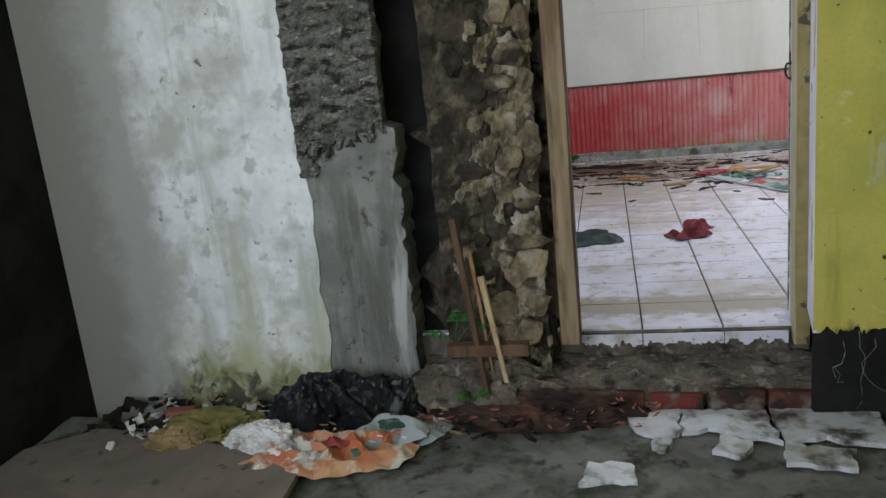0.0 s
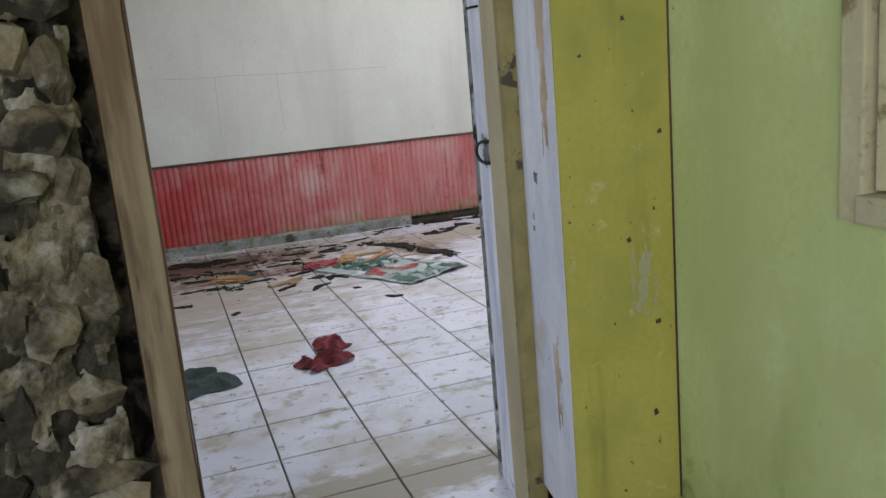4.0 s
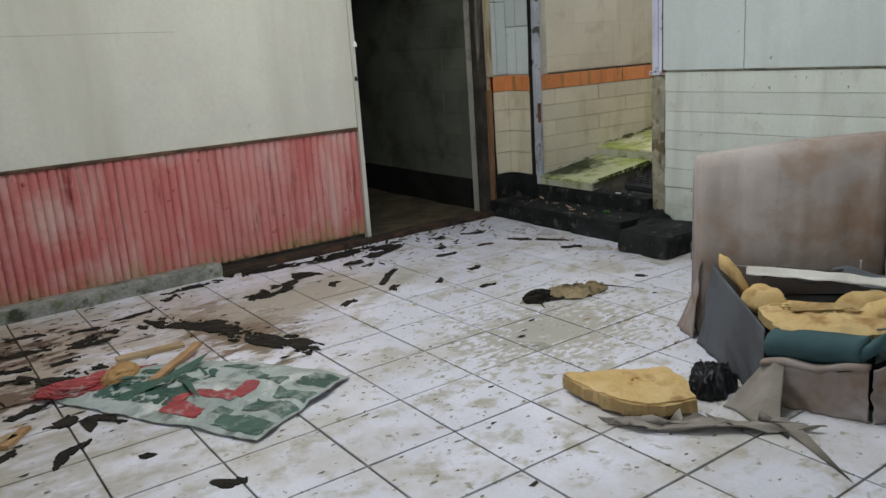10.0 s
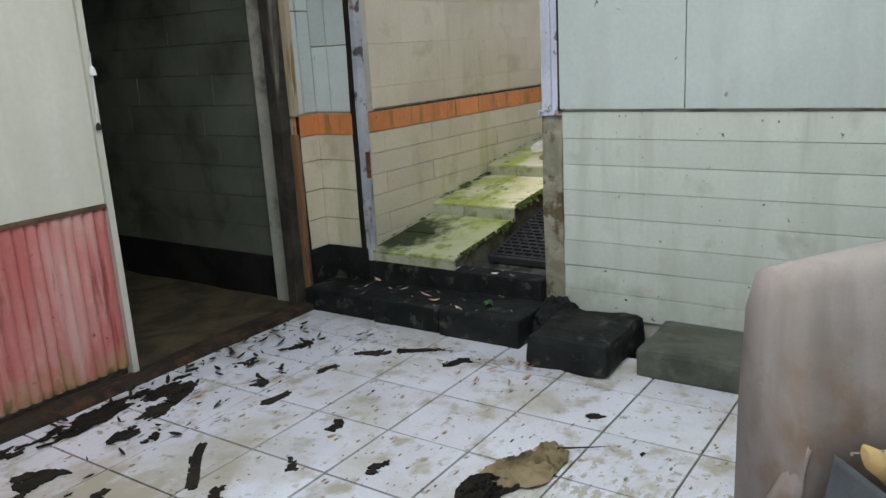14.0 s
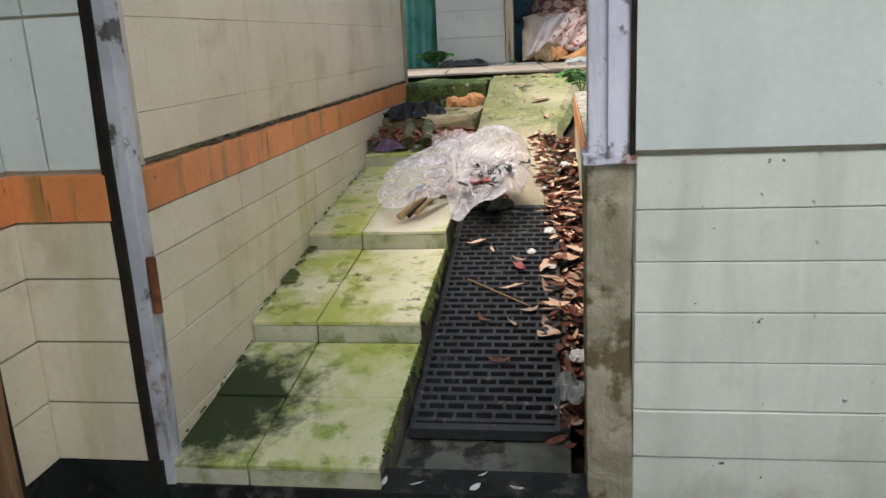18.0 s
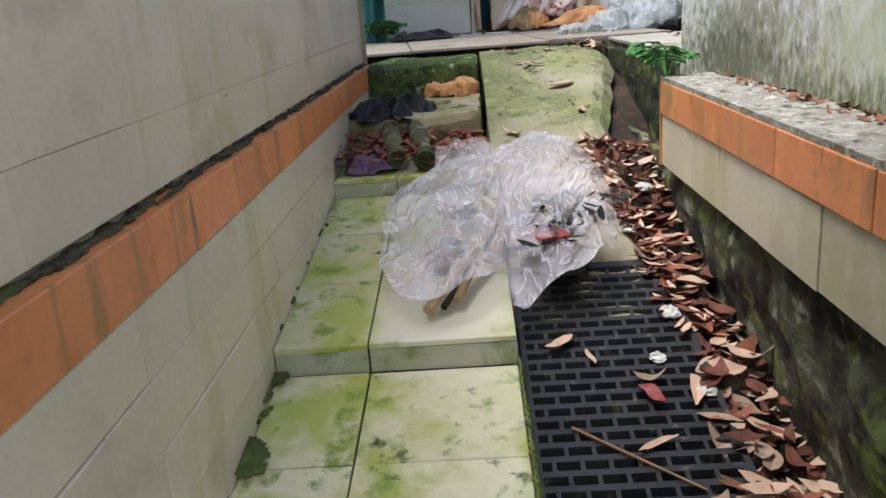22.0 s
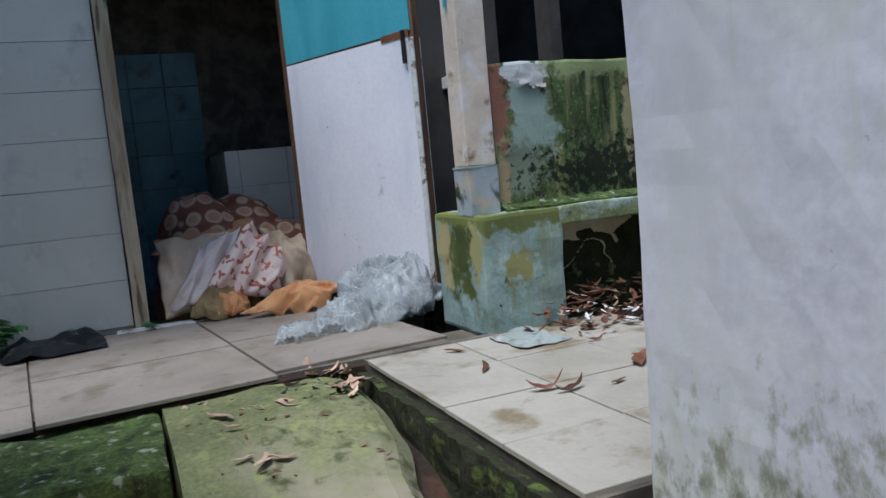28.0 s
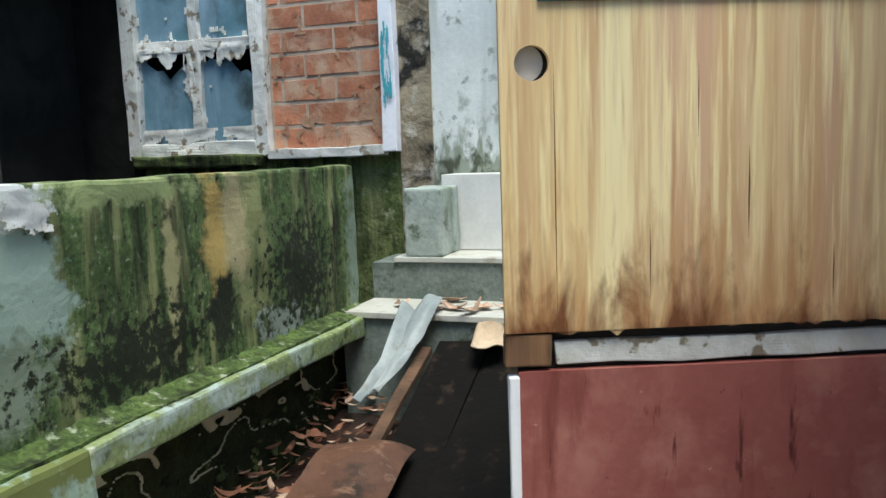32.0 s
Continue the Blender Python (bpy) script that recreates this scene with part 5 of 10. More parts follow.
w = extruded(bmesh.new(), [(0.651, 0.1)] + [(0.651 + 0.269 * k / 40, 0.1 + 0.03 * noise.noise(Vector((k * 0.23, 2, 0))) + 0.02 * noise.noise(Vector((k * 0.8, 5, 0)))) for k in range(1, 40)] + [(0.92, 0.11), (0.92, ROOF), (0.651, ROOF)], "y", 2.742, 2.7475)
wy = structure("wall_north_yellow", w, "yellow_wall", "mustard yellow wall with chipped paint beside the doorway")
part("bare_plaster", blotch(30, 70, lambda u, v: (0.8 + 0.08 * u, 2.7412, 0.55 + 0.2 * v), ragged(5, 5.0, 0.35), 0.001), "scuff_yellow", wy, "pale scuff where the yellow paint has gone")
part("joint", roughen(boxed(0.9155, 0.9195, 2.7395, 2.7425, 0.12, ROOF), 0.001, 30, 2, 12), "jamb_rot", wy, "dark cracked joint to the green wall")
part("wire_hook", rod(bmesh.new(), (0.905, 2.742, 1.37), (0.9, 2.715, 1.33), 0.003, sides=6), "iron", wy, "bent iron hook")
rnd = random.Random(41)
for k in range(9):
    x, z, w_ = rnd.uniform(0.67, 0.905), rnd.uniform(0.3, 1.45), rnd.uniform(0.004, 0.012)
    part("paint_chip", flake([(x, z), (x + w_, z + 0.3 * w_), (x + 0.8 * w_, z + w_ * 1.4), (x - 0.2 * w_, z + w_)], 0.0, 0.001, k, 0.002, 0.004), "jamb_rot", wy, "dark chip in the yellow paint").matrix_world = Matrix(((1, 0, 0, 0), (0, 0, -1, 2.7418), (0, 1, 0, 0), (0, 0, 0, 1)))
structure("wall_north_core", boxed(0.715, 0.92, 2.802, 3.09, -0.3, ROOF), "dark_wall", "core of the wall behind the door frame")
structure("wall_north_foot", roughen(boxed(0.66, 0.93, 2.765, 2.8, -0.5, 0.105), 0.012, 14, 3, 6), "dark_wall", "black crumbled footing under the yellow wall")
wr = structure("wall_reveal", extruded(bmesh.new(), [(0.65, 2.748), (0.689, 2.996), (0.712, 2.996), (0.671, 2.748)], "z", 0.09, ROOF), "reveal_white", "scraped bluish white door reveal")
for n_, m_, y0, y1, z0, z1, sd, lab in (("bare_wood", "cream_cloth", 2.842, 2.775, 0.9, 1.5, 3, "bare brown wood under the paint"), ("paint_chip", "edge_grey", 2.92, 2.885, 0.868, 0.9, 6, "dark chip in the paint"), ("paint_chip", "edge_grey", 2.945, 2.93, 0.757, 0.77, 8, "dark chip in the paint"), ("bare_wood", "cream_cloth", 2.85, 2.81, 0.3, 0.55, 9, "bare brown wood under the paint")):
    part(n_, blotch(24, 80, lambda u, v: (0.6488 + (y0 + u * (y1 - y0) - 2.748) * 0.157, y0 + u * (y1 - y0), z0 + v * (z1 - z0)), ragged(sd, 4.0, 0.5), 0.001), m_, wr, lab)
structure("wall_lintel", boxed(-0.2, 0.66, 2.95, 3.2, 2.12, ROOF), "yellow_wall", "wall over the doorway")
w = bmesh.new()
box(w, 0.92, 1.12, -2.4, 1.69, -0.5, ROOF)
box(w, 0.92, 1.12, 2.28, 3.1, -0.5, ROOF)
box(w, 0.92, 1.12, 1.69, 2.28, -0.5, 0.84)
box(w, 0.92, 1.12, 1.69, 2.28, 2.0, ROOF)
structure("wall_east_entrance", w, "green_wall", "pale lime green wall with damp at its foot")
# unseen box added beyond the window, only to shut out light
structure("wall_behind_window", boxed(2.2, 2.3, -2.4, 2.75, -0.5, ROOF), "dark_wall", "unseen wall added to keep the space beyond the window dark")
structure("ceiling_side", boxed(1.12, 2.4, -2.5, 2.75, ROOF, ROOF + 0.1), "ceiling", "unseen ceiling added to keep the space beyond the window dark", "ceiling")
structure("wall_side_south", boxed(1.12, 2.3, -2.5, -2.4, -0.5, ROOF), "dark_wall", "unseen end wall added to keep the space beyond the window dark")

# window with a wooden casement
win = tagged(new("window_1"), "dusty glass casement window in a pale yellow wooden frame", "window", "", "structure")
for n_, b in (("window_frame", (0.9, 1.06, 1.69, 1.735, 0.84, 2.0)), ("window_frame", (0.9, 1.06, 2.235, 2.28, 0.84, 2.0)), ("window_sill", (0.885, 1.06, 1.735, 2.235, 0.84, 0.885)), ("window_frame", (0.9, 1.06, 1.735, 2.235, 1.955, 2.0)),
              ("casement_rail", (0.915, 0.96, 1.745, 1.785, 0.89, 1.95)), ("casement_rail", (0.915, 0.96, 2.185, 2.225, 0.89, 1.95)), ("casement_rail", (0.915, 0.96, 1.785, 2.185, 0.89, 0.93)), ("casement_rail", (0.915, 0.96, 1.785, 2.185, 1.91, 1.95))):
    part(n_, boxed(*b, bev=0.004), "win_wood", win)
part("pane", boxed(0.932, 0.938, 1.785, 2.185, 0.93, 1.91), "dusty_glass", win, "dusty dark glass pane")

# step of bricks before the doorway
step = structure("door_step", roughen(surface(60, 16, lambda u, v: (-0.75 + u * 1.75, 2.83 + v * 0.27, -0.125 + 0.02 * noise.noise(Vector((u * 11, v * 5, 3))) + 0.012 * noise.noise(Vector((u * 40, v * 9, 5))) + 0.035 * v), 0.1), 0.006, 25), "grey_dirt", "dirt-covered step of old bricks under the doorway", "step")
rnd = random.Random(9)
x = -0.5
while x < 0.85:
    bm = boxed(x, x + 0.19, 2.8 + rnd.uniform(0, 0.012), 2.9, -0.225, -0.145 + rnd.uniform(-0.01, 0.01), bev=0.006)
    part("brick", roughen(bm, 0.006, 14, x, 1), "brick_red" if 0.0 < x < 0.25 or x < -0.25 else "brick_dull", step)
    x += 0.205
structure("threshold", roughen(boxed(-0.13, 0.64, 3.06, 3.12, -0.16, -0.016), 0.012, 14, 3, 6), "grey_dirt", "broken edge of the tiled floor at the doorway", "floor")

thr = bpy.data.objects["threshold"]
for a_, b_ in ((-0.125, 0.107), (0.111, 0.407), (0.411, 0.636)):
    part("tile_edge", blotch(40, 14, lambda u, v: (a_ + u * (b_ - a_), 3.05, -0.012 - 0.06 * v), lambda u, v: v < 0.62 + 0.3 * noise.noise(Vector((u * 5, a_ * 9, 1))) + 0.25 * noise.noise(Vector((u * 17, a_ * 9, 4))), 0.008), "floor_tile", thr, "broken white tile edge")

# ---- the setting: tiled room ----
floor = structure("floor", boxed(-2.2, 3.7, 3.08, 7.6, -0.3, -0.008), "grout", "white ceramic tile floor strewn with dirt and debris", "floor")
w = bmesh.new()
box(w, -2.3, 1.2, 3.05, 9.7, ROOF, ROOF + 0.1)
box(w, 2.8, 4.1, 3.05, 9.7, ROOF, ROOF + 0.1)
box(w, 1.2, 2.8, 3.05, 4.8, ROOF, ROOF + 0.1)
box(w, 1.2, 2.8, 6.4, 9.7, ROOF, ROOF + 0.1)
# unseen sheet, keeps the sun out above the added ceiling lamp
structure("roof_light", boxed(1.15, 2.85, 4.75, 6.45, ROOF + 0.1, ROOF + 0.13), "white_plastic", "unseen white sheet added over the ceiling hole to block the sun", "roof light")
structure("ceiling", w, "ceiling", "stained ceiling of the tiled room", "ceiling")
structure("wall_south", boxed(0.7, 4.0, 3.1, 3.24, -0.3, ROOF), "room_board", "pale wall behind the sofa corner")
structure("wall_south_stub", boxed(-2.3, -0.83, 3.2, 3.3, -0.3, ROOF), "room_board", "pale wall beside the doorway")
# unseen opening, made only for the west fill lamp
w = bmesh.new()
box(w, -2.3, -2.1, 3.3, 3.7, -0.3, ROOF)
box(w, -2.3, -2.1, 6.3, 7.6, -0.3, ROOF)
box(w, -2.3, -2.1, 3.7, 6.3, -0.3, 1.0)
box(w, -2.3, -2.1, 3.7, 6.3, 2.4, ROOF)
structure("wall_west", w, "cream_panel", "unseen wall with an added opening for a fill lamp")

wn_ = structure("wall_north", boxed(-2.3, 2.7, 7.56, 7.68, -0.3, ROOF), "concrete", "partition wall of the tiled room")
part("cream_board", boxed(-2.1, 2.695, 7.535, 7.56, 0.685, ROOF), "cream_panel", wn_, "smooth cream painted board")
part("trim_strip", boxed(-2.1, 2.697, 7.525, 7.56, 0.668, 0.684, bev=0.003), "jamb_rot", wn_, "dark thin wooden strip")
for pts in ([(0.0, 1.303), (0.25, 1.29), (0.5, 1.292), (0.77, 1.28), (1.1, 1.274), (1.4, 1.272), (1.7, 1.266)], [(0.37, 1.29), (0.366, 1.15), (0.362, 1.0), (0.358, 0.87)], [(0.822, 1.28), (0.828, 1.1), (0.834, 0.85)]):
    part("crack", extruded(bmesh.new(), [(x, z + 0.0016) for x, z in pts] + [(x, z - 0.0016) for x, z in pts[::-1]] if abs(pts[0][1] - pts[-1][1]) < 0.1 else [(x + 0.0014, z) for x, z in pts] + [(x - 0.0014, z) for x, z in pts[::-1]], "y", 7.5335, 7.5356), "cream_crack", wn_)


def corrugated(u, v):
    x = -2.1 + u * 4.79
    return (x, 7.548 - 0.016 * abs(math.cos(x * math.pi / 0.043)) ** 0.6, 0.05 + v * 0.617)


part("corrugated_panel", surface(1800, 2, corrugated, 0.004), "red_sheet", wn_, "faded red corrugated sheet, mossy along its foot")
part("end_trim", boxed(2.69, 2.715, 7.52, 7.69, -0.01, ROOF), "cream_panel", wn_)
structure("kerb_red_wall", roughen(boxed(-2.1, 1.75, 7.44, 7.54, -0.02, 0.07, bev=0.012), 0.012, 12, 2, 5), "kerb_grey", "low stained concrete kerb along the red panel", "kerb")
structure("kerb_rotten", roughen(boxed(1.75, 3.66, 7.45, 7.56, -0.02, 0.03, bev=0.01), 0.02, 14, 3, 5), "soil", "rotten black edge along the floor", "kerb")

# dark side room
# lintel above the view, added to cut light from the ceiling lamp
structure("lintel_dark_room", boxed(2.715, 3.61, 7.57, 7.68, 1.96, ROOF), "dark_wall", "unseen lintel added to keep lamp light out of the dark room")
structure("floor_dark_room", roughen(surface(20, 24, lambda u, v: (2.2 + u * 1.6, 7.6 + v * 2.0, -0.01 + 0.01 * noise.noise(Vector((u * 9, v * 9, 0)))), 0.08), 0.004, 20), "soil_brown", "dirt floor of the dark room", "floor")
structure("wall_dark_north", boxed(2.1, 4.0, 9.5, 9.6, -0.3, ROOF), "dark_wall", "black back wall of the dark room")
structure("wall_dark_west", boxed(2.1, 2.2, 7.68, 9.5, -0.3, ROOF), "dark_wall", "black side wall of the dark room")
wd = structure("wall_dark_east", boxed(3.74, 3.85, 7.76, 9.5, -0.3, ROOF), "grout", "grimy tiled wall just inside the dark room, tiles darkened for its gloom")

part("black_foot", roughen(boxed(3.715, 3.735, 7.78, 9.48, -0.02, 0.2), 0.008, 9, 2, 6), "dark_wall", wd, "black foot of the tiled wall")

# corner pier between dark room and corridor
cp = structure("wall_corner_pier", boxed(3.69, 3.98, 7.54, 7.76, -0.2, ROOF), "grout_pale", "tiled corner pier with an orange tile band")
structure("wall_corner_return", boxed(3.862, 4.0, 7.31, 7.54, -0.2, ROOF), "grout_pale", "tiled return wall by the passage opening")
w = boxed(3.685, 3.88, 7.53, 7.6, -0.02, 0.258)
box(w, 3.852, 3.9, 7.29, 7.535, -0.02, 0.258)
structure("pier_foot", roughen(w, 0.008, 9, 5, 4), "wet_stone", "black damp masonry foot of the corner pier", "kerb")
jm = thing("broken_door_frame", "rotten dark wooden door frame of the dark room", "door frame", "", "structure")
# black strip gives the gap between frame and tiles its shade
part("rotten_seam", roughen(boxed(3.7, 3.716, 7.518, 7.545, 0.2, ROOF), 0.006, 12, 7, 9), "bark", jm, "black strip standing in for the dark gap beside the rotten frame")
part("upright", roughen(boxed(3.61, 3.672, 7.53, 7.6, 0.0, ROOF, bev=0.005), 0.006, 7, 4, 3), "jamb_dark", jm)
part("upright", roughen(boxed(3.675, 3.705, 7.5, 7.55, 0.9, ROOF, bev=0.004), 0.008, 6, 6, 3), "jamb_wood", jm, "split pale batten")
part("upright", roughen(boxed(3.66, 3.688, 7.5, 7.54, 0.0, 0.82, bev=0.004), 0.004, 6, 7, 3), "jamb_brown", jm)

# east wall
we = structure("wall_east", boxed(3.91, 4.05, 3.1, 6.28, -0.3, ROOF), "grout_pale", "pale tiled wall behind the sofa, boarded above")
for a, b in ((3.1, 4.02), (4.024, 4.846), (4.85, 5.788), (5.792, 6.28)):
    part("board", boxed(3.885, 3.91, a, b, 0.912, 1.9), "room_board", we)
    part("board", boxed(3.885, 3.91, a, b, 1.905, ROOF), "room_board", we)
part("peeled_patch", boxed(3.894, 3.91, 4.03, 4.845, 0.4, 0.9), "peel", we, "peeled ochre patch with flaking paint")
column = structure("wall_opening_column", roughen(boxed(3.9, 4.02, 6.28, 6.37, -0.1, 0.9, bev=0.012), 0.012, 13, 8, 4), "rough_col", "rough stained concrete stub at the passage opening")

# steps of black stone up into the passage
ks = structure("step_black_stone", boxed(3.86, 3.96, 6.37, 7.31, -0.2, 0.2), "wet_stone", "wet black step up into the passage", "step")
for i, (a, b) in enumerate(((6.34, 6.72), (6.73, 7.08), (7.09, 7.5))):
    part("stone", roughen(boxed(3.6 + 0.012 * i, 3.87, a, b, -0.02, 0.115 - 0.006 * i, bev=0.008), 0.004, 12, i, 3), "wet_stone", ks)
structure("stone_block_black", roughen(boxed(3.47, 3.86, 5.92, 6.24, -0.01, 0.125, bev=0.03), 0.02, 9, 11, 4), "wet_stone", "rough black stone block at the foot of the tiled wall", "stone block")
structure("stone_block_green", roughen(boxed(3.56, 3.9, 5.3, 5.85, -0.01, 0.105, bev=0.02), 0.01, 9, 14, 4), "green_stone", "algae-green concrete block at the foot of the tiled wall", "stone block")
structure("stone_rubble", heap(3.81, 6.27, 0.0, 0.1, 0.1, 0.13, 0.06, 9, 3), "wet_stone", "black rubble at the foot of the opening column", "rubble")

# ---- the setting: stepped passage ----
wl = structure("wall_passage_left", boxed(3.9, 7.07, 7.325, 7.48, -0.3, 2.36), "grout_pale", "cream tiled passage wall with an orange tile band")
part("end_board", boxed(7.07, 7.095, 7.3, 7.5, 0.5, 2.36), "jamb_wood", wl)
part("dirt_ledge", blotch(330, 5, lambda u, v: (3.92 + u * 3.15, 7.3 + v * 0.024, 0.897 + 0.012 * max(-0.2, noise.noise(Vector((u * 70, v * 2, 0)))) * v), lambda u, v: noise.noise(Vector((u * 24, v * 2.5, 1))) + 0.35 * noise.noise(Vector((u * 150, v * 4, 2))) > -0.42 + 0.55 * (1 - v), 0.004), "seam_dirt", wl, "dark dirt on the ledge over the tiles")

RAMP = [(3.9, 0.17), (4.12, 0.18), (5.35, 0.46), (6.0, 0.65), (6.7, 0.81), (7.05, 0.885), (7.55, 0.895)]


def ramp_z(x):
    return float(np.interp(x, [p[0] for p in RAMP], [p[1] for p in RAMP]))


def ramp_sheet(x0, x1, y0, y1, lift, rough_, cells=60):
    return surface(cells, 8, lambda u, v: (x0 + u * (x1 - x0), y0 + v * (y1 - y0), ramp_z(x0 + u * (x1 - x0)) + lift + rough_ * noise.noise(Vector((u * 14, v * 4, 2)))), 0.25)


def ramp_edge(x):
    return float(np.interp(x, [5.2, 6.3, 6.9, 7.55], [6.44, 6.4, 6.275, 6.24])) + 0.02 * noise.noise(Vector((x * 6, 0, 3)))


structure("ramp_concrete", surface(70, 14, lambda u, v: (5.2 + u * 2.35, ramp_edge(5.2 + u * 2.35) * (1 - v) + 6.81 * v, ramp_z(5.2 + u * 2.35) - 0.05 * max(0.0, 1 - v * 7) ** 2 + 0.012 * noise.noise(Vector((u * 14, v * 5, 2)))), 0.25), "green_concrete", "algae-green concrete ramp up to the platform", "ramp")
structure("ramp_under_mat", ramp_sheet(3.95, 5.25, 6.4, 6.81, -0.025, 0.004), "wet_concrete", "wet dark concrete under the rubber mat", "ramp")
structure("gutter", ramp_sheet(3.95, 7.5, 6.24, 6.45, -0.09, 0.03), "soil", "leaf-filled gutter beside the ramp", "gutter")
FLIGHT = [(3.87, 4.43, 0.25, 0.315), (4.43, 5.0, 0.375, 0.435), (5.0, 5.88, 0.495, 0.585), (5.88, 6.3, 0.64, 0.66)]
flight = []
for i, (a, b, z0, z1) in enumerate(FLIGHT):
    bm = extruded(bmesh.new(), [(a + 0.012, -0.2), (b + 0.02, -0.2), (b + 0.02, z1 - 0.012), (a + 0.012, z0 - 0.012)], "y", 6.815, 7.3)
    flight.append(structure("stair_tread", bm, "grout", "shallow tread of moss-stained yellow tiles", "step"))
part("moss_film", blotch(80, 20, lambda u, v: (4.45 + u * 0.54, 7.29 - 0.14 * v, 0.3935 + 0.06 * u * 0.94), lambda u, v: noise.noise(Vector((u * 5, v * 3, 6))) + 0.6 * noise.noise(Vector((u * 14, v * 5, 6))) > 1.3 * v + 0.1, 0.0015), "moss_tread", flight[1], "dark moss along the wall")
part("moss_fringe", blotch(150, 10, lambda u, v: (4.44 + u * 0.56, 6.806 - 0.012 * v - 0.006 * noise.noise(Vector((u * 60, v * 3, 1))), 0.388 + 0.06 * u - 0.05 * v), lambda u, v: noise.noise(Vector((u * 16, v, 2))) + 0.5 * noise.noise(Vector((u * 50, v * 2, 2))) > 1.1 * v - 0.5, 0.004), "moss_green", flight[1], "green moss fringe beside the mat")
part("moss_fringe", blotch(150, 10, lambda u, v: (3.9 + u * 0.52, 6.806 - 0.012 * v - 0.006 * noise.noise(Vector((u * 60, v * 3, 5))), 0.264 + 0.06 * u - 0.05 * v), lambda u, v: noise.noise(Vector((u * 16, v, 7))) + 0.5 * noise.noise(Vector((u * 50, v * 2, 7))) > 1.1 * v - 0.3, 0.004), "moss_tread", flight[0], "dark moss fringe beside the mat")
for ob, (a, b, z0, z1) in zip(flight[:3], FLIGHT):
    part("moss_line", blotch(140, 8, lambda u, v: (a + 0.01 + u * (b - a - 0.02), 7.302 - 0.035 * v, z0 + 0.0045 + (z1 - z0) * u + 0.006 * (1 - v)), lambda u, v: noise.noise(Vector((u * 9 + a, v, 3))) + 0.6 * noise.noise(Vector((u * 30 + a, v * 2, 3))) > 1.2 * v - 0.15, 0.003), "moss_tread", ob, "dark moss along the wall foot")
structure("slab_step", roughen(boxed(6.27, 6.95, 6.83, 7.29, 0.3, 0.765, bev=0.03), 0.025, 7, 3, 4), "slab", "rough pale concrete slab step", "step")
structure("moss_riser", roughen(boxed(6.93, 7.5, 6.82, 7.32, 0.3, 0.885, bev=0.02), 0.02, 8, 6, 4), "moss_bank", "moss-covered riser below the platform", "step")

lw = structure("wall_low_right", boxed(4.02, 5.72, 6.2, 6.345, 0.655, 0.878), "grout_pale", "low tiled wall with an orange tile band")
part("ledge_mortar", roughen(surface(90, 8, lambda u, v: (4.02 + u * 1.71, 6.17 + v * 0.19, 0.886 + 0.006 * noise.noise(Vector((u * 40, v * 5, 1))) * (1 - v ** 4)), -0.012), 0.002, 40), "ledge", lw, "crumbling mortar ledge")
structure("foundation_right", roughen(surface(90, 30, lambda u, v: (4.02 + u * 3.3, 6.3 + 0.03 * noise.noise(Vector((u * 14, v * 4, 1))), -0.2 + v * 0.86), 0.02), 0.012, 16), "foundation", "dark mossy rubble foundation under the low wall")
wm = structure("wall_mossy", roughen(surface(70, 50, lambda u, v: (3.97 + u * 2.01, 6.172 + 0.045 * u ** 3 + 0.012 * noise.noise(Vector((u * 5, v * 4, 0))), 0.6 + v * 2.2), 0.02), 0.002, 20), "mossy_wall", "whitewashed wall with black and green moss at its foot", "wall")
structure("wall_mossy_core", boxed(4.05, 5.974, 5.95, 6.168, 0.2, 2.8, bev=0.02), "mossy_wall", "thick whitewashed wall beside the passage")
structure("wall_yard_west", boxed(5.82, 5.96, 3.0, 5.95, 0.2, 2.8), "mossy_wall", "whitewashed wall of the small yard")

# ---- the setting: platform and wash rooms ----
pf = structure("platform", boxed(7.47, 8.95, 5.9, 7.6, 0.2, 0.908), "grout", "raised platform floored with large dusty tiles", "floor")
# soil-dark strip holds the shadow below the overhanging tiles
part("platform_edge", roughen(boxed(7.42, 7.5, 6.21, 7.6, 0.85, 0.9), 0.006, 12, 3, 3), "soil", pf, "broken edge under the tiles, the overhang's shadow in its dark colour")
pr = structure("platform_right", boxed(6.2, 7.5, 5.35, 6.2, 0.2, 0.905), "grout", "raised walk of pale floor tiles beside the ramp", "floor")
part("mossy_side", roughen(surface(40, 14, lambda u, v: (6.2 + u * 1.25, 6.205 + 0.01 * noise.noise(Vector((u * 9, v * 3, 0))), 0.3 + v * 0.58), 0.03), 0.012, 18), "moss_dark", pr, "black mossy side of the walk")

structure("yard_ground", roughen(surface(40, 60, lambda u, v: (6.0 + u * 1.7, 3.4 + v * 2.2, 0.885 + 0.34 * max(0.0, (0.62 - v)) ** 1.1 + 0.03 * noise.noise(Vector((u * 7, v * 9, 0)))), 0.2), 0.012, 20), "yard_soil", "dark soil of the narrow yard, covered with litter", "ground")

ft = structure("wall_far_tiled", boxed(8.74, 8.9, 6.83, 7.36, 0.85, 2.75), "grout_pale", "white tiled wall panel beside the wash room doorway")
w = bmesh.new()
box(w, 8.85, 8.98, 5.11, 5.98, 0.85, 2.75)
box(w, 8.85, 8.98, 4.9, 5.11, 1.57, 2.75)
box(w, 8.85, 8.98, 4.9, 5.11, 0.85, 1.0)
structure("wall_far_right", w, "brown_wall", "dark brown wall with a black opening beyond the door")
structure("wall_far_lintel", boxed(8.74, 8.9, 5.98, 6.83, 2.65, 2.75), "brown_wall", "wall over the wash room doorway")
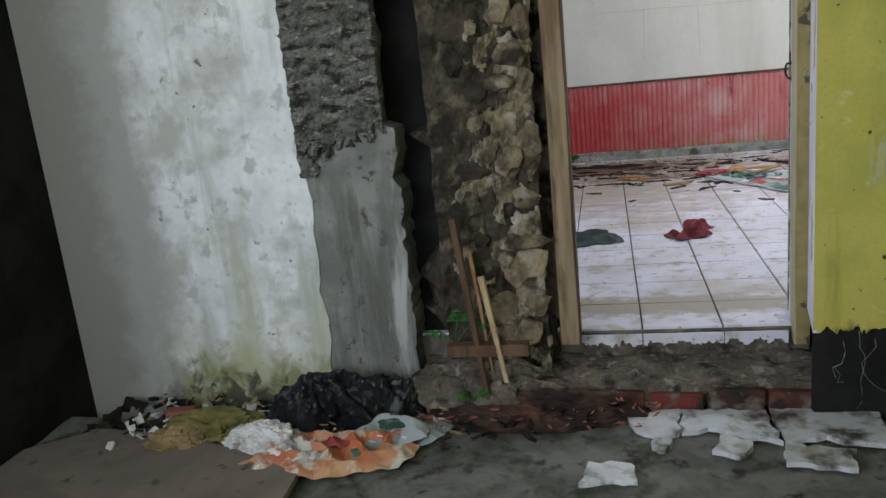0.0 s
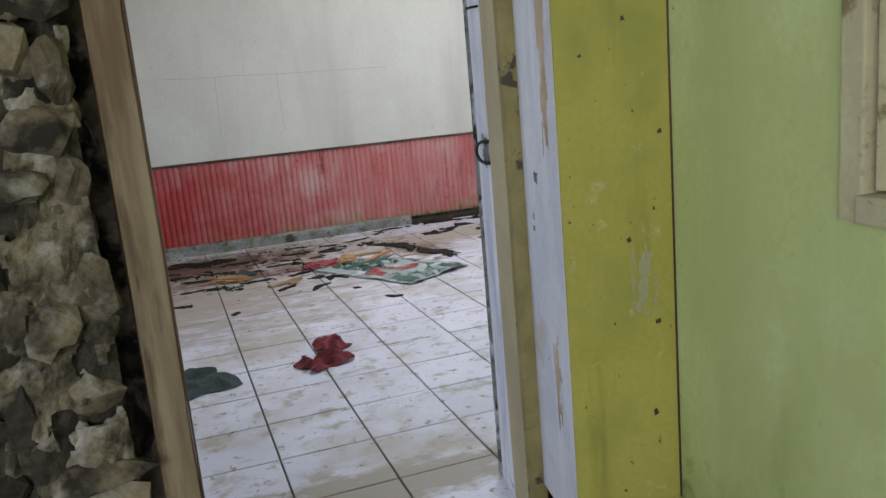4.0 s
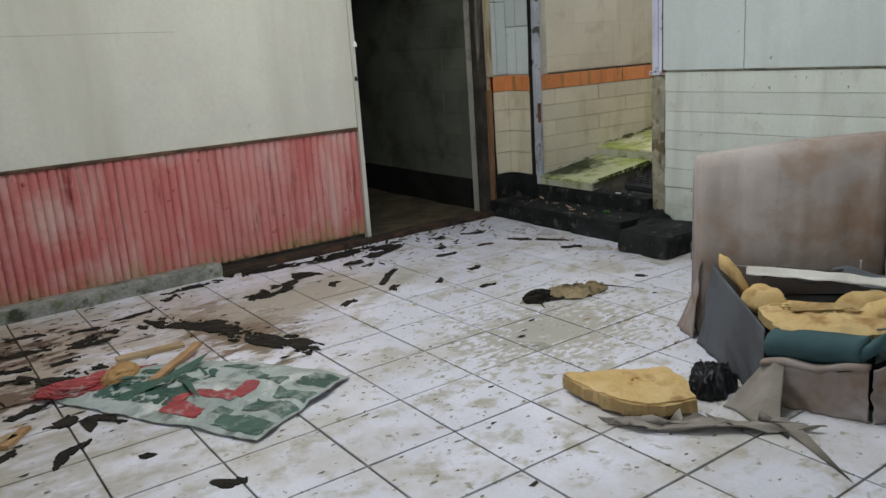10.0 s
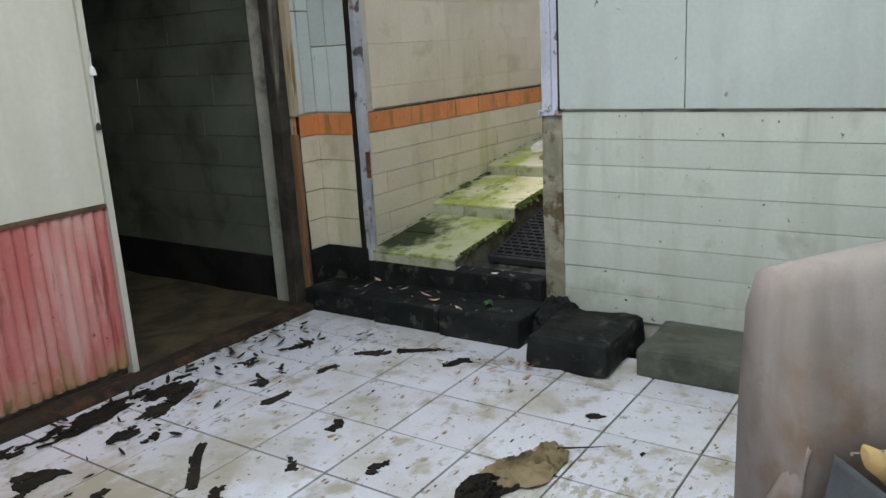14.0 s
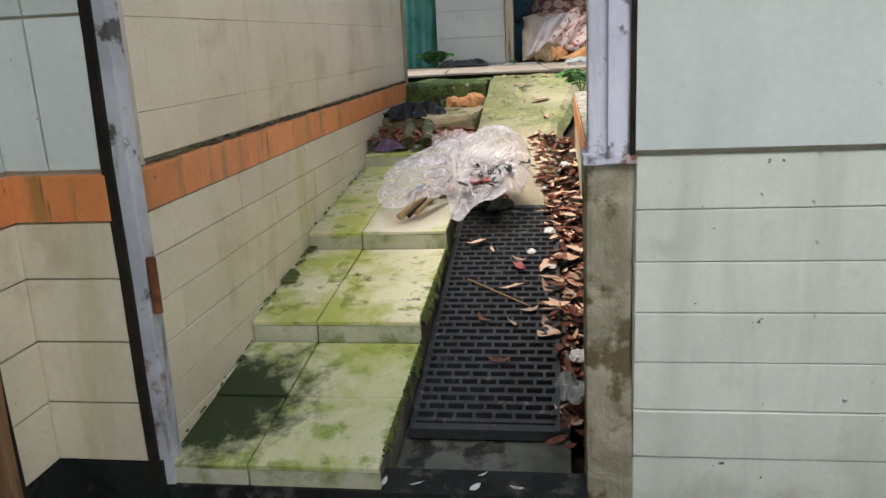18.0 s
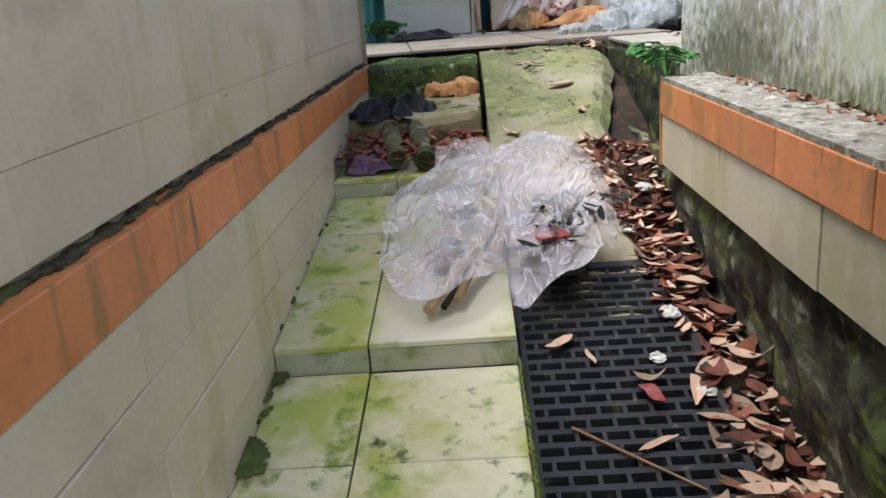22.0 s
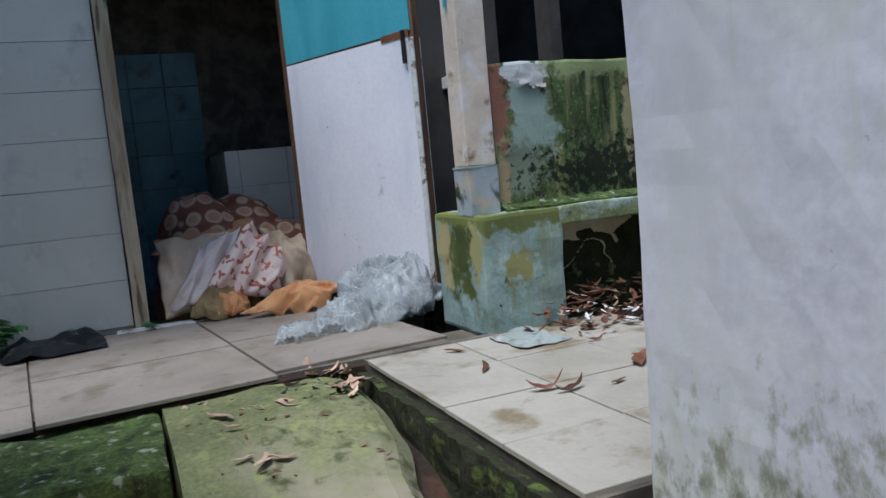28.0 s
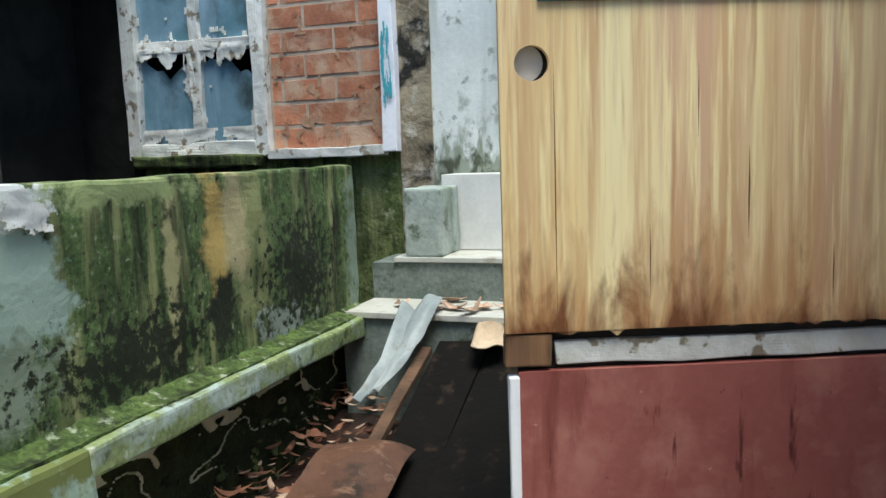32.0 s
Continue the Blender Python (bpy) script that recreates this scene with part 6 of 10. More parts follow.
structure("wall_wash_back", boxed(10.2, 10.3, 5.0, 7.5, 0.85, 2.75), "grout", "blue tiled back wall of the wash room")
wb = structure("wall_wash_left", boxed(8.9, 10.3, 6.86, 6.95, 0.85, 2.75), "grout", "blue tiled side wall of the wash room")
structure("wall_wash_right", boxed(8.98, 10.3, 5.0, 5.1, 0.85, 2.75), "dark_wall", "dark side wall of the wash room")
structure("floor_wash", boxed(8.95, 10.3, 5.0, 6.9, 0.6, 0.9), "wet_concrete", "dark wet floor of the wash room", "floor")
structure("ceiling_wash", boxed(8.85, 10.4, 3.6, 7.6, 2.75, 2.85), "ceiling", "ceiling of the dark wash rooms", "ceiling")
# out-of-view roof, added to dim the tiled panel and bedding
structure("canopy", boxed(7.95, 11.0, 6.55, 8.75, 2.86, 2.95), "ceiling", "unseen roof added to shade the wash room front", "roof")
structure("wall_tub", boxed(9.35, 10.15, 5.2, 6.28, 0.9, 1.655), "grout_pale", "low tiled wall of a water tub in the wash room")
structure("wall_north_far", boxed(7.07, 11.0, 8.6, 8.75, 0.2, 2.75), "concrete", "wall closing the yard")
structure("wall_east_far", boxed(10.9, 11.0, 7.0, 8.6, 0.2, 2.75), "concrete", "wall closing the yard")
structure("platform_side", boxed(7.07, 11.0, 7.6, 8.6, 0.2, 0.88), "concrete", "dirty floor beside the platform", "floor")

# block, post, parapet
mb = structure("masonry_block", roughen(boxed(7.49, 7.9, 5.43, 5.742, 0.88, 1.305, bev=0.015), 0.008, 9, 4, 8), "block_face", "mossy turquoise masonry block beside the platform", "block")
ps = thing("post", "peeling cream post on a bluish base", "post", "", "structure")
part("shaft", roughen(boxed(7.56, 7.67, 5.63, 5.74, 1.47, 2.8, bev=0.006), 0.004, 10, 3, 4), "post", ps)
part("base", roughen(boxed(7.557, 7.673, 5.627, 5.743, 1.3, 1.47, bev=0.006), 0.004, 10, 5, 3), "base_blue", ps, "bluish white post base")
part("blue_paint", blotch(20, 60, lambda u, v: (7.57 + 0.09 * u, 5.7445, 1.95 + 0.6 * v), ragged(71, 3.0, 0.5), 0.002), "leaf_blue", ps, "remains of blue paint")
part("blue_line", roughen(boxed(7.5545, 7.6755, 5.6245, 5.7455, 1.465, 1.4695), 0.002, 30, 2, 4), "block", ps, "thin faded blue paint line over the base")
pp_ = structure("wall_parapet", roughen(boxed(7.573, 7.68, 4.06, 5.628, 1.3, 1.815, bev=0.01), 0.008, 9, 3, 24), "parapet_face", "parapet overgrown with dark green moss")
part("ledge", roughen(boxed(7.488, 7.6, 4.09, 5.44, 1.24, 1.306, bev=0.008), 0.007, 11, 4, 10), "ledge_green", pp_, "projecting mossy ledge")
part("moss_bank", roughen(surface(160, 8, lambda u, v: (7.512 + 0.066 * v, 4.08 + u * 1.54, 1.303 + 0.02 * v ** 2 + 0.01 * noise.noise(Vector((u * 45, v * 2, 1))) * v), 0.01), 0.003, 40), "moss_bank", pp_, "moss in the angle of the ledge")


part("white_patch", blotch(60, 30, lambda u, v: (7.562 + 0.006 * noise.noise(Vector((u * 3, v * 3, 5.5))), 5.555 - u * 0.155, 1.72 + v * 0.088), ragged(8, 3.4, 0.7), 0.002), "flake_white", pp_, "flake of white paint")
# deep shade beneath the ledge is put into the wall's black colour
wu = structure("wall_under_parapet", boxed(7.6, 7.68, 4.09, 5.43, 0.8, 1.24), "ledge_gloom", "wall with scraps of pale paint, the shade under the ledge painted black")


def scraps(u, v):
    p = Vector((u * 7 + 0.6 * noise.noise(Vector((u * 11, v * 4, 2))), v * 2.2 + 0.6 * noise.noise(Vector((u * 9, v * 4, 8))), 5))
    body = noise.noise(p) + 0.45 * noise.noise(p * 3.1) > 1.5 * v - 0.35 + 0.5 * u
    vein = abs(noise.noise(p * 0.8 + Vector((3, 1, 4)))) < 0.014 and v < 0.7
    return body or vein


part("paint_scrap", blotch(260, 70, lambda u, v: (7.595, 5.42 - 1.25 * u, 1.238 - 0.27 * v), scraps, 0.003), "paint_scrap", wu, "pale paint hanging in scraps")
part("moss_patch", blotch(120, 50, lambda u, v: (7.596, 5.42 - 1.2 * u, 1.1 - 0.25 * v), lambda u, v: noise.noise(Vector((u * 22, v * 7, 15))) + 0.6 * noise.noise(Vector((u * 60, v * 16, 15))) > 0.42, 0.003), "parapet", wu, "dark moss on the black wall")
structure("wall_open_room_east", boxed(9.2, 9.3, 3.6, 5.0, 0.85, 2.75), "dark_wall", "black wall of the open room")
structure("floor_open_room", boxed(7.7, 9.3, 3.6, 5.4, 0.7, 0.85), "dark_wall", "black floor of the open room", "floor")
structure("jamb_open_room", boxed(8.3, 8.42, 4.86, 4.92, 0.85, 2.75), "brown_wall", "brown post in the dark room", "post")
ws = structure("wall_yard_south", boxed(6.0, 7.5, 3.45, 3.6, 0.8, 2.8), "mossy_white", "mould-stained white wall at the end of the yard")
# black wall in place of a dark void
structure("wall_window_left", boxed(8.85, 9.3, 3.45, 3.6, 0.8, 2.8), "dark_wall", "black wall standing in for the dark void beside the broken window")
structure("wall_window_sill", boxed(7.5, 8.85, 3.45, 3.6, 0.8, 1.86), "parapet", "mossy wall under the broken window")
# black box added so that no sky shows through the panes
structure("wall_behind_broken_window", boxed(7.5, 9.3, 2.5, 2.6, 0.8, 2.8), "dark_wall", "black wall added behind the broken window to block the sky")
structure("wall_behind_window_side", boxed(9.2, 9.3, 2.6, 3.45, 0.8, 2.8), "dark_wall", "black side wall added behind the broken window to block the sky")
structure("wall_behind_window_end", boxed(7.5, 7.6, 2.6, 3.44, 0.8, 2.8), "dark_wall", "black end wall added behind the broken window to block the sky")
structure("ceiling_behind_window", boxed(7.5, 9.3, 2.5, 3.6, 2.8, 2.88), "dark_wall", "black ceiling added behind the broken window to block the sky", "ceiling")

# ---- things: doorway and entrance room ----
df = tagged(new("door_1"), "open doorway with a weathered wooden frame and white inner jamb", "door", "", "structure")
part("frame_post", roughen(boxed(-0.197, -0.128, 2.945, 3.03, -0.01, 2.12, bev=0.004), 0.004, 5, 2, 4), "jamb_worn", df, "split pale wooden post")
part("frame_post", roughen(boxed(-0.205, -0.15, 3.032, 3.1, -0.01, 2.12, bev=0.004), 0.004, 5, 3, 4), "jamb_brown", df, "brown bare wooden post")
part("bare_face", roughen(boxed(-0.127, -0.123, 2.95, 3.1, -0.01, 2.1), 0.002, 5, 3, 5), "jamb_rot", df, "dark bare wood on the inner face")
part("frame_stop", roughen(boxed(0.653, 0.699, 2.998, 3.021, -0.05, 2.12, bev=0.003), 0.003, 5, 4, 4), "jamb_olive", df, "olive painted stop")
part("frame_post", roughen(boxed(0.653, 0.699, 3.024, 3.108, -0.06, 2.12, bev=0.003), 0.003, 5, 5, 4), "jamb_beige", df, "beige painted post")
part("frame_head", boxed(-0.2, 0.696, 2.965, 3.05, 2.07, 2.12, bev=0.003), "jamb_wood", df)
leaf = part("white_jamb", roughen(extruded(bmesh.new(), [(0.657, 3.112), (0.681, 3.25), (0.699, 3.25), (0.699, 3.112)], "z", -0.01, 2.12), 0.003, 6, 6, 5), "door_white", df, "flaking white painted jamb")
part("jamb_edge", roughen(boxed(0.678, 0.699, 3.252, 3.272, 0.0, 2.1, bev=0.002), 0.003, 6, 6, 3), "edge_grey", leaf, "dark mottled edge")
part("paint_loss", blotch(34, 60, lambda u, v: (0.6555 + 0.017 * u * 0.8, 3.114 + 0.075 * u, 0.885 + 0.1 * v), ragged(4, 3.4, 0.4), 0.0015), "edge_grey", leaf, "grey patch round the handle")
hb = bmesh.new()
HR = [(3.114 + 0.062 * math.sin(math.pi * i / 16) ** 0.7, 0.932 + 0.026 * math.cos(math.pi * i / 16)) for i in range(17)]
for (ya, za), (yb, zb) in zip(HR, HR[1:]):
    rod(hb, (0.648, ya, za), (0.648, yb, zb), 0.0042, sides=8)
for _, z_ in (HR[0], HR[-1]):
    rod(hb, (0.648, 3.114, z_), (0.664, 3.114, z_), 0.0048, sides=8)
part("ring_handle", hb, "iron", leaf, "dark iron ring handle", True)
part("latch_pin", rod(bmesh.new(), (0.664, 3.13, 1.28), (0.63, 3.13, 1.275), 0.003), "iron", leaf)

bag = thing("rubbish_bag", "torn black plastic bag on the entrance floor", "plastic bag")
part("bag_body", crumpled(bag_lobe(-1.08, 2.73, -0.215, 0.24, 0.13, 0.17, 3.0, 0, 1.6, 0.35, 150, 50), 3, 0.09, 0.05, 9.0), "black_plastic", bag)
part("bag_fold", crumpled(bag_lobe(-0.88, 2.74, -0.215, 0.15, 0.1, 0.15, 8.0, 30, 1.6, 0.35, 110, 40), 7, 0.08, 0.05, 11.0), "black_plastic", bag)
cpk = thing("snack_wrapper", "crumpled orange and red printed wrapper on the floor", "wrapper")
part("film", cloth(-1.0, 2.46, -0.215, 0.62, 0.28, 8, 0.05, 3.0, 8, 40, 0.3), "packaging", cpk)
for k, (x, y, a, b, t, m_) in enumerate(((-1.16, 2.45, 0.12, 0.08, 20, "paper"), (-0.98, 2.5, 0.1, 0.05, -10, "banner_red"), (-0.86, 2.44, 0.09, 0.07, 30, "banner_green"), (-1.05, 2.4, 0.12, 0.05, 5, "paper"))):
    part("print", cloth(x, y, -0.188, a, b, t, 0.02, k + 2.0, 14, 14, 0.5), m_, cpk)
solid("plastic_sheet", cloth(-0.75, 2.62, -0.21, 0.3, 0.24, 25, 0.03, 5.0, 7, 20, 0.3), "grey_plastic", "scrap of cloudy plastic sheet beside the rubbish", "plastic sheet")
solid("crumpled_paper", heap(-1.27, 2.53, -0.215, 0.13, 0.09, 0.07, 0.06, 20, 4), "paper", "crumpled pale newspaper on the rubbish", "paper")
solid("crumpled_paper", heap(-1.25, 2.75, -0.215, 0.07, 0.05, 0.05, 0.06, 20, 6), "paper", "small crumpled white paper scrap", "paper")
solid("old_rag", heap(-1.5, 2.62, -0.215, 0.2, 0.09, 0.08, 0.05, 12, 9), "olive_cloth", "olive brown rag in the rubbish", "rag")
solid("old_rag", heap(-1.62, 2.52, -0.215, 0.12, 0.08, 0.06, 0.05, 12, 11), "brown_cloth", "stiff brown rag in the rubbish", "rag")
rl = thing("paper_roll", "white paper roll with a pink end lying on rubbish", "paper roll")
part("roll", rod(bmesh.new(), (-0.97, 2.8, -0.13), (-0.79, 2.74, -0.15), 0.014), "paper", rl)
part("roll_end", rod(bmesh.new(), (-0.985, 2.805, -0.128), (-0.97, 2.8, -0.13), 0.0145), "pink", rl, "pink end")
solid("drink_can", rod(bmesh.new(), (-1.78, 2.75, -0.195), (-1.67, 2.77, -0.195), 0.028, sides=14), "red_panel", "dented dull red drink can in the rubbish", "can")
solid("grey_board", extruded(bmesh.new(), [(-2.22, 1.4), (-1.0, 1.5), (-1.05, 2.3), (-1.3, 2.44), (-1.6, 2.56), (-2.0, 2.62), (-2.22, 2.45)], "z", -0.213, -0.19), "cardboard", "large damp grey-brown board lying on the floor", "board")
rnd = random.Random(21)
litter = bmesh.new()
for i in range(150):
    x, y = rnd.uniform(-2.1, -0.3), rnd.uniform(2.55, 2.93)
    s = rnd.uniform(0.008, 0.035)
    made = bmesh.ops.create_cube(litter, size=1.0, matrix=pose(x, y, -0.21 + s * 0.3, rnd.uniform(-40, 40), rnd.uniform(-40, 40), rnd.uniform(0, 180)) @ Matrix.Diagonal((s * 2, s, s * 0.35, 1)))
solid("floor_litter", litter, "bark", "small dark scraps and crumbs along the wall foot", "litter", "", "stuff")
litter = bmesh.new()
for i in range(70):
    x, y = rnd.uniform(-1.95, -0.6), rnd.uniform(2.45, 2.93)
    s = rnd.uniform(0.01, 0.035)
    bmesh.ops.create_cube(litter, size=1.0, matrix=pose(x, y, -0.205 + s * 0.3, rnd.uniform(-40, 40), rnd.uniform(-40, 40), rnd.uniform(0, 180)) @ Matrix.Diagonal((s * 2, s, s * 0.2, 1)))
solid("paper_scraps", litter, "paper", "torn pale scraps among the rubbish", "litter", "", "stuff")
for a, b, r, m_ in (((-0.55, 2.82, 0.53), (-0.455, 2.72, -0.15), 0.015, "jamb_rot"), ((-0.46, 2.8, 0.32), (-0.385, 2.72, -0.06), 0.013, "stick_pale"), ((-0.5, 2.84, 0.4), (-0.43, 2.76, -0.14), 0.008, "stick")):
    solid("broken_lath", roughen(rod(bmesh.new(), a, b, r, r * 0.7, 6), 0.003, 20, r * 100), m_, "splintered wooden lath leaning on the rubble pier", "stick", "laths on the pier")
solid("plank_scrap", boxed(-0.6, -0.3, 2.74, 2.79, 0.03, 0.075, bev=0.004), "jamb_rot", "short dusty plank lying across the pier foot", "plank")
solid("pier_rubble", roughen(heap(-0.5, 2.82, -0.16, 0.26, 0.09, 0.12, 0.1, 10, 5), 0.02, 12), "grey_dirt", "heap of dirt and rubble at the pier foot", "rubble")


def weed(cx, cy, z, n_, length, seed, name="weed", material="fern", label="small green weed", leaflets=7):
    """A tuft of arching fronds with paired leaflets."""
    r_ = random.Random(seed)
    plant = thing(name, label, "plant")
    for k in range(n_):
        ang, lean, ln = r_.uniform(0, 6.28), r_.uniform(0.5, 1.0), length * r_.uniform(0.65, 1.1)
        bm = bmesh.new()
        d = Vector((math.cos(ang), math.sin(ang), 0))
        side = Vector((-d.y, d.x, 0))

        def along(t):
            return Vector((cx, cy, z)) + d * ln * lean * t + Vector((0, 0, ln * (1.7 * t - 1.25 * t * t)))
        for i in range(6):
            rod(bm, along(i / 6), along((i + 1) / 6), 0.0016, sides=5)
        frond = part("frond", bm, material, plant)
        for i in range(2, leaflets + 2):
            t = i / (leaflets + 1.5)
            w_ = ln * 0.34 * math.sin(math.pi * min(t, 0.95)) ** 0.7
            p = along(t)
            for sgn in (-1, 1):
                tip = p + side * sgn * w_ + d * w_ * 0.5 - Vector((0, 0, w_ * 0.25))
                mid = (p + tip) / 2 + Vector((0, 0, 0.006))
                h = d * w_ * (0.34 if material == "fern" else 0.2)
                lb = bmesh.new()
                vs = [lb.verts.new(q) for q in (p, mid + h, tip, mid - h)]
                f = lb.faces.new(vs)
                ex = bmesh.ops.extrude_face_region(lb, geom=[f])
                for v in ex["geom"]:
                    if isinstance(v, bmesh.types.BMVert):
                        v.co.z -= 0.0012
                part("leaflet", lb, material, frond)
    return plant


weed(-0.58, 2.8, 0.05, 4, 0.2, 3, "seedling", label="small bright green seedling by the rubble pier", leaflets=3)
weed(-0.52, 2.72, -0.14, 7, 0.08, 5, "grass_tuft", label="tuft of green weeds at the step", leaflets=4)
# remains of a tiled floor in the entrance room
tl = thing("broken_floor_tiles", "broken dirty white floor tiles remaining on the concrete", "tile")
for i, o in enumerate(([(0.05, 2.64), (0.12, 2.6), (0.2, 2.62), (0.212, 2.79), (0.03, 2.785)], [(0.22, 2.62), (0.3, 2.66), (0.42, 2.6), (0.512, 2.57), (0.515, 2.79), (0.218, 2.79)], [(0.522, 2.56), (0.66, 2.6), (0.74, 2.55), (0.86, 2.56), (0.86, 2.78), (0.522, 2.79)],
                       [(0.3, 2.5), (0.4, 2.46), (0.42, 2.57), (0.33, 2.6)], [(-0.12, 2.3), (0.06, 2.32), (0.03, 2.42), (-0.1, 2.42)], [(0.5, 2.42), (0.7, 2.4), (0.72, 2.52), (0.53, 2.54)], [(0.1, 2.52), (0.16, 2.5), (0.18, 2.57), (0.11, 2.58)])):
    part("tile_shard", extruded(bmesh.new(), jagged(o, i, 0.012, 0.03), "z", -0.225, -0.207), "shard", tl)
rnd = random.Random(33)
for i in range(4):
    p = Vector((0.74 + 0.048 * i, 2.735, 0.1 - 0.06 * rnd.random()))
    rb = bmesh.new()
    aim = Vector((rnd.uniform(-0.5, 0.5), -0.35, -1.0))
    for k in range(9):
        q = p + aim.normalized() * rnd.uniform(0.025, 0.042)
        rod(rb, p, q, 0.001 - 0.00007 * k, sides=5)
        p = q
        aim += Vector((rnd.uniform(-0.9, 0.9), rnd.uniform(-0.35, 0.25), rnd.uniform(-0.2, 0.55)))
        if p.z < -0.19:
            break
    solid("dry_root", rb, "edge_grey", "thin dry root hanging from the footing", "root", "roots at the footing")
solid("soil_mound", roughen(heap(-0.3, 2.77, -0.235, 0.34, 0.09, 0.1, 0.12, 10, 5), 0.012, 18), "yard_soil", "reddish-black soil heaped before the step", "soil")
solid("soil_crumbs", leaf_mass(120, lambda r: (r.uniform(-0.75, 0.15), r.uniform(2.6, 2.8), -0.2 + r.uniform(0, 0.05)), (0.012, 0.05), 23), "red_leaf", "reddish leaf crumbs and bark before the step", "litter", "", "stuff")
solid("wall_foot_litter", leaf_mass(150, lambda r: (r.uniform(-1.9, -0.5), 2.93 - 0.4 * r.random() ** 1.4, -0.2 + r.uniform(0, 0.04)), (0.015, 0.06), 29), "rag_paper", "brown and tan scraps in the rubbish along the wall", "litter", "", "stuff")
sf = thing("torn_film", "torn translucent sheet with green print on the rubbish", "plastic sheet")
part("film", cloth(-0.79, 2.6, -0.2, 0.26, 0.24, 20, 0.05, 9.0, 6, 30, 0.25), "sheet_grey", sf)
part("print", cloth(-0.8, 2.6, -0.165, 0.09, 0.1, 30, 0.02, 4.0, 9, 16, 0.5), "banner_green", sf, "faded green print")

# ---- things: tiled room ----
def strip(name, pts, th, material, label, category, group="", z=0.0, seed=1, amount=0.008, step=0.022):
    return solid(name, extruded(bmesh.new(), jagged(pts, seed, amount, step), "z", z, z + th), material, label, category, group)


bn = thing("banner", "crumpled silver banner printed in green and red on the floor", "banner")


def on_banner(u, v, lift=0.0):
    a, b = Vector((0.72, 6.28)).lerp(Vector((1.13, 5.52)), u), Vector((0.92, 6.46)).lerp(Vector((1.57, 5.74)), u) + Vector((0.085, 0.08)) * 4 * u * (1 - u)
    p = a.lerp(b, v)
    p.x += 0.02 * noise.noise(Vector((u * 5, v * 5, 2)))
    p.y += 0.02 * noise.noise(Vector((u * 5, v * 5, 8)))
    q = Vector((p.x * 5, p.y * 6, 1))
    zz = 0.006 + 0.022 * (1 - min(1, 2.2 * abs(noise.noise(q)))) * (1 - abs(2 * v - 1) ** 3) + 0.006 * (1 - min(1, 2.5 * abs(noise.noise(q * 2.7))))
    return (p.x, p.y, zz + lift)


part("sheet", surface(40, 22, on_banner, 0.002), "banner", bn)


def print_on(u0, u1, v0, v1, material, seed, skew=0.0):
    part("print", surface(10, 6, lambda a, b: on_banner(u0 + a * (u1 - u0) + 0.02 * noise.noise(Vector((b * 3, seed, 0))) + skew * b, v0 + b * (v1 - v0) + 0.02 * noise.noise(Vector((a * 3, seed, 4))), 0.0025), 0.0008), material, bn)


print_on(0.0, 0.17, 0.52, 0.98, "banner_red", 1)
print_on(0.5, 0.68, 0.08, 0.22, "banner_red", 2)
print_on(0.5, 0.56, 0.2, 0.42, "banner_red", 3)
print_on(0.52, 0.72, 0.36, 0.46, "banner_red", 4)
print_on(0.68, 0.74, 0.4, 0.6, "banner_red", 12)
for u0, u1, v0, v1, sd in ((0.76, 0.98, 0.04, 0.2, 5), (0.8, 0.99, 0.3, 0.44, 6), (0.84, 0.99, 0.5, 0.62, 7), (0.7, 0.82, 0.66, 0.76, 8), (0.86, 0.98, 0.72, 0.92, 9), (0.5, 0.64, 0.84, 0.93, 10), (0.72, 0.78, 0.2, 0.3, 11), (0.62, 0.72, 0.72, 0.8, 13)):
    print_on(u0, u1, v0, v1, "banner_green", sd)
rnd = random.Random(12)
for row, v in enumerate((0.16, 0.34, 0.52, 0.7)):
    u = 0.14 + 0.02 * row
    while u < 0.48:
        w_ = rnd.uniform(0.018, 0.034)
        print_on(u, u + w_, v, v + 0.1, "banner_ink", 20 + 40 * row + u, 0.006)
        u += w_ + 0.012
solid("red_wrapper", heap(0.8, 6.33, 0.012, 0.13, 0.06, 0.03, 0.03, 14, 3, turn=-15), "banner_red", "crushed red and white wrapper on the banner", "wrapper")
solid("foam_lump", heap(0.94, 6.31, 0.015, 0.085, 0.042, 0.05, 0.02, 9, 8, turn=35, sharp=0.4), "bread_tan", "tan lump of baked-looking foam on the banner", "foam")
for p, q, w_, m_, lab in (((0.98, 6.55), (1.24, 6.53), 0.045, "stick_pale", "flat pale wooden offcut on the tiles"), ((1.0, 6.16), (1.27, 6.44), 0.032, "stick", "short brown wooden offcut on the banner"), ((0.52, 6.02), (0.6, 6.13), 0.03, "stick", "small yellowish wooden offcut"), ((0.4, 6.02), (0.56, 6.09), 0.045, "stick_pale", "split pale wood scrap")):
    d = Vector((q[0] - p[0], q[1] - p[1], 0))
    nrm = Vector((-d.y, d.x, 0)).normalized() * w_ / 2
    strip("wood_scrap", [(p[0] + nrm.x, p[1] + nrm.y), (q[0] + nrm.x, q[1] + nrm.y), (q[0] - nrm.x, q[1] - nrm.y), (p[0] - nrm.x, p[1] - nrm.y)], 0.014, m_, lab, "wood scrap", z=0.02 if "banner" in lab else 0.001, seed=int(p[0] * 90), amount=0.003, step=0.05)
solid("brown_scrap", heap(0.2, 6.37, 0.0, 0.12, 0.06, 0.03, 0.04, 16, 12, turn=-20), "stick", "torn orange-brown scrap on the tiles", "scrap")
solid("dark_rag", cloth(0.27, 6.47, 0.0, 0.22, 0.12, 10, 0.03, 8, 12, 14), "green_cloth", "dark stiff rag on the dirty tiles", "rag")

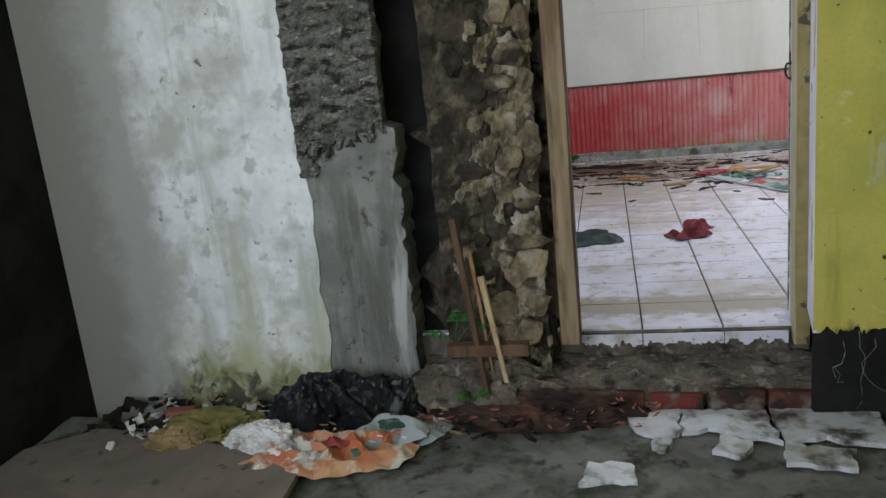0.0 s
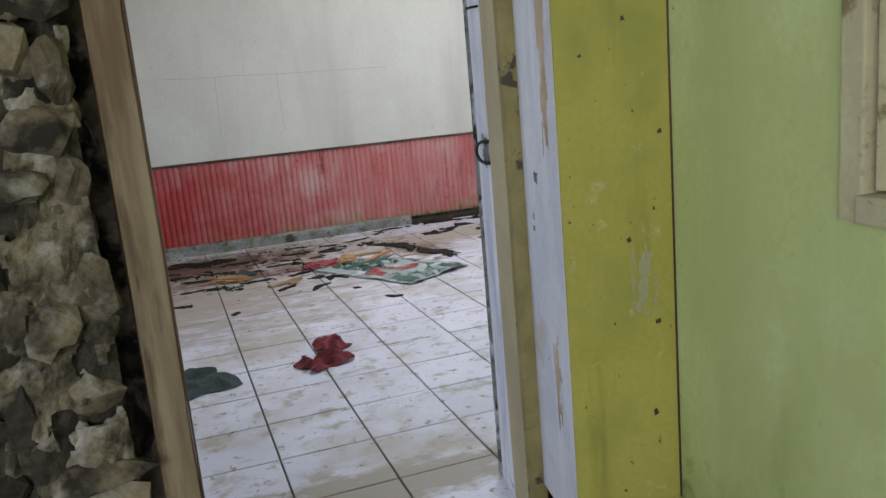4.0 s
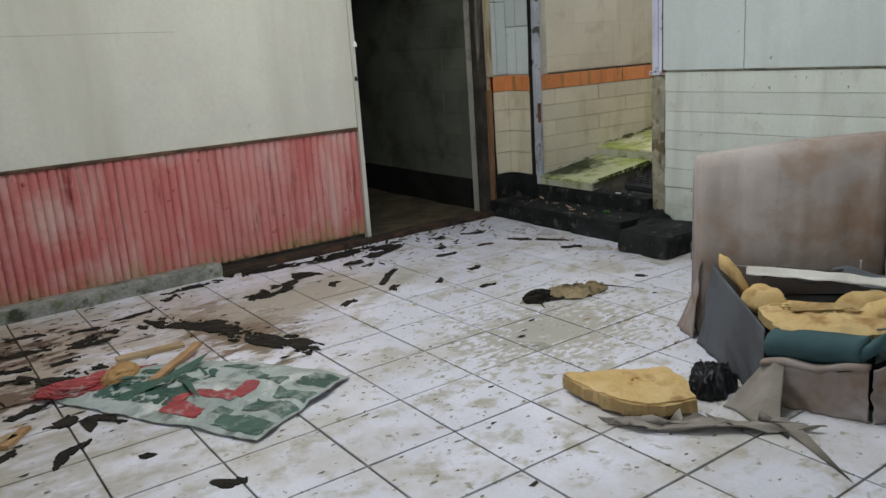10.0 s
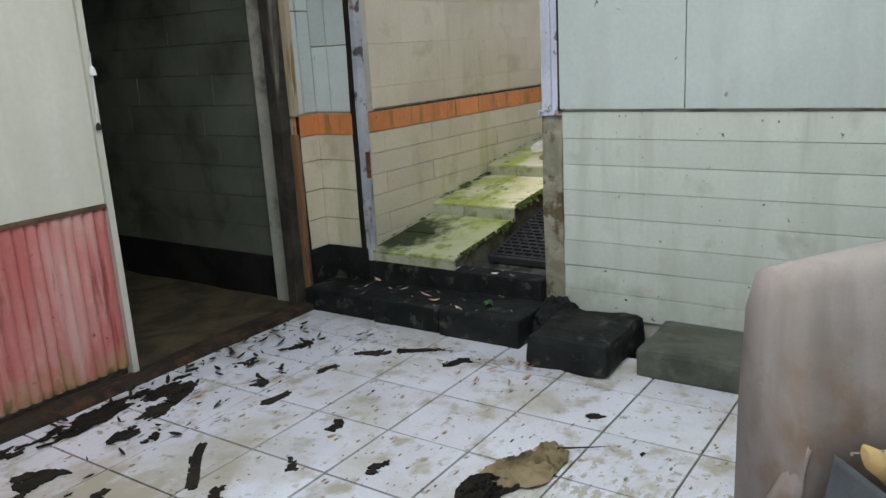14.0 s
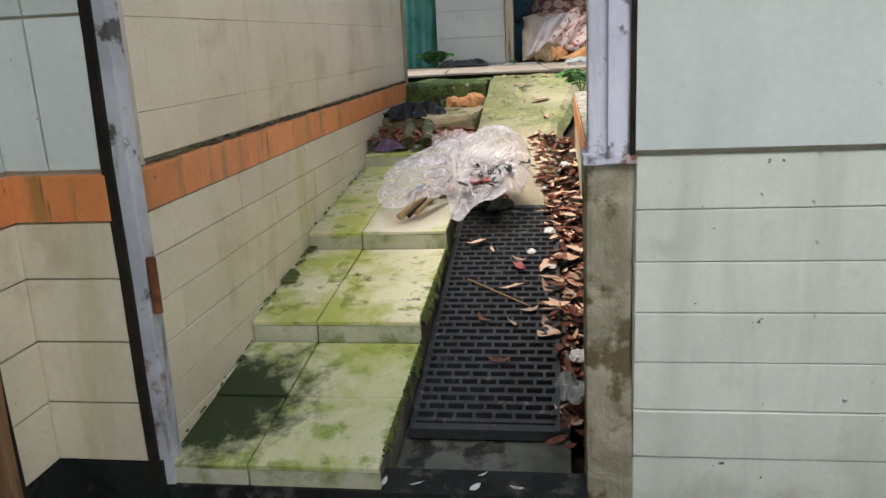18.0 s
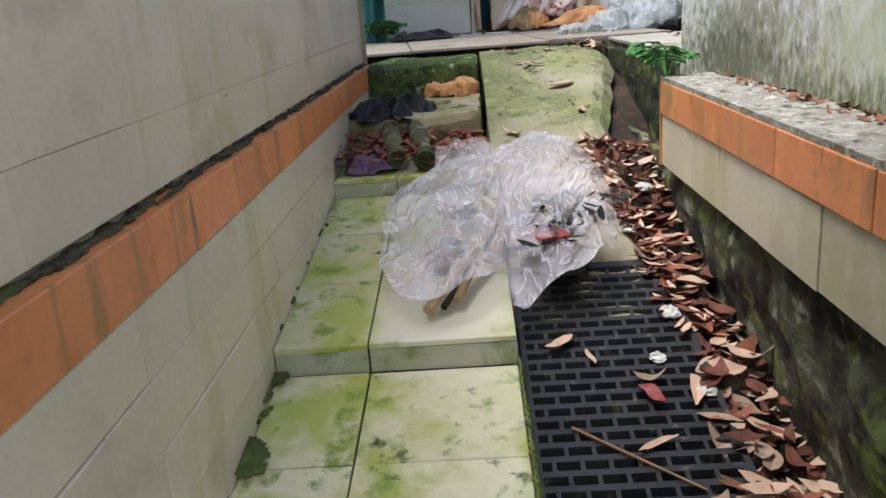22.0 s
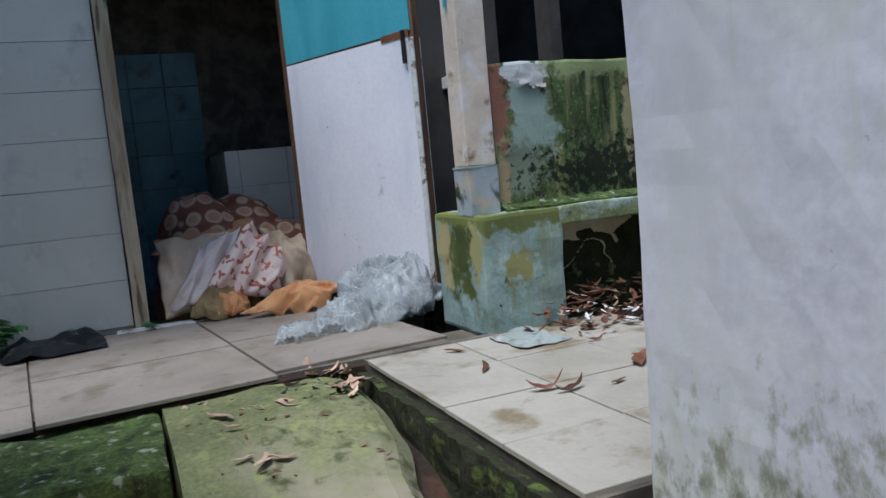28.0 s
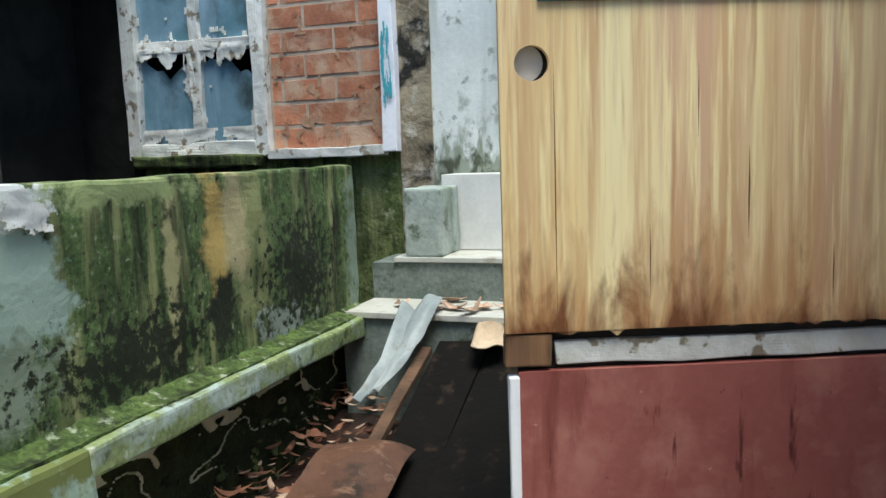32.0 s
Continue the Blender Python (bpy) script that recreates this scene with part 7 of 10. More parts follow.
FLAKES = [(-0.02, 7.08, 0.36, 0.16, -10), (0.2, 7.1, 0.16, 0.07, 15), (0.62, 6.75, 0.2, 0.05, -18), (0.8, 6.7, 0.16, 0.05, -10), (0.46, 6.79, 0.1, 0.05, 30), (0.65, 5.82, 0.28, 0.045, 50), (0.8, 6.02, 0.12, 0.09, 10), (0.85, 5.67, 0.07, 0.035, 40), (1.0, 5.36, 0.11, 0.09, 20),
          (1.73, 6.95, 0.24, 0.05, 35), (1.9, 7.03, 0.12, 0.05, -30), (2.04, 7.15, 0.1, 0.05, 0), (2.06, 7.1, 0.18, 0.08, 10), (1.83, 6.93, 0.26, 0.06, 35), (2.6, 7.2, 0.4, 0.07, 30), (2.42, 7.05, 0.16, 0.05, 40), (2.82, 6.88, 0.16, 0.035, -20), (2.36, 6.76, 0.3, 0.028, 42), (2.28, 6.57, 0.1, 0.03, 40), (2.62, 7.28, 0.12, 0.04, 10),
          (3.0, 7.24, 0.14, 0.05, -10), (3.25, 7.18, 0.18, 0.07, 15), (3.42, 6.68, 0.2, 0.03, -60), (3.38, 6.48, 0.14, 0.05, -50), (2.0, 6.52, 0.1, 0.03, 20), (2.6, 6.26, 0.08, 0.045, 30), (3.2, 5.84, 0.1, 0.04, -30), (1.94, 7.4, 0.3, 0.07, -5), (1.72, 7.4, 0.25, 0.09, 10), (1.4, 7.25, 0.16, 0.05, 10), (0.95, 7.05, 0.2, 0.04, -15), (0.38, 6.55, 0.14, 0.04, 0), (0.1, 6.75, 0.1, 0.06, 0), (-0.3, 6.6, 0.22, 0.1, 10), (-0.2, 6.2, 0.12, 0.07, 20), (0.3, 6.9, 0.3, 0.06, -12), (0.55, 6.62, 0.24, 0.05, -15), (0.0, 6.5, 0.3, 0.06, -8), (0.35, 6.25, 0.24, 0.05, 20), (0.62, 6.28, 0.2, 0.05, 40), (0.7, 6.1, 0.16, 0.06, 30), (0.95, 6.85, 0.22, 0.05, -20), (-0.15, 6.85, 0.26, 0.07, -5), (0.75, 7.15, 0.2, 0.04, -8), (0.5, 5.95, 0.2, 0.04, 35), (-0.1, 5.9, 0.14, 0.05, 10), (0.15, 5.55, 0.1, 0.035, 50), (2.9, 7.05, 0.14, 0.06, 20), (3.1, 6.9, 0.1, 0.03, -30), (2.1, 6.85, 0.12, 0.04, 40), (1.6, 6.3, 0.12, 0.04, 0), (2.5, 6.5, 0.1, 0.035, 50), (3.3, 6.85, 0.18, 0.05, -40), (2.75, 6.55, 0.09, 0.03, 10), (1.2, 7.1, 0.26, 0.05, 8), (1.5, 7.35, 0.22, 0.06, 4)]
for i, (x, y, a, b, t) in enumerate(FLAKES):
    c, s = math.cos(radians(t)), math.sin(radians(t))
    n_ = max(10, int(a / 0.006))
    solid("bark_flake", blotch(n_, max(6, int(b / 0.005)), lambda u, v: (x + c * (u - 0.5) * a - s * (v - 0.5) * b * 1.3 + 0.25 * b * math.sin(u * 5 + i) * -s, y + s * (u - 0.5) * a + c * (v - 0.5) * b * 1.3 + 0.25 * b * math.sin(u * 5 + i) * c, 0.004 + 0.006 * max(0.0, noise.noise(Vector((u * 4, v * 3, i))))), ragged(i * 1.7 + 3, 2.6, 0.5 if b > 0.03 else 0.9, 0.5), 0.004), "bark", "black rotten flake of wood on the white tiles", "debris", "rotten flakes on the tiles")
rnd = random.Random(77)
crumbs = {"bark": bmesh.new(), "crumb": bmesh.new(), "stick_pale": bmesh.new()}
for key, cnt, big in (("bark", 460, 0.016), ("crumb", 900, 0.009), ("stick_pale", 120, 0.016)):
    for i in range(cnt):
        if key == "crumb" and i % 2:
            x, y = rnd.gauss(2.3, 0.6), rnd.gauss(5.7, 0.6)
        elif key == "bark" and i % 5:
            x, y = rnd.gauss(0.3, 0.6), rnd.gauss(6.7, 0.35)
        else:
            x, y = rnd.uniform(-0.6, 3.5), min(7.42, 3.6 + 3.85 * rnd.random() ** 0.6)
        if x > 3.45 or y > 7.43 or y < 3.2:
            continue
        s = big * rnd.uniform(0.25, 1.0)
        k = rnd.randint(3, 5)
        lo = [crumbs[key].verts.new((x + s * rnd.uniform(0.6, 2.4) * math.cos(6.28 * j / k + i), y + s * rnd.uniform(0.4, 0.9) * math.sin(6.28 * j / k + i), 0.0025)) for j in range(k)]
        top = crumbs[key].verts.new((x, y, 0.003 + s * 0.12))
        for j in range(k):
            crumbs[key].faces.new((lo[j], lo[(j + 1) % k], top))
for key, bm in crumbs.items():
    solid("floor_crumbs", bm, key, "small dirt crumbs scattered over the tiles", "debris", "", "stuff")
def smear(pts, wide, seed, bite=0.5):
    """A ragged smear of dirt along a line on the floor."""
    def at(u):
        k = min(int(u * (len(pts) - 1)), len(pts) - 2)
        return Vector(pts[k]).lerp(Vector(pts[k + 1]), u * (len(pts) - 1) - k)

    def f(u, v):
        p, d = at(u), at(min(u + 0.02, 1.0)) - at(max(u - 0.02, 0.0))
        nrm = Vector((-d.y, d.x)).normalized()
        p = p + nrm * (v - 0.5) * wide
        return (p.x, p.y, 0.004 + 0.012 * max(0.0, noise.noise(Vector((u * 9, v * 4, seed)))) + 0.006 * max(0, noise.noise(Vector((u * 30, v * 9, seed)))))

    def keep(u, v):
        q = Vector((u * 6, v * 2.2, seed))
        return noise.noise(q) + 0.6 * noise.noise(q * 2.7) + 0.3 * noise.noise(q * 6) > (2 * v - 1) ** 2 * 1.2 + (2 * u - 1) ** 6 - bite
    return blotch(90, 30, f, keep, 0.004)


for pts, wide, sd, bite in (([(1.16, 6.98), (1.4, 6.72), (1.5, 6.4), (1.64, 6.02)], 0.2, 3, 0.35), ([(-0.5, 7.15), (0.0, 7.08), (0.32, 7.05)], 0.2, 5, 0.3), ([(-0.6, 6.75), (-0.1, 6.7), (0.3, 6.62)], 0.16, 7, 0.05), ([(0.5, 6.98), (0.9, 6.9), (1.1, 6.95)], 0.12, 9, 0.1),
                            ([(0.55, 6.7), (0.8, 6.5), (0.95, 6.55)], 0.14, 11, 0.05), ([(1.75, 7.4), (2.3, 7.33), (2.9, 7.36)], 0.16, 13, 0.2), ([(1.6, 7.0), (1.85, 6.92), (2.05, 7.12)], 0.12, 15, 0.15), ([(-0.4, 6.25), (0.1, 6.2), (0.3, 6.1)], 0.18, 17, 0.0), ([(2.3, 7.1), (2.6, 7.22), (2.75, 7.3)], 0.12, 19, 0.2)):
    solid("rotten_dirt", smear(pts, wide, sd, bite), "bark", "smear of black rotted dirt on the tiles", "dirt", "dirt smears on the tiles")
solid("dirt_bank", heap(-0.75, 7.15, 0.0, 0.4, 0.22, 0.05, 0.1, 8, 5), "soil", "bank of dark dirt on the tiles by the kerb", "dirt")
weed(-0.3, 7.3, 0.02, 8, 0.14, 6, "grass_tuft", label="grass growing by the red panel", leaflets=5)
solid("red_rag", cloth(0.49, 4.69, 0.0, 0.17, 0.15, 20, 0.05, 2.0, 13, 24, 0.5), "red_cloth", "crumpled dark red rag on the tiles", "rag")
solid("red_rag_tail", cloth(0.42, 4.5, 0.0, 0.22, 0.17, 25, 0.045, 6.0, 13, 24, 0.5), "red_cloth", "crumpled dark red rag on the tiles", "rag")
solid("green_rag", cloth(-0.13, 4.55, 0.0, 0.36, 0.38, 20, 0.035, 4.0, 8, 24, 0.4), "green_cloth", "dark green-grey rag on the tiles", "rag")
solid("dried_rag", cloth(2.79, 5.88, 0.0, 0.3, 0.12, -17, 0.035, 3.0, 22, 48, 0.8), "rag_paper", "stiff dried olive-brown rag on the tiles", "rag")
rt = thing("dried_rag_tail", "dark stiff end of a dried rag", "rag")
part("tail", heap(2.63, 5.93, 0.0, 0.07, 0.05, 0.035, 0.05, 14, 5), "bark", rt)
part("thread", rod(bmesh.new(), (2.92, 5.84, 0.02), (3.02, 5.73, 0.006), 0.004, 0.001, 6), "bark", rt)
part("thread", rod(bmesh.new(), (2.62, 5.94, 0.012), (2.56, 5.82, 0.004), 0.006, 0.002, 6), "bark", rt)
part("frayed_edge", cloth(2.74, 5.87, 0.0, 0.22, 0.06, -25, 0.015, 7.0, 18, 30, 0.9), "bark", rt, "black rotted edge")
def pad(outline, z, h, seed, puff=0.5, step=0.02, amount=0.006, rings=7):
    """A torn slab of foam: ragged upright edge, rounded shoulder and a lumpy top."""
    o = jagged(outline, seed, amount, step)
    cx, cy = sum(p[0] for p in o) / len(o), sum(p[1] for p in o) / len(o)
    layers = []
    for k in range(rings + 2):
        t_ = 0.0 if k < 2 else ((k - 1) / rings) ** 1.4
        zz = 0.0 if k == 0 else h * (1 - puff + puff * math.sin(min(1.0, 2.2 * t_) * math.pi / 2))
        layers.append([(x + (cx - x) * min(t_, 0.97), y + (cy - y) * min(t_, 0.97), z + zz + (0.012 * noise.noise(Vector((x * 14 * (1 - t_), y * 14, seed))) if k > 1 else 0.0)) for x, y in o])
    return loft(layers)


fm = thing("foam_slab", "torn wedge of yellowed foam lying on a cloth", "foam")
part("slab", pad([(2.045, 5.17), (2.175, 5.085), (2.325, 4.976), (2.28, 4.868), (2.205, 4.78), (2.1, 4.82), (2.04, 4.9), (2.03, 5.02)], 0.016, 0.052, 5, 0.25), "foam", fm)
part("crust", roughen(extruded(bmesh.new(), jagged([(2.036, 5.165), (2.022, 5.01), (2.034, 4.89), (2.1, 4.808), (2.2, 4.77), (2.21, 4.79), (2.11, 4.83), (2.05, 4.91), (2.038, 5.02)], 7, 0.005, 0.015), "z", 0.012, 0.05), 0.006, 25), "foam_skin", fm, "brown crusted edge")
cov = surface(30, 22, lambda u, v: (1.95 + 0.36 * u + 0.05 * v + 0.015 * noise.noise(Vector((u * 4, v * 4, 3))), 4.93 - 0.34 * u - 0.13 * v + 0.02 * noise.noise(Vector((u * 4, v * 4, 9))), 0.005 + 0.02 * (1 - min(1.0, 2.2 * abs(noise.noise(Vector((u * 3 + v, v * 2.5, 6))))))), 0.003)
solid("fallen_cover", cov, "beige_cloth", "taupe seat cover spread on the floor", "cloth", smooth=True)
solid("black_bag_sofa", crumpled(bag_lobe(2.39, 4.85, 0.0, 0.095, 0.065, 0.075, 6.0, 25, 1.3, 0.3, 110, 36), 4, 0.05, 0.03, 12.0), "black_plastic", "knotted black plastic bag at the foot of the sofa", "plastic bag", smooth=True)

# two-seat corner sofa, its seat torn open
so = thing("corner_sofa", "mauve-grey corner sofa with its seat torn open to the foam", "sofa")
outline = [(2.76, 5.1), (2.5, 4.73), (2.56, 4.47), (3.03, 4.19), (3.27, 4.05), (3.62, 4.27), (3.55, 5.2), (3.0, 5.34)]
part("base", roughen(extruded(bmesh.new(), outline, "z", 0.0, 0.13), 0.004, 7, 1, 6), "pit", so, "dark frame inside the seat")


def panel(low, top, folds, slant, seed, n=40, m=16, rough_=0.0):
    """Loose cloth between a lower and an upper line; its folds lean by the slant."""
    def along(pts, u):
        k = min(int(u * (len(pts) - 1)), len(pts) - 2)
        return Vector(pts[k]).lerp(Vector(pts[k + 1]), u * (len(pts) - 1) - k)
    nrm = (Vector(low[-1]) - Vector(low[0])).cross(Vector((0, 0, 1))).normalized()
    if nrm.x > 0:
        nrm = -nrm

    def f(u, v):
        p = along(low, u).lerp(along(top, u), v)
        w_ = noise.noise(Vector((u * 2.3 + v * slant, v * 1.2, seed)))
        k = folds * (0.5 - abs(noise.noise(Vector(((u + v * slant) * 4.0 + 0.4 * w_, v * 0.8, seed))) * 2.2)) + 0.4 * folds * noise.noise(Vector(((u + v * slant) * 11, v * 2, seed + 4)))
        return p + nrm * (0.02 + k * math.sin(math.pi * min(1.0, v + 0.25)) ** 0.5) + Vector((0, 0, rough_ * noise.noise(Vector((u * 9, seed, 0))) * v))
    return surface(n, m, f, 0.004)


part("side_lining", panel([(2.69, 5.115, 0.002), (2.43, 4.685, 0.002)], [(2.72, 5.08, 0.3), (2.62, 4.92, 0.255), (2.475, 4.715, 0.215)], 0.012, 0.3, 2.0), "grey_cloth", so, "slate grey lining laid bare", True)
part("front_apron", panel([(2.425, 4.68, 0.002), (2.515, 4.425, 0.002)], [(2.43, 4.69, 0.13), (2.47, 4.55, 0.132), (2.51, 4.43, 0.155)], 0.012, 0.5, 4.0, rough_=0.012), "sofa", so, "loose front cover", True)
part("front_apron", panel([(2.515, 4.426, 0.002), (3.0, 4.13, 0.002)], [(2.512, 4.43, 0.16), (2.66, 4.35, 0.205), (2.82, 4.25, 0.25), (2.985, 4.145, 0.31)], 0.022, 0.75, 6.0, 60, 22, 0.01), "sofa", so, "side cover pulled into slanting folds", True)
part("cover_hem", loft([[(2.425 + 0.085 * t_ + dx, 4.7 - 0.27 * t_, 0.128 + 0.03 * t_ + 0.008 * math.sin(9 * t_) + dz) for dx, dz in ((-0.02, -0.012), (-0.026, 0.0), (-0.016, 0.01), (0.01, 0.008), (0.012, -0.006))] for t_ in [i_ / 14 for i_ in range(15)]]), "sofa", so, "rolled hem of the cover", True)
part("front_lining", roughen(loft([[(2.455 + 0.07 * t_ + dx, 4.705 - 0.25 * t_, z_ + 0.02 * t_) for dx, z_ in ((-0.008, 0.13), (-0.03, 0.155), (-0.034, 0.185), (-0.015, 0.212), (0.03, 0.218), (0.05, 0.13))] for t_ in [i_ / 16 for i_ in range(17)]]), 0.007, 13, 4), "teal_cloth", so, "dark teal lining sagging at the front", True)
part("lining_loop", roughen(loft([[(2.53 + 0.08 * t_ + dx, 4.455 - 0.04 * t_ - 0.02 * math.sin(math.pi * t_), z_ + 0.04 * math.sin(math.pi * t_)) for dx, z_ in ((-0.02, 0.165), (-0.035, 0.19), (-0.02, 0.215), (0.01, 0.215), (0.02, 0.17))] for t_ in [i_ / 10 for i_ in range(11)]]), 0.006, 16, 9), "teal_cloth", so, "loop of teal lining", True)
part("right_lining", panel([(2.55, 4.45, 0.165), (2.96, 4.21, 0.245)], [(2.62, 4.47, 0.225), (2.8, 4.37, 0.265), (2.98, 4.24, 0.305)], 0.012, 0.2, 12.0), "green_cloth", so, "dark green lining inside the cover", True)
# solid slab, the hollow's shade is its black colour
part("seat_pit", extruded(bmesh.new(), [(2.72, 5.04), (2.5, 4.7), (2.56, 4.48), (2.98, 4.22), (3.12, 4.66)], "z", 0.13, 0.19), "pit", so, "black slab standing in for the shaded hollow of the torn seat")
part("foam", pad([(2.66, 4.89), (2.75, 4.75), (2.84, 4.57), (2.82, 4.41), (2.7, 4.43), (2.61, 4.475), (2.51, 4.57), (2.475, 4.68), (2.55, 4.79)], 0.19, 0.05, 1, 0.4), "foam", so, "flat crusted seat foam")
part("foam_crust", blotch(50, 44, lambda u, v: (2.58 + 0.26 * u + 0.05 * v - 0.05, 4.74 - 0.22 * u + 0.12 * v - 0.04, 0.247 + 0.006 * noise.noise(Vector((u * 6, v * 6, 1)))), ragged(6, 3.0, 0.45), 0.003), "foam_skin", so, "brown crust on the foam")
for i_, (o_, z_, h_) in enumerate((([(2.76, 4.68), (2.86, 4.625), (2.915, 4.5), (2.86, 4.48), (2.76, 4.585)], 0.2, 0.075), ([(2.715, 4.58), (2.81, 4.485), (2.965, 4.362), (2.935, 4.315), (2.8, 4.385), (2.7, 4.51)], 0.215, 0.07), ([(2.816, 4.335), (2.96, 4.27), (2.92, 4.24), (2.79, 4.295)], 0.225, 0.06), ([(2.63, 4.93), (2.71, 4.95), (2.735, 4.83), (2.67, 4.77), (2.6, 4.85)], 0.2, 0.065))):
    part("foam_strip", pad(o_, z_, h_, 20 + i_, 0.7, 0.02, 0.004), "foam", so, "torn strip of yellow foam", True)
part("foam_end", roughen(loft([[(2.655 + 0.05 * t_ + r_ * math.cos(a_) * 0.8, 5.03 - 0.085 * t_ + r_ * math.cos(a_) * 0.5, 0.335 - 0.12 * t_ + 0.02 * math.sin(3 * t_) + r_ * math.sin(a_)) for a_ in [6.2832 * k_ / 12 for k_ in range(12)]] for t_, r_ in ((0.0, 0.012), (0.03, 0.024), (0.3, 0.03), (0.7, 0.034), (1.0, 0.03))]), 0.005, 18), "foam", so, "twisted end of foam", True)
part("seat_cover_strip", surface(40, 5, lambda u, v: (2.77 + 0.2 * u + 0.03 * (v - 0.5), 5.0 - 0.48 * u + 0.02 * (v - 0.5) + 0.02 * math.sin(u * 5), 0.272 + 0.012 * noise.noise(Vector((u * 6, v * 2, 1))) + 0.02 * v), 0.003), "white_cloth", so, "soiled white strip of cloth", True)
for i_, (a_, b_, w_, z_) in enumerate((((2.83, 4.98), (3.02, 4.74), 0.07, 0.265), ((2.95, 4.8), (3.05, 4.52), 0.1, 0.262), ((3.0, 4.62), (3.02, 4.32), 0.09, 0.27), ((2.95, 4.5), (3.0, 4.24), 0.05, 0.285))):
    d_ = (Vector(b_) - Vector(a_))
    n2 = Vector((-d_.y, d_.x)).normalized()
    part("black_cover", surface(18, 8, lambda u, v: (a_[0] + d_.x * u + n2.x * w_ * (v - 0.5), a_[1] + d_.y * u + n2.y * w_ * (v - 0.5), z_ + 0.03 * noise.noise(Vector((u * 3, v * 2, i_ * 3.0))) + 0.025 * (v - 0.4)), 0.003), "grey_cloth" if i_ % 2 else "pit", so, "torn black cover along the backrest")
for a_, b_ in (((3.04, 4.74, 0.24), (3.03, 4.735, 0.31)), ((2.98, 4.33, 0.24), (2.975, 4.315, 0.325)), ((2.975, 4.315, 0.325), (3.0, 4.31, 0.33))):
    part("spring_wire", rod(bmesh.new(), a_, b_, 0.0035, sides=6), "white_plastic", so, "pale bent spring wire")
for a_, b_, sag in (((2.72, 5.06, 0.3), (3.02, 4.82, 0.3), 0.02), ((3.02, 4.6, 0.29), (2.98, 4.2, 0.315), 0.02), ((2.94, 4.22, 0.3), (2.62, 4.47, 0.235), 0.01)):
    p_ = [Vector(a_).lerp(Vector(b_), k_ / 8) - Vector((0, 0, sag * math.sin(math.pi * k_ / 8))) for k_ in range(9)]
    cb = bmesh.new()
    for q_, r_ in zip(p_, p_[1:]):
        rod(cb, q_, r_, 0.004, sides=6)
    part("torn_cord", cb, "beige_cloth", so, "torn cord along the seat edge")
PROFILE = [(0.0, 0.285), (0.025, 0.42), (0.06, 0.58), (0.085, 0.665), (0.12, 0.705), (0.18, 0.712), (0.24, 0.685), (0.28, 0.58), (0.3, 0.3), (0.3, 0.01), (0.06, 0.01), (0.03, 0.15)]


def back_panel(p, q, out_p, out_q, hp, hq, n_=44):
    """A padded back from p to q; the ways to the rear at both ends are given, so that two panels meet on a mitre."""
    p, q, out_p, out_q = (Vector((*w_, 0)) for w_ in (p, q, out_p, out_q))
    rings = []
    for i in range(n_ + 1):
        t = i / n_
        e = min(1.0, min(t, 1 - t) * n_ / 1.6)
        out = out_p.lerp(out_q, t)
        h_ = hp + (hq - hp) * (1 - (1 - t) ** 1.6 if hq > hp else t)
        rings.append([tuple(p.lerp(q, t) + out * (dd + (0.012 * (1 - e) if dd < 0.2 else 0.0) + (0.012 * abs(noise.noise(Vector((t * 9 + z, z * 1.6, hp * 50)))) + 0.006 * noise.noise(Vector((t * 24, z * 3, hp * 20))) if 0.27 < z < 0.7 and dd < 0.2 else 0)) + Vector((0, 0, z * h_ / 0.712 - 0.006 * (1 - e) * (z > 0.6)))) for dd, z in PROFILE])
    return loft(rings)


SEAM = (1.04, 0.27)
part("backrest", back_panel((2.69, 5.14), (3.083, 4.692), (0.74, 0.66), SEAM, 0.66, 0.725), "sofa", so, smooth=True)
part("backrest", back_panel((3.083, 4.684), (2.995, 4.13), SEAM, (0.9, -0.2), 0.725, 0.725), "sofa", so, smooth=True)
part("side_panel", roughen(loft([[(2.99 + 0.26 * i / 6, 4.14 - 0.165 * i / 6, z) if k < 2 else (3.0 + 0.26 * i / 6, 4.165 - 0.165 * i / 6, z) for k, z in ((0, 0.01), (1, 0.3 + 0.4 * min(1, i / 3.0)), (2, 0.3 + 0.4 * min(1, i / 3.0)), (3, 0.01))] for i in range(7)]), 0.004, 9, 3), "sofa", so, smooth=True)
part("torn_cover", surface(14, 14, lambda u, v: (2.7 + 0.06 * u + 0.02 * noise.noise(Vector((u * 4, v * 4, 1))), 5.135 + 0.1 * u * (1.2 - v) + 0.03 * (1 - v), 0.002 + 0.3 * v + 0.02 * noise.noise(Vector((u * 5, v * 5, 5))) * (1 - v)), 0.004), "sofa", so, "loose torn cover at the foot", True)
part("hanging_cover", surface(18, 14, lambda u, v: (2.425 - (0.13 * u + 0.02 * v * u) + 0.01 * math.sin(v * 8), 4.69 - 0.05 * v - 0.02 * u * (1 - v) + 0.16 * u * (0.5 - v), 0.135 * (1 - u) ** 1.2 + 0.006 + 0.025 * abs(math.sin(v * 5 + u * 2)) * u * (1 - u)), 0.004), "beige_cloth", so, "torn flap hanging to the floor", True)
solid("black_sack", roughen(boxed(3.25, 3.5, 3.96, 4.06, 0.0, 0.66, bev=0.03), 0.03, 8, 3, 4), "black_plastic", "tall black sack squeezed between sofa and partition", "sack")

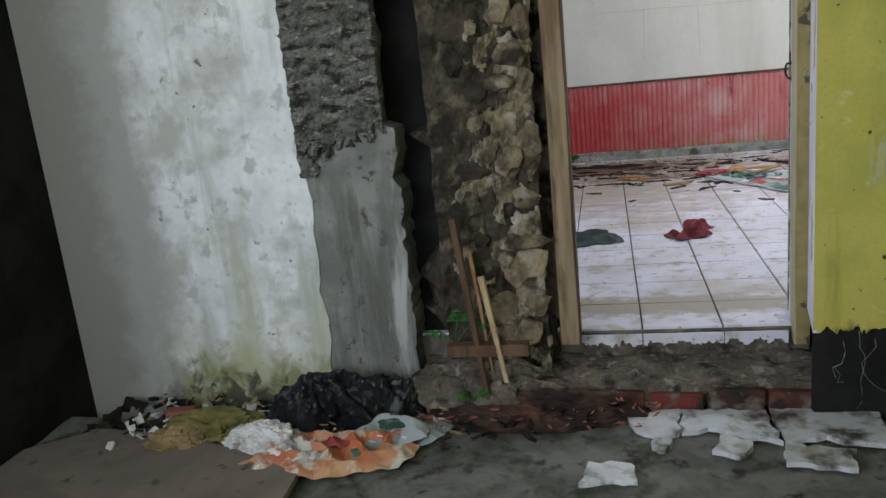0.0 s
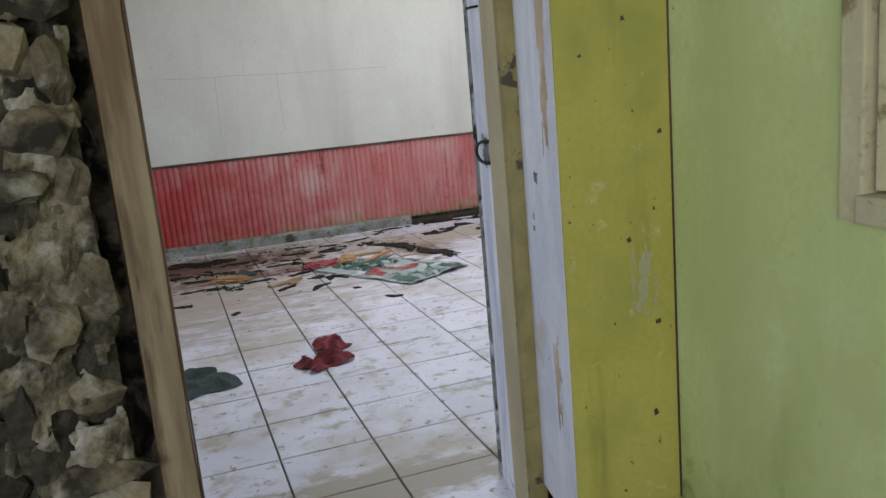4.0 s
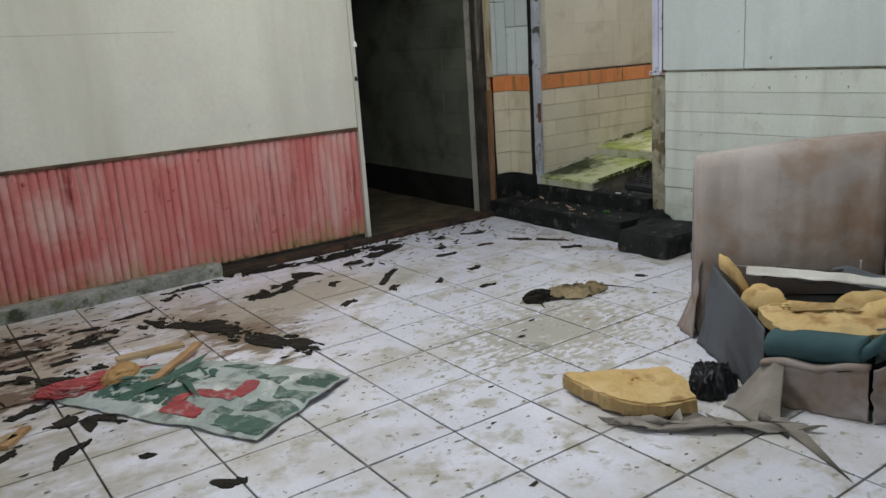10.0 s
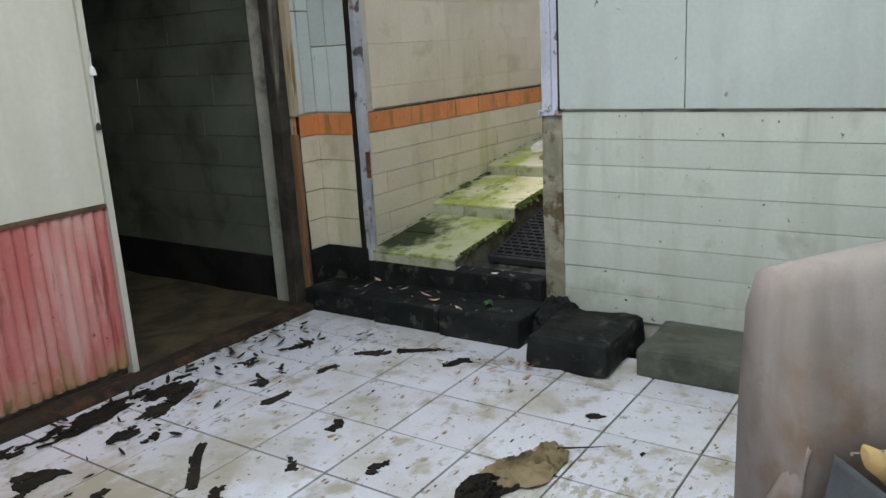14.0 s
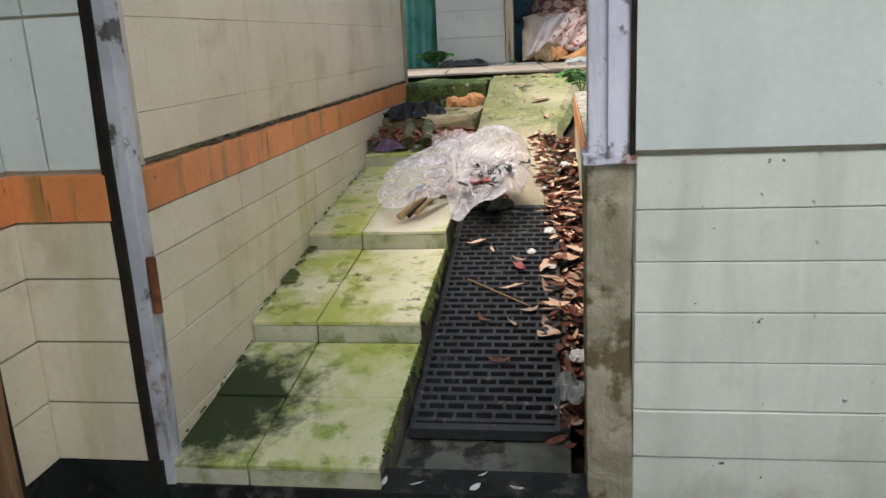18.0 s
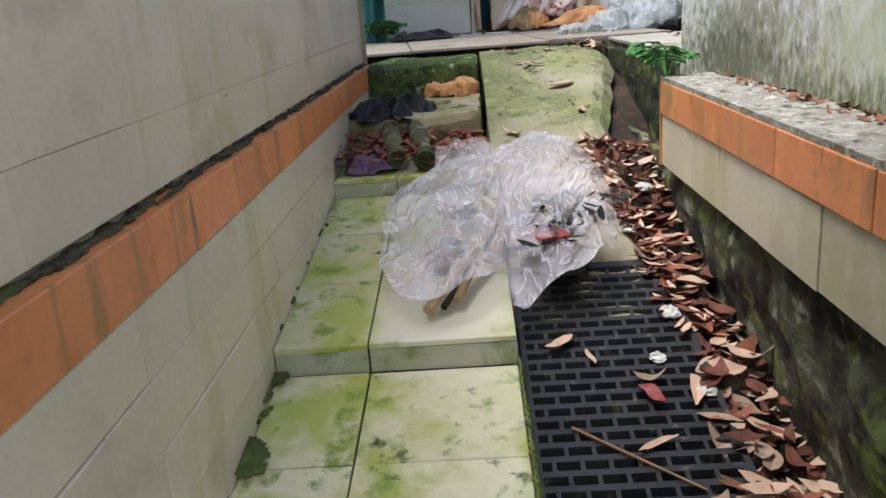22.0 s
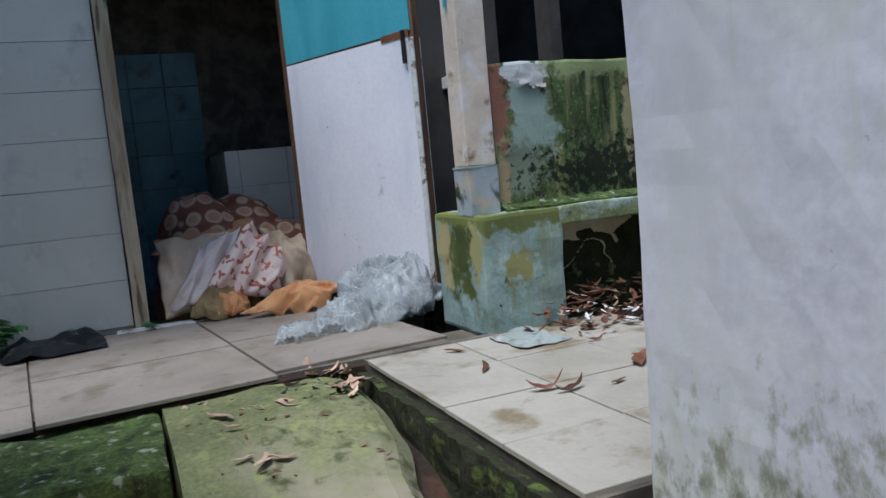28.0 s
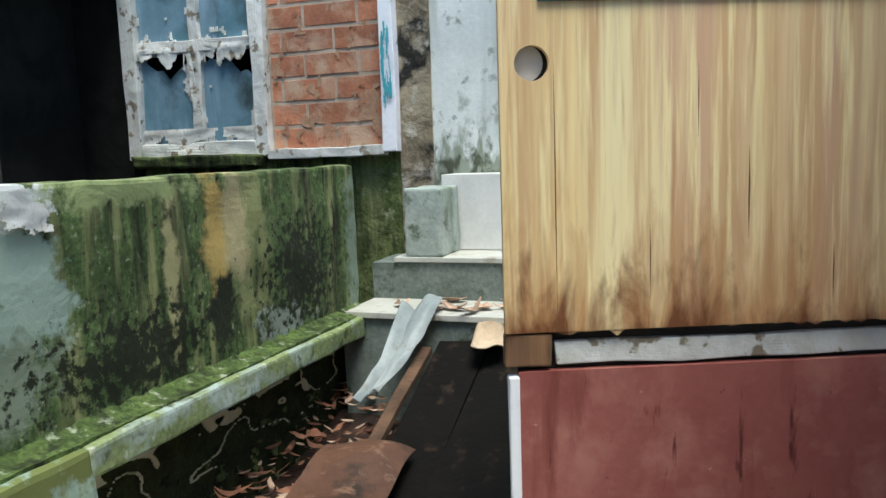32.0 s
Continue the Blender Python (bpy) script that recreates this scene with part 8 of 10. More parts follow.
# low partition with things on it
lp = structure("wall_partition", boxed(2.87, 3.02, 3.2, 3.955, -0.05, 1.095), "part_wall", "low grey plastered partition beside the sofa")
cr = thing("rolled_cloth", "rolled orange-brown cloth with a black cap on the partition", "cloth roll")
part("roll", roughen(rod(bmesh.new(), (2.945, 3.9, 1.14), (2.945, 3.3, 1.16), 0.045, 0.06, 12), 0.012, 9), "roll_cloth", cr, smooth=True)
part("cap", heap(2.945, 3.95, 1.1, 0.035, 0.03, 0.075, 0.02, 12, 2), "black_plastic", cr, "black plastic cap", True)

hk = thing("door_hook", "white hook on a cord at the edge of the cream wall", "hook")
part("cord", rod(bmesh.new(), (2.712, 7.515, 1.22), (2.698, 7.515, 0.96), 0.003, sides=6), "white_cloth", hk)
part("knob", heap(2.71, 7.512, 1.14, 0.012, 0.01, 0.03, 0.01, 9, 2, n=10, sharp=0.3), "white_plastic", hk, "white plastic knob", True)
part("knob", heap(2.7, 7.512, 0.95, 0.01, 0.008, 0.025, 0.01, 9, 5, n=10, sharp=0.3), "iron", hk)

# ---- things: stepped passage ----
fr = thing("steel_frame", "rusty pale blue steel frame of the passage opening", "frame", "", "structure")
part("upright", roughen(boxed(3.862, 3.91, 7.268, 7.306, 0.18, 2.75, bev=0.004), 0.003, 8, 2, 4), "steel_grey", fr)
part("upright", boxed(3.898, 3.98, 6.29, 6.366, 0.9, 2.75, bev=0.005), "steel_blue", fr)
# dark gap between post and board, drawn as a black strip
part("rotten_seam", roughen(boxed(3.888, 3.9, 6.2805, 6.2895, 0.9, 2.75), 0.002, 13, 6, 9), "bark", fr, "black strip standing in for the dark gap beside the post")
part("upright_rib", boxed(3.885, 3.9, 6.318, 6.33, 0.9, 2.75), "steel_blue", fr)
part("head", boxed(3.87, 3.98, 6.372, 7.262, 2.62, 2.7, bev=0.004), "steel_blue", fr)
part("foot_plate", roughen(boxed(3.885, 4.0, 6.278, 6.376, 0.885, 0.905, bev=0.004), 0.006, 20, 2, 3), "steel_blue", fr, "rusted foot plate")
# black strip for the rotten gap and the shade in it
part("rotten_seam", roughen(boxed(3.848, 3.861, 7.296, 7.318, 0.2, 2.6), 0.006, 11, 2, 9), "bark", fr, "black strip for the dark, rotten gap beside the upright")
part("hinge", rod(bmesh.new(), (3.87, 7.255, 0.6), (3.87, 7.255, 0.72), 0.01), "rust", fr, "rusty hinge")

mt = thing("rubber_mat", "black perforated rubber mat lying on the passage ramp", "mat")
MX0, MX1, MY0, MY1 = 4.15, 5.42, 6.425, 6.795


def bar(bm, s0, s1, y0, y1):
    vs = []
    for x in (s0, s1):
        for y in (y0, y1):
            for h in (-0.014, 0.012):
                vs.append(bm.verts.new((x, y, ramp_z(x) + h)))
    for f in ((0, 1, 3, 2), (4, 6, 7, 5), (0, 4, 5, 1), (2, 3, 7, 6), (1, 5, 7, 3), (0, 2, 6, 4)):
        bm.faces.new([vs[i] for i in f])


rim = bmesh.new()
bar(rim, MX0, MX0 + 0.022, MY0, MY1)
bar(rim, MX1 - 0.022, MX1, MY0, MY1)
for i in range(12):
    a, b = MX0 + 0.022 + (MX1 - MX0 - 0.044) * i / 12, MX0 + 0.022 + (MX1 - MX0 - 0.044) * (i + 1) / 12
    bar(rim, a, b, MY0, MY0 + 0.012)
    bar(rim, a, b, MY1 - 0.012, MY1)
part("rim", rim, "rubber", mt)
gr = bmesh.new()
nrow = 36
for r in range(nrow):
    s0 = MX0 + 0.03 + (MX1 - MX0 - 0.06) * r / nrow
    bar(gr, s0, s0 + 0.0135, MY0 + 0.012, MY1 - 0.012)
    for k in range(8):
        y = MY0 + 0.012 + (k + (0.5 if r % 2 else 0.0)) * (MY1 - MY0) / 7.5
        if y < MY1 - 0.03:
            bar(gr, s0 + 0.0135, s0 + 0.034, y, y + 0.008)
part("grid", gr, "rubber", mt)
# black backing, added so the slots read as dark holes
part("slot_dirt", surface(40, 3, lambda u, v: (MX0 + 0.004 + u * (MX1 - MX0 - 0.008), MY0 + 0.004 + v * (MY1 - MY0 - 0.008), ramp_z(MX0 + u * (MX1 - MX0)) - 0.012), 0.006), "charred", mt, "black sheet added under the mat as the shade in its slots")

pb = thing("clear_plastic_bag", "large crumpled clear plastic bag full of scraps on the steps", "plastic bag")


def bag_floor(x, y):
    return ramp_z(x) + 0.012 if y < 6.81 else (0.497 + (x - 5.0) * 0.102 if x < 5.88 else 0.645)


def bag_film(na, nr, inset=0.0):
    """One crinkled film over a round full lobe and a slack, flatter one."""
    bm = bmesh.new()
    rows = []
    for j in range(nr + 1):
        r = 1.0 - j / nr
        row = []
        for i in range(na):
            a = 2 * math.pi * i / na
            c, sn = math.cos(a), math.sin(a)
            k = (1.0 - inset) / (abs(c / (0.4 if c > 0 else 0.41 + 0.32 * max(0.0, sn))) ** 2.6 + abs(sn / (0.28 if sn < 0 else 0.3)) ** 2.6) ** (1 / 2.6)
            k *= 1.0 + 0.07 * noise.noise(Vector((c * 1.6, sn * 1.6, 4.0))) + 0.03 * noise.noise(Vector((c * 5, sn * 5, 1.0)))
            k *= 1.0 + 0.12 * math.exp(-((a - 2.8) / 0.3) ** 2)
            x, y = 5.54 + c * k * r, 6.805 + sn * k * r
            right = max(0.0, 1 - ((x - 5.49) / 0.42) ** 2 - ((y - 6.69) / 0.19) ** 2) ** 0.5 * 0.24
            slack = max(0.0, 1 - ((x - 5.42) / 0.58) ** 2 - ((y - 6.92) / 0.25) ** 2) ** 0.55 * 0.13
            rear = max(0.0, 1 - ((x - 5.77) / 0.19) ** 2 - ((y - 6.88) / 0.19) ** 2) ** 0.5 * 0.12
            h = (right ** 4 + slack ** 4 + rear ** 4) ** 0.25 * (1.0 - inset)
            q = Vector((x * 4.0 + 0.5 * noise.noise(Vector((x * 6, y * 6, 1))), y * 7.5 + (x - 5.5) * 4.0, 2.0))
            d1, d2 = noise.voronoi(q)[0], noise.voronoi(q * 2.1 + Vector((3, 1, 0)))[0]
            crease = -0.013 * max(0.0, 1.0 - 3.0 * (d1[1] - d1[0])) - 0.007 * max(0.0, 1.0 - 2.6 * (d2[1] - d2[0])) + 0.008 * (0.4 - d1[0])
            swell = min(1.0, h / 0.06)
            out = 1.0 + crease * 1.2 * swell
            x, y = 5.54 + (x - 5.54) * out, 6.805 + (y - 6.805) * out
            row.append(bm.verts.new((x, y, bag_floor(x, y) + 0.004 + max(0.0, h + crease * swell))))
        rows.append(row)
    for p, q in zip(rows, rows[1:]):
        for i in range(na):
            j = (i + 1) % na
            bm.faces.new((p[i], p[j], q[j], q[i]))
    bmesh.ops.remove_doubles(bm, verts=bm.verts[:], dist=0.0006)
    return bm


skin = part("bag_skin", bag_film(230, 84), "clear_plastic", pb, "crinkled clear film", True)
part("inner_fold", crumpled(bag_film(120, 40, 0.14), 5, 0.05, 0.03, 9.0), "clear_thin", pb, "slack fold of film inside", True)
part("corner_tail", surface(16, 12, lambda u, v: (5.82 + 0.12 * u, 7.03 + 0.11 * v + 0.03 * u, bag_floor(5.87, 7.05) + 0.02 + 0.07 * (1 - v) + 0.02 * noise.noise(Vector((u * 4, v * 4, 2)))), 0.0), "clear_thin", pb, "flat corner of the bag", True)
for i, (p, q, r_) in enumerate((((5.07, 6.98, 0.025), (5.32, 6.84, 0.1), 0.013), ((5.08, 6.95, 0.025), (5.34, 6.82, 0.09), 0.008), ((5.1, 6.92, 0.03), (5.4, 6.81, 0.1), 0.01), ((5.62, 6.94, 0.09), (5.86, 6.86, 0.1), 0.01))):
    a_, b_ = (Vector((x, y, bag_floor(x, y) + z)) for x, y, z in (p, q))
    part("stick_in_bag", roughen(rod(bmesh.new(), a_, b_, r_, r_ * 0.6, 7), 0.004, 22, i), "stick_pale" if i != 1 else "bark", pb, "grey stalks in the bag")
part("red_label", cloth(5.27, 6.715, bag_floor(5.27, 6.715) + 0.165, 0.11, 0.08, 20, 0.015, 4, 12, 14, 0.4), "banner_red", pb, "torn red label in the bag")
rnd = random.Random(5)
tagged(part("dark_litter", leaf_mass(150, lambda r: (5.38 + r.gauss(0, 0.09), 6.67 + r.gauss(0, 0.05), 0.645 + r.uniform(-0.06, 0.02)), (0.025, 0.07), 15), "black_plastic", skin, "black wet scraps inside the bag"), kind="stuff")
tagged(part("pale_litter", leaf_mass(90, lambda r: (5.55 + r.uniform(-0.25, 0.2), 6.86 + r.uniform(-0.1, 0.1), 0.6 + r.uniform(-0.05, 0.03)), (0.03, 0.09), 17), "pale_leaf", skin, "pale strips inside the bag"), kind="stuff")
for i in range(20):
    x, y = (5.47 + rnd.uniform(-0.1, 0.13), 6.7 + rnd.uniform(-0.06, 0.07)) if i % 3 else (5.5 + rnd.uniform(-0.3, 0.3), 6.84 + rnd.uniform(-0.1, 0.12))
    part("content", heap(x, y, 0.47 + (x - 5.5) * 0.13 + rnd.uniform(0.02, 0.13), rnd.uniform(0.03, 0.06), rnd.uniform(0.02, 0.035), 0.03, 0.04, 16, i + 2.0, n=10, turn=rnd.uniform(0, 180)), ("black_plastic", "pale_leaf", "bark", "green_cloth", "banner_red", "pale_leaf", "dry_leaf", "rag_paper")[i % 8], skin)
solid("black_cloth_wad", cloth(6.4, 7.14, 0.752, 0.32, 0.26, -25, 0.07, 5, 11, 44, 0.6), "black_plastic", "wad of black plastic sheet on the debris", "plastic sheet")
for i, (p, q) in enumerate((((5.95, 7.1, 0.682), (6.3, 7.15, 0.722)), ((5.92, 7.01, 0.68), (6.32, 7.065, 0.726)))):
    p, q = Vector(p), Vector(q)
    turn = (q - p).to_track_quat("Z", "Y").to_matrix()
    rings = [[p + (q - p) * t + turn @ Vector((r * math.cos(a * math.pi / 9), r * math.sin(a * math.pi / 9), 0)) for a in range(18)] for t, r in ((0.03, 0.02), (0.0, 0.024), (0.0, 0.03), (0.25, 0.03), (0.5, 0.032), (0.75, 0.03), (1.0, 0.031))]
    solid("bamboo_pipe", roughen(loft(rings), 0.004, 14, i), "pipe", "mossy split bamboo pipe lying on the debris", "pipe", "pipes on the debris", smooth=True)
solid("purple_rag", cloth(6.05, 7.2, 0.645, 0.28, 0.16, 10, 0.05, 4, 13, 22, 0.5), "purple_cloth", "faded purple rag under fallen leaves", "rag")
oc = thing("orange_cloth", "crumpled orange-tan cloth on the slab step", "cloth")
part("fold", crumpled(bag_lobe(6.9, 6.98, 0.76, 0.07, 0.075, 0.05, 3.0, 20, 1.6, 0.3), 3, 0.03, 0.02, 14), "orange_cloth", oc, "", True)
part("fold", crumpled(bag_lobe(6.84, 6.89, 0.76, 0.055, 0.07, 0.065, 7.0, 60, 1.6, 0.3), 5, 0.03, 0.02, 14), "orange_cloth", oc, "", True)
part("fold", crumpled(bag_lobe(6.95, 6.9, 0.76, 0.06, 0.05, 0.045, 9.0, 0, 1.6, 0.3), 8, 0.03, 0.02, 14), "orange_cloth", oc, "", True)
gutter_floor = lambda x: ramp_z(x) - 0.09


def scatter(name, label, group, count, where, material, size, seed):
    before = set(bpy.data.objects)
    leaves(None, count, where, material, size, seed, name)
    for o in bpy.data.objects:
        if o not in before:
            tagged(o, label, "leaf", group)


def in_gutter(r):
    x = 4.15 + 1.55 * r.random() ** 0.5
    y = 6.36 + r.uniform(-0.05, 0.1) + 0.1 * max(0, (x - 5.0)) * r.random()
    return x, y, ramp_z(x) - 0.02 + r.uniform(-0.02, 0.05)


scatter("fallen_leaf", "curled dry brown leaf fallen in the gutter", "leaves in the gutter", 66, in_gutter, "red_leaf", (0.05, 0.11), 3)
scatter("fallen_leaf", "pale dry leaf fallen in the gutter", "leaves in the gutter", 44, in_gutter, "pale_leaf", (0.05, 0.1), 4)


def on_mat(r):
    x, y = r.uniform(4.3, 5.4), r.uniform(6.43, 6.75)
    return x, y, ramp_z(x) + 0.016


scatter("fallen_leaf", "pale dry leaf lying on the rubber mat", "leaves on the mat", 9, on_mat, "pale_leaf", (0.06, 0.1), 8)
scatter("fallen_leaf", "dry brown leaf lying on the rubber mat", "leaves on the mat", 4, on_mat, "dry_leaf", (0.06, 0.1), 9)
lf = linked("red_scrap", leaf_bm(0.07, 0.03, 0.006, 2), "banner_red")
lf.matrix_world = pose(4.93, 6.56, ramp_z(4.93) + 0.022, 0, -10, 30)
tagged(lf, "small red scrap on the rubber mat", "scrap")
solid("twig", rod(bmesh.new(), (4.86, 6.72, ramp_z(4.86) + 0.018), (4.7, 6.52, ramp_z(4.7) + 0.02), 0.0035, 0.002, 6), "stick", "thin dry twig on the rubber mat", "twig")


def on_debris(r):
    return r.uniform(5.9, 6.5), r.uniform(6.85, 7.25), 0.665 + r.uniform(0, 0.04)


scatter("fallen_leaf", "brown leaf on the debris of the upper step", "leaves on the debris", 40, on_debris, "dry_leaf", (0.06, 0.12), 12)
scatter("fallen_leaf", "pale leaf on the debris of the upper step", "leaves on the debris", 14, on_debris, "pale_leaf", (0.06, 0.1), 13)


def on_ramp(r):
    x, y = r.uniform(5.8, 7.4), r.uniform(6.46, 6.78)
    return x, y, ramp_z(x) + 0.005


scatter("fallen_leaf", "dry leaf on the green concrete ramp", "leaves on the ramp", 9, on_ramp, "pale_leaf", (0.05, 0.11), 14)
def in_lane(r):
    x = 6.05 - 1.95 * r.random() ** 1.7
    y = 6.27 + r.random() * (0.17 + 0.1 * max(0.0, min(1.0, x - 5.0)))
    return x, y, ramp_z(x) - (0.03 if y < 6.43 else 0.0) + r.uniform(0, 0.03)


solid("leaf_mould", leaf_mass(420, in_lane, (0.03, 0.085), 31), "red_leaf", "reddish leaf mould in the gutter", "leaf litter", "", "stuff")
solid("leaf_mould", leaf_mass(230, in_lane, (0.03, 0.09), 33), "pale_leaf", "pale leaf mould in the gutter", "leaf litter", "", "stuff")
solid("leaf_mould", leaf_mass(360, lambda r: (r.uniform(5.92, 6.5), r.uniform(6.84, 7.28), 0.66 + r.uniform(0, 0.05)), (0.03, 0.09), 35), "red_leaf", "broken leaves heaped on the upper step", "leaf litter", "", "stuff")
for i, (x, y, s) in enumerate(((4.45, 6.37, 0.05), (5.05, 6.52, 0.03), (5.2, 6.46, 0.04), (4.95, 6.45, 0.035), (5.55, 6.48, 0.03), (5.75, 6.4, 0.04))):
    solid("paper_wad", heap(x, y, ramp_z(x) + 0.012, s * 0.7, s * 0.5, s * 0.35, 0.05, 26, i + 3.0, n=10), "paper", "small wad of wet white paper among the leaves", "paper", "paper wads")
solid("torn_wrapper", cloth(4.3, 6.36, ramp_z(4.3), 0.14, 0.12, 30, 0.06, 3, 14, 16, 0.5), "grey_plastic", "torn silvery wrapper in the gutter", "wrapper")
weed(5.78, 6.33, 0.885, 9, 0.15, 11, "fern_plant", label="bright green fern growing on the low wall", leaflets=5)
solid("step_scraps", leaf_mass(24, lambda r: (r.uniform(3.63, 3.86), r.uniform(6.4, 7.25), 0.108), (0.02, 0.06), 71), "pale_leaf", "pale scraps on the black stone step", "litter", "", "stuff")
solid("step_scraps", leaf_mass(7, lambda r: (r.uniform(3.87, 3.95), r.uniform(6.4, 7.2), 0.202), (0.02, 0.05), 73), "paper", "pale scraps on the upper black step", "litter", "", "stuff")
weed(3.7, 6.5, 0.1, 2, 0.08, 18, "weed", label="tiny weed on the black step", leaflets=3)

solid("ledge_dirt", leaf_mass(220, lambda r: (r.uniform(4.05, 5.7), 6.2 + abs(r.gauss(0, 0.025)), 0.896), (0.012, 0.04), 91), "dry_leaf", "leaf crumbs along the low wall ledge", "litter", "", "stuff")

# ---- things: platform ----
tp = thing("green_tarpaulin", "faded green tarpaulin hung beside the tiled panel", "tarpaulin")
part("sheet", surface(26, 40, lambda u, v: (9.25 + 0.05 * math.sin(u * 22 + v) * (1.2 - v * 0.5) + 0.05 * noise.noise(Vector((u * 5, v * 7, 0))), 7.38 + 0.5 * u, 0.882 + 1.42 * v), 0.004), "tarp", tp, smooth=True)
part("cord", rod(bmesh.new(), (9.2, 7.3, 2.33), (9.2, 8.0, 2.3), 0.006), "iron", tp)
lb = thing("strip_lamp", "white strip lamp glowing above the tarpaulin", "lamp")
part("tube", rod(bmesh.new(), (9.5, 7.45, 2.42), (9.5, 7.68, 2.42), 0.02), "lamp_glow", lb)
part("holder", boxed(9.48, 9.53, 7.42, 7.7, 2.442, 2.86, bev=0.004), "iron", lb)
dr = tagged(new("door_2"), "wash room door folded open, turquoise above and white below", "door", "", "structure")
part("frame_post", roughen(boxed(8.69, 8.76, 6.765, 6.825, 0.91, 2.65, bev=0.004), 0.004, 6, 3, 5), "jamb_wood", dr, "chipped wooden post")
part("frame_post", boxed(8.72, 8.8, 6.0, 6.05, 0.91, 2.65, bev=0.004), "jamb_brown", dr)
p0, p1 = Vector((8.72, 6.04, 0)), Vector((8.1, 5.66, 0))
dd = (p1 - p0).normalized()
nn = Vector((-dd.y, dd.x, 0))


def leaf_block(a, b, z0, z1, t0, t1, jag=0.0, tilt=0.0):
    bm = bmesh.new()
    q = [p0 + dd * a + nn * t0, p0 + dd * b + nn * t0, p0 + dd * b + nn * t1, p0 + dd * a + nn * t1]
    lo = [bm.verts.new((v.x, v.y, z0 + (tilt if i in (1, 2) else 0))) for i, v in enumerate(q)]
    hi = [bm.verts.new((v.x, v.y, z1 + (jag if i in (1, 2) else 0))) for i, v in enumerate(q)]
    bm.faces.new(lo[::-1])
    bm.faces.new(hi)
    for i in range(4):
        j = (i + 1) % 4
        bm.faces.new((lo[i], lo[j], hi[j], hi[i]))
    bmesh.ops.recalc_face_normals(bm, faces=bm.faces[:])
    return bm


LW = (p1 - p0).length
lw2 = part("door_leaf", leaf_block(0, LW, 0.97, 2.62, -0.018, 0.018), "jamb_brown", dr, "thin wooden door leaf")
for t0, t1 in ((-0.024, -0.0181), (0.0181, 0.024)):
    part("white_skin", leaf_block(0.012, LW - 0.025, 0.975, 1.985, t0, t1, 0.03), "leaf_white", lw2, "scuffed white lower skin")
    part("blue_skin", leaf_block(0.012, LW - 0.012, 1.992, 2.615, t0, t1, 0.0, 0.035), "leaf_blue", lw2, "turquoise upper skin")
    part("edge_strip", leaf_block(LW - 0.024, LW - 0.001, 0.975, 2.0, t0, t1, 0.0), "flake_white", lw2)
    part("rotten_corner", leaf_block(LW - 0.05, LW - 0.002, 0.968, 0.985, t0 * 1.12, t1 * 1.12, 0.075), "jamb_brown", lw2, "rotten bare corner")
    hs = leaf_block(LW - 0.16, LW - 0.02, 1.996, 2.022, t0 * 1.15, t1 * 1.15, 0.01, 0.01)
    part("hasp", hs, "rust", lw2, "rusty hasp")
    part("padlock_loop", leaf_block(LW - 0.05, LW - 0.035, 1.9, 2.03, t0 * 1.7, t1 * 1.7), "iron", lw2)
solid("shelf_board", boxed(8.62, 8.85, 5.02, 5.24, 1.86, 1.92, bev=0.004), "white_plastic", "small white shelf on the dark wall", "shelf")
solid("wall_panel_low", boxed(8.6, 8.66, 5.3, 5.5, 0.91, 1.75), "brown_wall", "narrow dark board beside the door", "board")

bd = thing("bedding_heap", "heap of soiled bedding in the wash room doorway", "bedding")
part("patterned_quilt", crumpled(bag_lobe(9.14, 6.4, 0.92, 0.36, 0.34, 0.5, 3.0, 20, 0.8, 0.07, 130, 44), 4, 0.1, 0.03, 3.2), "brown_scale", bd, "brown quilt with a pale scale pattern", True)
part("quilt_fold", crumpled(bag_lobe(9.06, 6.12, 0.92, 0.24, 0.2, 0.36, 5.0, 50, 0.8, 0.07, 130, 44), 4, 0.1, 0.03, 3.2), "brown_scale", bd, "", True)
part("quilt_hem", drape((8.98, 6.7, 1.25), (8.98, 6.24, 1.3), (8.82, 6.26, 1.24), (8.84, 6.7, 1.19), 0.03, 0.04, 3.0, 2.0), "roll_cloth", bd, "rust-brown turned edge of the quilt", True)
part("tan_fold", crumpled(bag_lobe(9.0, 6.36, 0.915, 0.24, 0.34, 0.28, 8.0, 0, 0.9, 0.1, 100, 30), 4, 0.1, 0.04, 4.2), "roll_cloth", bd, "tan folded cloth", True)
part("under_fold", crumpled(bag_lobe(8.84, 6.36, 0.915, 0.17, 0.28, 0.2, 11.0, 0, 1.0, 0.1, 100, 30), 4, 0.08, 0.04, 4.2), "brown_cloth", bd, "dark soiled cloth underneath", True)
part("cream_sheet", drape((8.87, 6.7, 1.26), (8.87, 6.37, 1.27), (8.74, 6.4, 0.98), (8.72, 6.7, 0.93), 0.07, 0.05, 5.0, 2.2), "cream_cloth", bd, "cream sheet", True)
part("white_fold", drape((8.8, 6.33, 1.29), (8.75, 6.52, 1.22), (8.65, 6.68, 0.98), (8.65, 6.46, 1.0), 0.05, 0.05, 7.0, 2.6), "pale_sheet", bd, "white folded edge", True)
part("printed_sheet", drape((8.76, 6.28, 1.31), (8.69, 6.14, 1.12), (8.61, 6.24, 0.95), (8.63, 6.54, 1.07), 0.06, 0.055, 9.0, 2.4), "pink_print", bd, "pale sheet with a dark red print", True)
part("cream_fold", drape((8.83, 6.24, 1.27), (8.8, 6.03, 1.19), (8.72, 5.99, 1.0), (8.63, 6.2, 0.96), 0.06, 0.06, 13.0, 2.6), "cream_cloth", bd, "", True)
